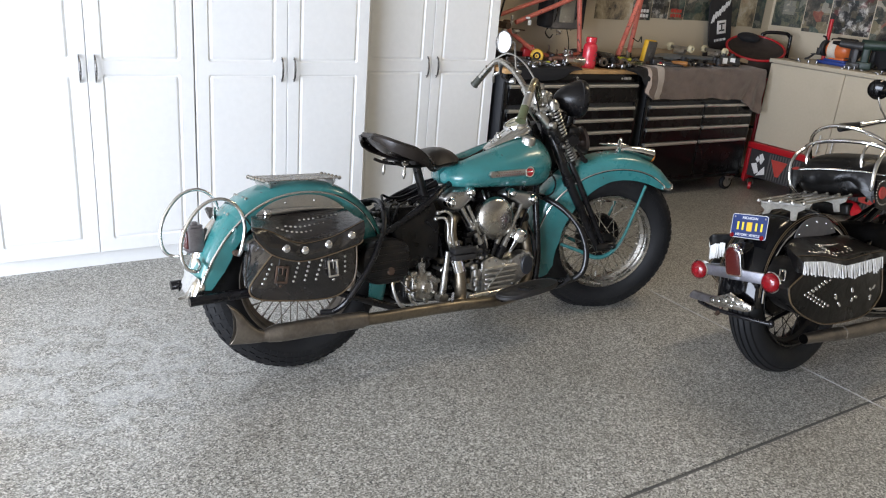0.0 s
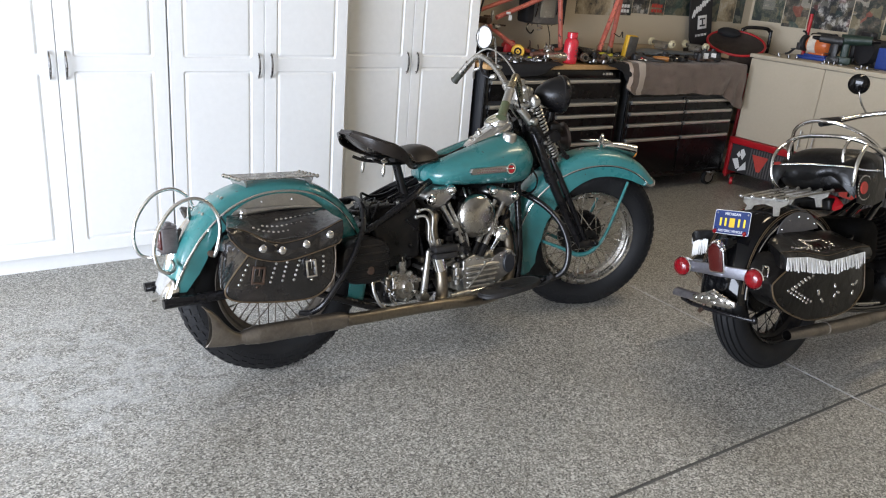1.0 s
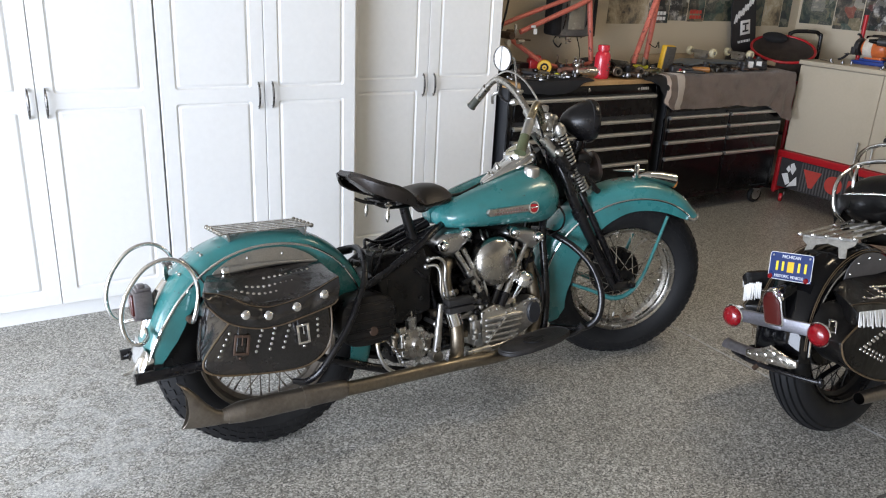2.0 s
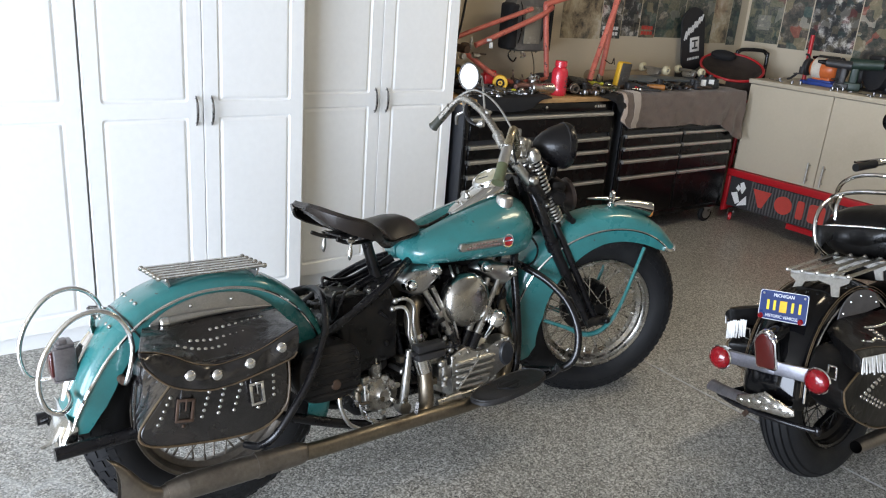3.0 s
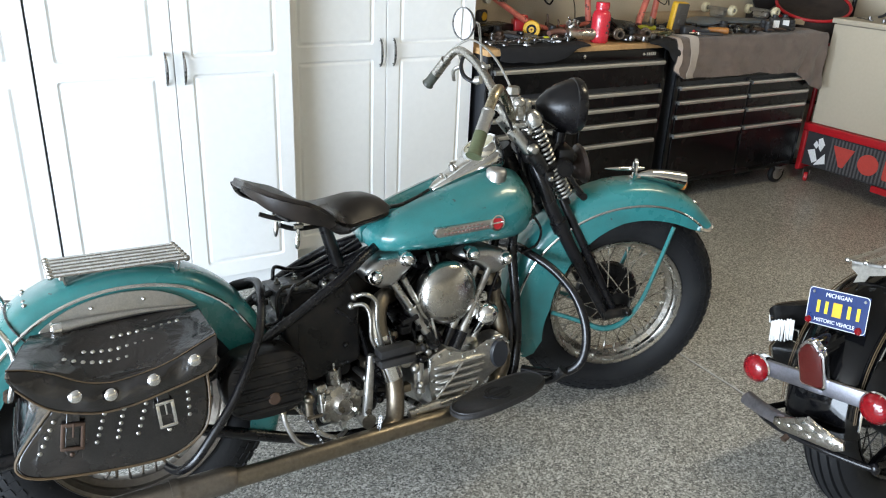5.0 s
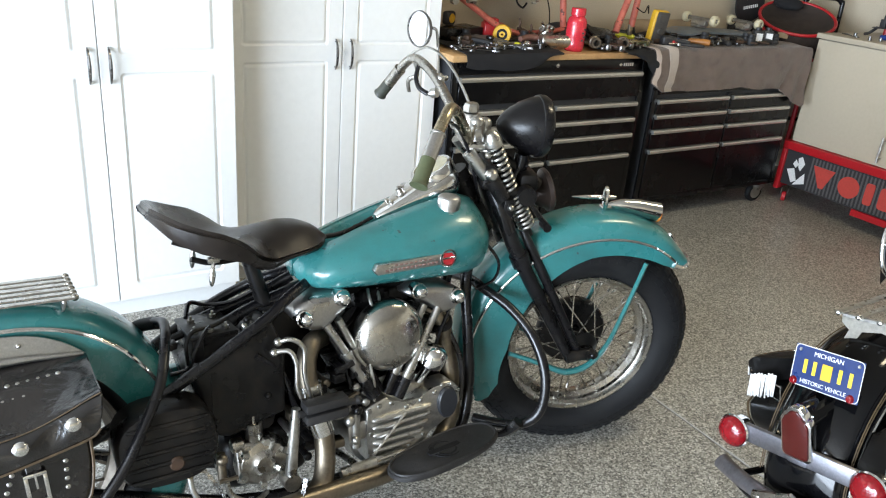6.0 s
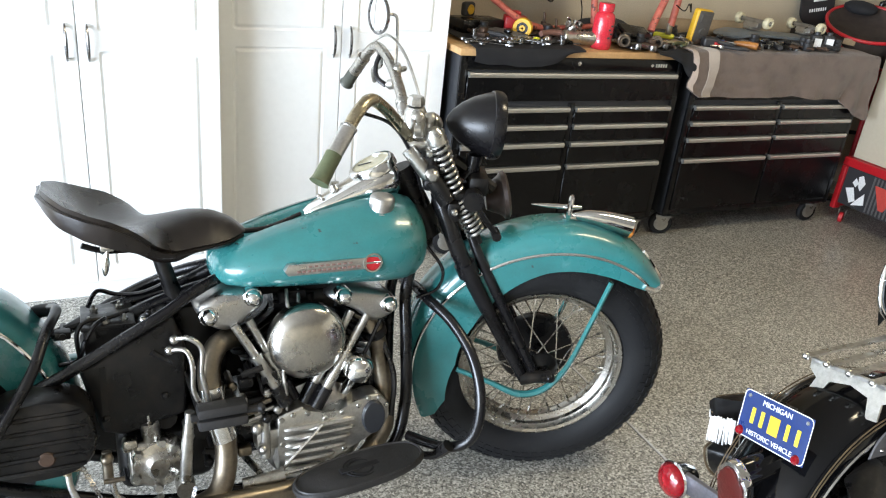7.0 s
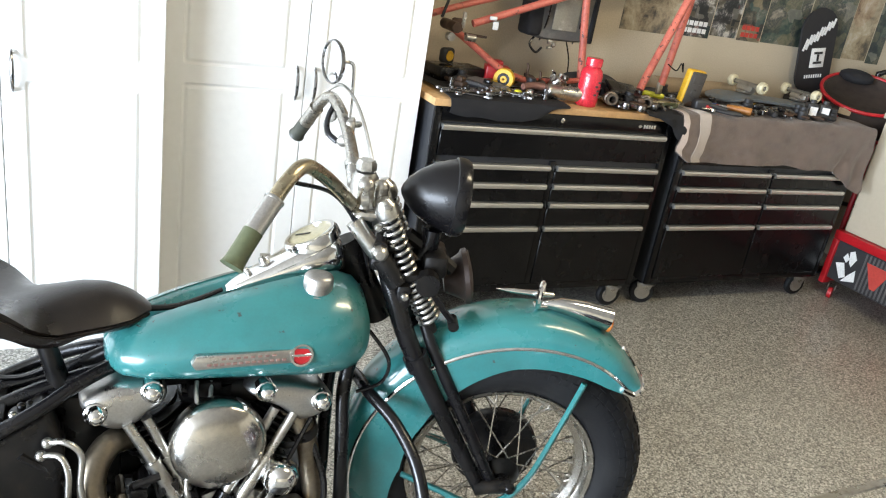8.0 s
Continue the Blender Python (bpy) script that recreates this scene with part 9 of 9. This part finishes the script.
for sx in (-0.184, 0.184):
    tr = part("truck", join(box(0.075, 0.052, 0.012, (sx, 0, 0.011), 0.004), prism([(sx - 0.02, 0.015), (sx + 0.02, 0.015), (sx + 0.012, 0.045), (sx - 0.012, 0.045)], -0.05, 0.05, 0.008), rod((sx, -0.108, 0.047), (sx, 0.108, 0.047), 0.005, 10), rod((sx, -0.07, 0.047), (sx, 0.07, 0.047), 0.011, 12)), TIN, sb)
    for sy in (-0.095, 0.095):
        part("wheel", lathe([(0.012, -0.017), (0.021, -0.017), (0.027, -0.011), (0.0285, 0), (0.027, 0.011), (0.021, 0.017), (0.012, 0.017), (0.012, -0.017)], pose(sx, sy, 0.047, 90), 24), WHEEL_URETHANE, tr, "cream urethane wheel")
        part("bearing", lathe([(0.004, -0.012), (0.0125, -0.012), (0.0125, 0.012), (0.004, 0.012), (0.004, -0.012)], pose(sx, sy, 0.047, 90), 16), TOOL_STEEL, tr)
thing("support_block", box(0.3, 0.09, 0.026, (0, 0, 0.013), 0.006), BROWN_RUST, pose(4.53, 3.83, TOPZ + 0.022), "brown wooden block under the skateboard", "block")
bd2 = []
for i in range(25):
    u = i / 24
    e = max(0.0, 1 - u / 0.22)
    e2 = max(0.0, (u - 0.74) / 0.26)
    w = 0.125 * math.sqrt(max(0.012, 1 - max(e, e2) ** 2))
    bd2.append([(w * v, 0.0, 0.44 * u) for v in (-1, -0.6, -0.2, 0.2, 0.6, 1)])
dk = thing("skateboard_deck", sheet(bd2, 0.011), SIGN_BLACK, pose(5.055, 4.035, 0.97, -4, -8, 0), "black skateboard deck with white graphics leaning on the wall", "skateboard deck")
FACE_Y = -0.0135
for k in range(9):
    long = (0.065, 0.08, 0.055, 0.055, 0.075, 0.05, 0.07, 0.05, 0.05)[k]
    g = part("graphic", box(0.014, 0.003, long, (0, 0, 0), 0.001, 1), SIGN_WHITE, dk, "slanting white bar")
    g.matrix_basis = pose(-0.092 + 0.023 * k, FACE_Y, 0.255 + 0.013 * k, 0, 22, 0)
part("graphic", box(0.1, 0.003, 0.1, (0.01, FACE_Y, 0.185), 0.0014, 2), SIGN_WHITE, dk, "white square")
part("graphic", join(box(0.06, 0.003, 0.012, (0.01, FACE_Y - 0.002, 0.21)), box(0.06, 0.003, 0.012, (0.01, FACE_Y - 0.002, 0.16)), box(0.014, 0.003, 0.036, (0.01, FACE_Y - 0.002, 0.185))), SIGN_BLACK, dk)
part("graphic", join(*[box(0.009, 0.003, 0.018, (-0.06 + 0.0165 * k, FACE_Y, 0.09), 0.001, 1) for k in range(8)]), SIGN_WHITE, dk, "row of small white bars")
thing("crate", box(0.24, 0.11, 0.965, (0, 0, 0.4825), 0.01), DARK_PLASTIC, pose(5.06, 4.035, 0.0), "dark storage crate standing in the corner", "crate")

# folding basket with two red hoops, and a hand truck's handle in the corner
def hoop_ring(r, m, n=36, flat=1.0):
    return [m @ Vector((r * math.cos(2 * math.pi * k / n), r * flat * math.sin(2 * math.pi * k / n), 0)) for k in range(n)]


UPPER, LOWER = pose(0, 0, 0.1, 21, 4, 0), pose(0.0, 0.02, -0.02, 12, 24, 0)
basket = empty("hoop_basket", pose(5.166, 3.785, 0.93, 0, 0, -53.8), "dark mesh basket between two red hoops standing in the corner", "basket")
part("mesh_wall", loft([hoop_ring(0.208, LOWER), [p.lerp(q, 0.5) * 0.985 for p, q in zip(hoop_ring(0.208, LOWER), hoop_ring(0.208, UPPER))], hoop_ring(0.208, UPPER), hoop_ring(0.196, UPPER), hoop_ring(0.16, UPPER @ pose(0, 0, -0.035)), hoop_ring(0.05, UPPER @ pose(0, 0, -0.045))]), MESH_DARK, basket, "dark brown mesh")
for m_, r in ((UPPER, 0.213), (LOWER, 0.216)):
    part("hoop", tube(hoop_ring(r, m_), 0.0095, 10, 1, closed=True), RED, basket, "red tubular hoop")
part("bag_lump", xf(ball(0.06, (0, 0, 0), 14, (1.5, 0.9, 0.55)), UPPER @ pose(-0.07, 0.14, 0.012)), CLOTH, basket)
part("tag", xf(box(0.06, 0.003, 0.03, (0, 0, 0), 0.001, 1), pose(-0.06, -0.205, 0.012, -8, 6, 12)), CARDBOARD, basket, "tan paper tag")
for x in (-0.12, 0.12):
    part("stand", rod((x, 0.03, -0.93), (x, 0.03, -0.03), 0.014, 10), RED, basket)
thing("hand_truck", join(tube([(5.37, 3.9, 0.0), (5.37, 3.9, 0.6), (5.37, 3.9, 1.085), (5.378, 3.893, 1.125), (5.405, 3.87, 1.143), (5.5, 3.79, 1.145), (5.527, 3.768, 1.125), (5.535, 3.76, 1.085), (5.535, 3.76, 0.6), (5.535, 3.76, 0.0)], 0.0135, 12), rod((5.37, 3.9, 0.4), (5.535, 3.76, 0.4), 0.012, 8), xf(box(0.24, 0.14, 0.008, (0, 0, 0.004), 0.002), pose(5.42, 3.79, 0, 0, 0, -40))), SATIN, Matrix(), "black tubular hand truck standing in the corner", "hand truck")

# coral bicycle frame and its fork, standing at the back of the chest
FY = 3.78
KY = 3.7
bf2 = thing("bicycle", tube([(2.666, FY, 1.152), (2.84, FY, 1.213), (3.068, FY, 1.285), (3.226, FY, 1.335)], 0.0125, 10, 3), CORAL, Matrix(), "chipped coral-red bicycle frame standing upside down", "bicycle frame")
for name, pts, r in (("tube", [(2.84, FY - 0.02, 1.138), (3.077, FY - 0.02, 1.227), (3.273, FY - 0.02, 1.302), (3.376, FY, 1.349)], 0.0145), ("tube", [(2.769, FY, 1.11), (2.862, FY, 1.058), (3.002, FY - 0.03, 0.974), (3.105, FY - 0.04, 0.947)], 0.0135),
                     ("tube", [(3.324, FY, 1.363), (3.357, FY, 1.166), (3.39, FY, 0.974)], 0.0155), ("stay", [(3.105, FY - 0.04, 0.947), (3.264, FY - 0.02, 0.952), (3.394, FY, 0.961)], 0.0115), ("stay", [(3.32, FY, 1.363), (3.637, FY, 1.447), (3.917, FY, 1.512)], 0.0155)):
    part(name, tube(pts, r, 10, 3), CORAL, bf2)
part("drop_out", join(box(0.05, 0.018, 0.05, (2.785, FY, 1.125), 0.008), rod((2.759, FY - 0.06, 1.12), (2.759, FY + 0.06, 1.12), 0.02, 12), rod((2.797, FY - 0.05, 1.101), (2.89, FY - 0.05, 1.096), 0.005, 6)), BROWN_RUST, bf2)
part("derailleur", join(rod((2.8, FY - 0.055, 1.09), (2.84, FY - 0.055, 1.088), 0.014, 12), box(0.014, 0.012, 0.06, (2.782, FY - 0.055, 1.15), 0.004), rod((2.74, FY - 0.06, 1.085), (2.74, FY - 0.035, 1.085), 0.016, 12)), STEEL, bf2, "oily chrome derailleur parts")
part("chain_stay", tube([(2.703, FY - 0.03, 1.148), (2.731, FY - 0.03, 1.26), (2.75, FY - 0.03, 1.4)], 0.006, 8), SATIN, bf2)
part("cable_clip", join(box(0.03, 0.012, 0.014, (2.912, FY - 0.04, 1.168), 0.004), box(0.022, 0.004, 0.03, (2.924, FY - 0.044, 1.142), 0.004)), SIGN_WHITE, bf2)
fk = thing("bicycle_fork", tube([(3.836, KY, 1.492), (3.768, KY - 0.01, 1.331), (3.69, KY - 0.03, 1.162), (3.621, KY - 0.05, 1.02), (3.598, KY - 0.06, 0.97)], 0.0165, 10, 3), CORAL, Matrix(), "chipped coral-red bicycle fork leaning at the wall", "bicycle fork")
part("blade", tube([(3.854, KY + 0.04, 1.492), (3.831, KY + 0.04, 1.335), (3.8, KY + 0.03, 1.144), (3.772, KY + 0.02, 0.984)], 0.0165, 10, 3), CORAL, fk)
part("fork_end", box(0.03, 0.012, 0.05, (3.767, KY + 0.02, 0.97), 0.004), STEEL, fk)
part("wire", tube([(3.745, KY - 0.02, 1.08), (3.772, KY - 0.05, 1.061), (3.809, KY - 0.03, 1.089), (3.854, KY, 1.052), (3.845, KY, 1.089)], 0.003, 6), SATIN, fk)
def slab(y, w, h, cx=0.0):
    return [(cx + 0.155 * w * abs(math.cos(a)) ** 0.35 * (1 if math.cos(a) > 0 else -1), y + 0.006 * math.sin(3 * a + 40 * y), 0.145 * h * abs(math.sin(a)) ** 0.35 * (1 if math.sin(a) > 0 else -1)) for a in (2 * math.pi * k / 36 for k in range(36))]


pack = thing("backpack", loft([slab(0.0, 0.9, 0.9), slab(-0.02, 1, 1), slab(-0.07, 1, 1), slab(-0.095, 0.93, 0.94), slab(-0.1, 0.7, 0.75)]), BAG_CLOTH, pose(3.305, 3.95, 1.245), "worn grey nylon bag hanging on the wall", "bag")
part("side_pocket", box(0.07, 0.1, 0.25, (-0.135, -0.055, -0.01), 0.02, 3), CLOTH, pack, "black side pocket")
part("side_panel", box(0.02, 0.105, 0.26, (0.14, -0.055, -0.01), 0.006, 2), CLOTH, pack, "black side panel")
part("clear_window", box(0.12, 0.006, 0.2, (0.0, -0.104, 0.0), 0.003, 2), CLEAR_VINYL, pack, "scuffed clear vinyl pocket")
part("buckles", join(box(0.022, 0.012, 0.018, (-0.055, -0.1, -0.15), 0.003), box(0.016, 0.012, 0.022, (-0.035, -0.1, -0.162), 0.003), box(0.026, 0.012, 0.01, (-0.05, -0.1, -0.175), 0.003)), STEEL, pack)
for x in (-0.09, 0.075):
    part("strap", tube([(x, -0.06, 0.15), (x, -0.108, 0.08), (x, -0.11, -0.05), (x + 0.01, -0.06, -0.15)], 0.009, 6, 4, flat=0.4), SATIN, pack)
part("buckle_strap", tube([(-0.1, -0.06, -0.13), (-0.13, -0.07, -0.17), (-0.1, -0.08, -0.2), (-0.07, -0.07, -0.18)], 0.005, 6, 5), SATIN, pack)
part("tail_strap", tube([(0.05, -0.06, -0.14), (0.09, -0.05, -0.22), (0.1, -0.05, -0.3)], 0.003, 6, 4), SATIN, pack)

# posters
x = 3.766
for k, (w, z) in enumerate(((0.355, 1.165), (0.195, 1.172), (0.18, 1.19), (0.165, 1.185), (0.3, 1.19), (0.33, 1.16), (0.2, 1.165), (0.115, 1.155))):
    p = thing("poster", box(w - 0.008, 0.002, 0.62, (w / 2, 0, 0.31), 0.0), POSTERS[(0, 1, 1, 3, 2, 2, 0, 2)[k]], pose(x, NORTH - 0.0015 - 0.0012 * (k % 2), z), "printed poster taped to the garage wall", "poster", "wall posters")
    if k in (1, 3):
        part("print_block", join(*[box(0.024, 0.0012, 0.022, (0.035 + 0.03 * c, -0.0016, 0.03 + 0.034 * r)) for r in range(2) for c in range(4 if k == 3 else 5)]), RED_DULL if k == 3 else SIGN_WHITE, p)
    x += w
y = 4.08
for k, (w, z) in enumerate(((0.28, 1.19), (0.22, 1.17), (0.34, 1.18), (0.25, 1.16), (0.3, 1.19), (0.36, 1.17), (0.3, 1.18), (0.3, 1.17))):
    p = thing("poster", box(0.002, w - 0.008, 0.62, (0, -w / 2, 0.31), 0.0), POSTERS[(2, 3, 1, 3, 2, 3, 2, 3)[k]], pose(EAST - 0.0015 - 0.0012 * (k % 2), y, z), "printed poster taped to the garage end wall", "poster", "wall posters")
    y -= w

# ---- on the white counter ----
CT = 0.986
gr = thing("bench_grinder", join(lathe([(0, -0.094), (0.04, -0.09), (0.058, -0.074), (0.066, -0.045), (0.067, 0.0), (0.066, 0.045), (0.058, 0.074), (0.04, 0.09), (0, 0.094)], pose(0, 0, 0.105, 90), 32), box(0.07, 0.12, 0.05, (0, 0, 0.045), 0.012, 3)), ORANGE, pose(5.3, 3.19, CT), "orange bench grinder on a blue stand", "bench grinder")
for s in (-1, 1):
    g = part("wheel_guard", lathe([(0, -0.016), (0.05, -0.016), (0.056, -0.01), (0.056, 0.01), (0.05, 0.016), (0, 0.016)], pose(0, s * 0.118, 0.105, 90), 28), DARK_PLASTIC, gr)
    part("tool_rest", join(box(0.07, 0.035, 0.006, (-0.08, s * 0.13, 0.06), 0.002), box(0.008, 0.03, 0.05, (-0.06, s * 0.125, 0.08), 0.002), tube([(-0.08, s * 0.14, 0.06), (-0.12, s * 0.15, 0.03), (-0.11, s * 0.18, 0.02)], 0.008, 8, 3)), DARK_PLASTIC, gr)
    part("eye_shield_arm", tube([(0, s * 0.118, 0.155), (-0.02, s * 0.12, 0.18), (-0.05, s * 0.12, 0.185)], 0.007, 8, 3), DARK_PLASTIC, gr)
part("foot", join(box(0.15, 0.23, 0.024, (0, 0, 0.012), 0.005), box(0.1, 0.16, 0.014, (0, 0, 0.03), 0.004)), BLUE, gr)
part("grinder_label", lathe([(0.0675, -0.03), (0.0685, -0.03), (0.0685, 0.03), (0.0675, 0.03), (0.0675, -0.03)], pose(0, 0.03, 0.105, 90), 32), PALE_LABEL, gr, "pale worn maker's band")

thing("red_stick", rod((0, 0, 0), (0.03, 0.02, 0.3), 0.014, 10), RED, pose(5.5, 3.43, CT), "upright red plastic stick behind the grinder", "stick")
dr = thing("power_drill", join(rod((-0.09, 0, 0.16), (0.1, 0, 0.17), 0.038, 14, 0.03), box(0.05, 0.045, 0.13, (-0.05, 0, 0.08), 0.012, 3), box(0.1, 0.07, 0.05, (-0.05, 0, 0.025), 0.008)), DARK_GREEN, pose(5.28, 2.93, CT, 0, 0, -65), "dark green power tool standing on the counter", "power tool")
part("chuck", rod((0.1, 0, 0.17), (0.15, 0, 0.173), 0.02, 12, 0.012), SATIN, dr)
thing("tool_bin", join(box(0.16, 0.2, 0.14, (0, 0, 0.07), 0.01, 3), box(0.1, 0.14, 0.06, (0.0, 0.0, 0.16), 0.02)), BLUE, pose(5.35, 2.66, CT), "blue plastic bin of tools on the counter", "bin")
thing("circular_saw", join(rod((0, -0.03, 0.1), (0, 0.03, 0.1), 0.09, 24), box(0.12, 0.06, 0.05, (0.02, 0, 0.2), 0.02, 3), box(0.26, 0.12, 0.006, (0, 0, 0.006), 0.002)), DARK_PLASTIC, pose(5.4, 2.9, CT, 0, 0, 70), "black power saw standing on the counter", "power saw")
for x, y, t in ((5.12, 3.02, 20), (5.14, 2.86, 80), (5.15, 3.42, 60), (5.11, 2.72, -30)):
    wrench(x, y, t, 0.12, CT)
for k in range(8):
    socket(5.09 + 0.08 * random.random(), 2.7 + 0.7 * random.random(), 0.009, 0.02, CT)
thing("cable_coil", tube([(0.09 * math.cos(a) * (1 + 0.1 * math.sin(3 * a)), 0.09 * math.sin(a), 0.012 + 0.004 * k % 3) for k, a in ((k, 2 * math.pi * k / 12) for k in range(30))], 0.006, 6, 2), SATIN, pose(5.45, 2.5, CT), "coiled black cable on the counter", "cable")
for x, y, t, mt, w in ((5.5, 3.05, 20, DARK_PLASTIC, "black"), (5.48, 2.8, -40, DARK_PLASTIC, "black"), (5.3, 2.5, 65, DARK_GREEN, "dark green"), (5.2, 3.06, 110, DARK_PLASTIC, "black"), (5.52, 3.3, 80, DARK_PLASTIC, "black")):
    d = thing("cordless_drill", join(rod((-0.08, 0, 0.15), (0.07, 0, 0.155), 0.03, 12, 0.024), box(0.04, 0.036, 0.11, (-0.04, 0, 0.08), 0.01, 2), box(0.085, 0.06, 0.04, (-0.04, 0, 0.02), 0.006)), mt, pose(x, y, CT, 0, 0, t), w + " cordless drill standing on the counter", "drill", "cordless drills")
    part("chuck", rod((0.07, 0, 0.155), (0.12, 0, 0.157), 0.018, 10, 0.01), SATIN, d)
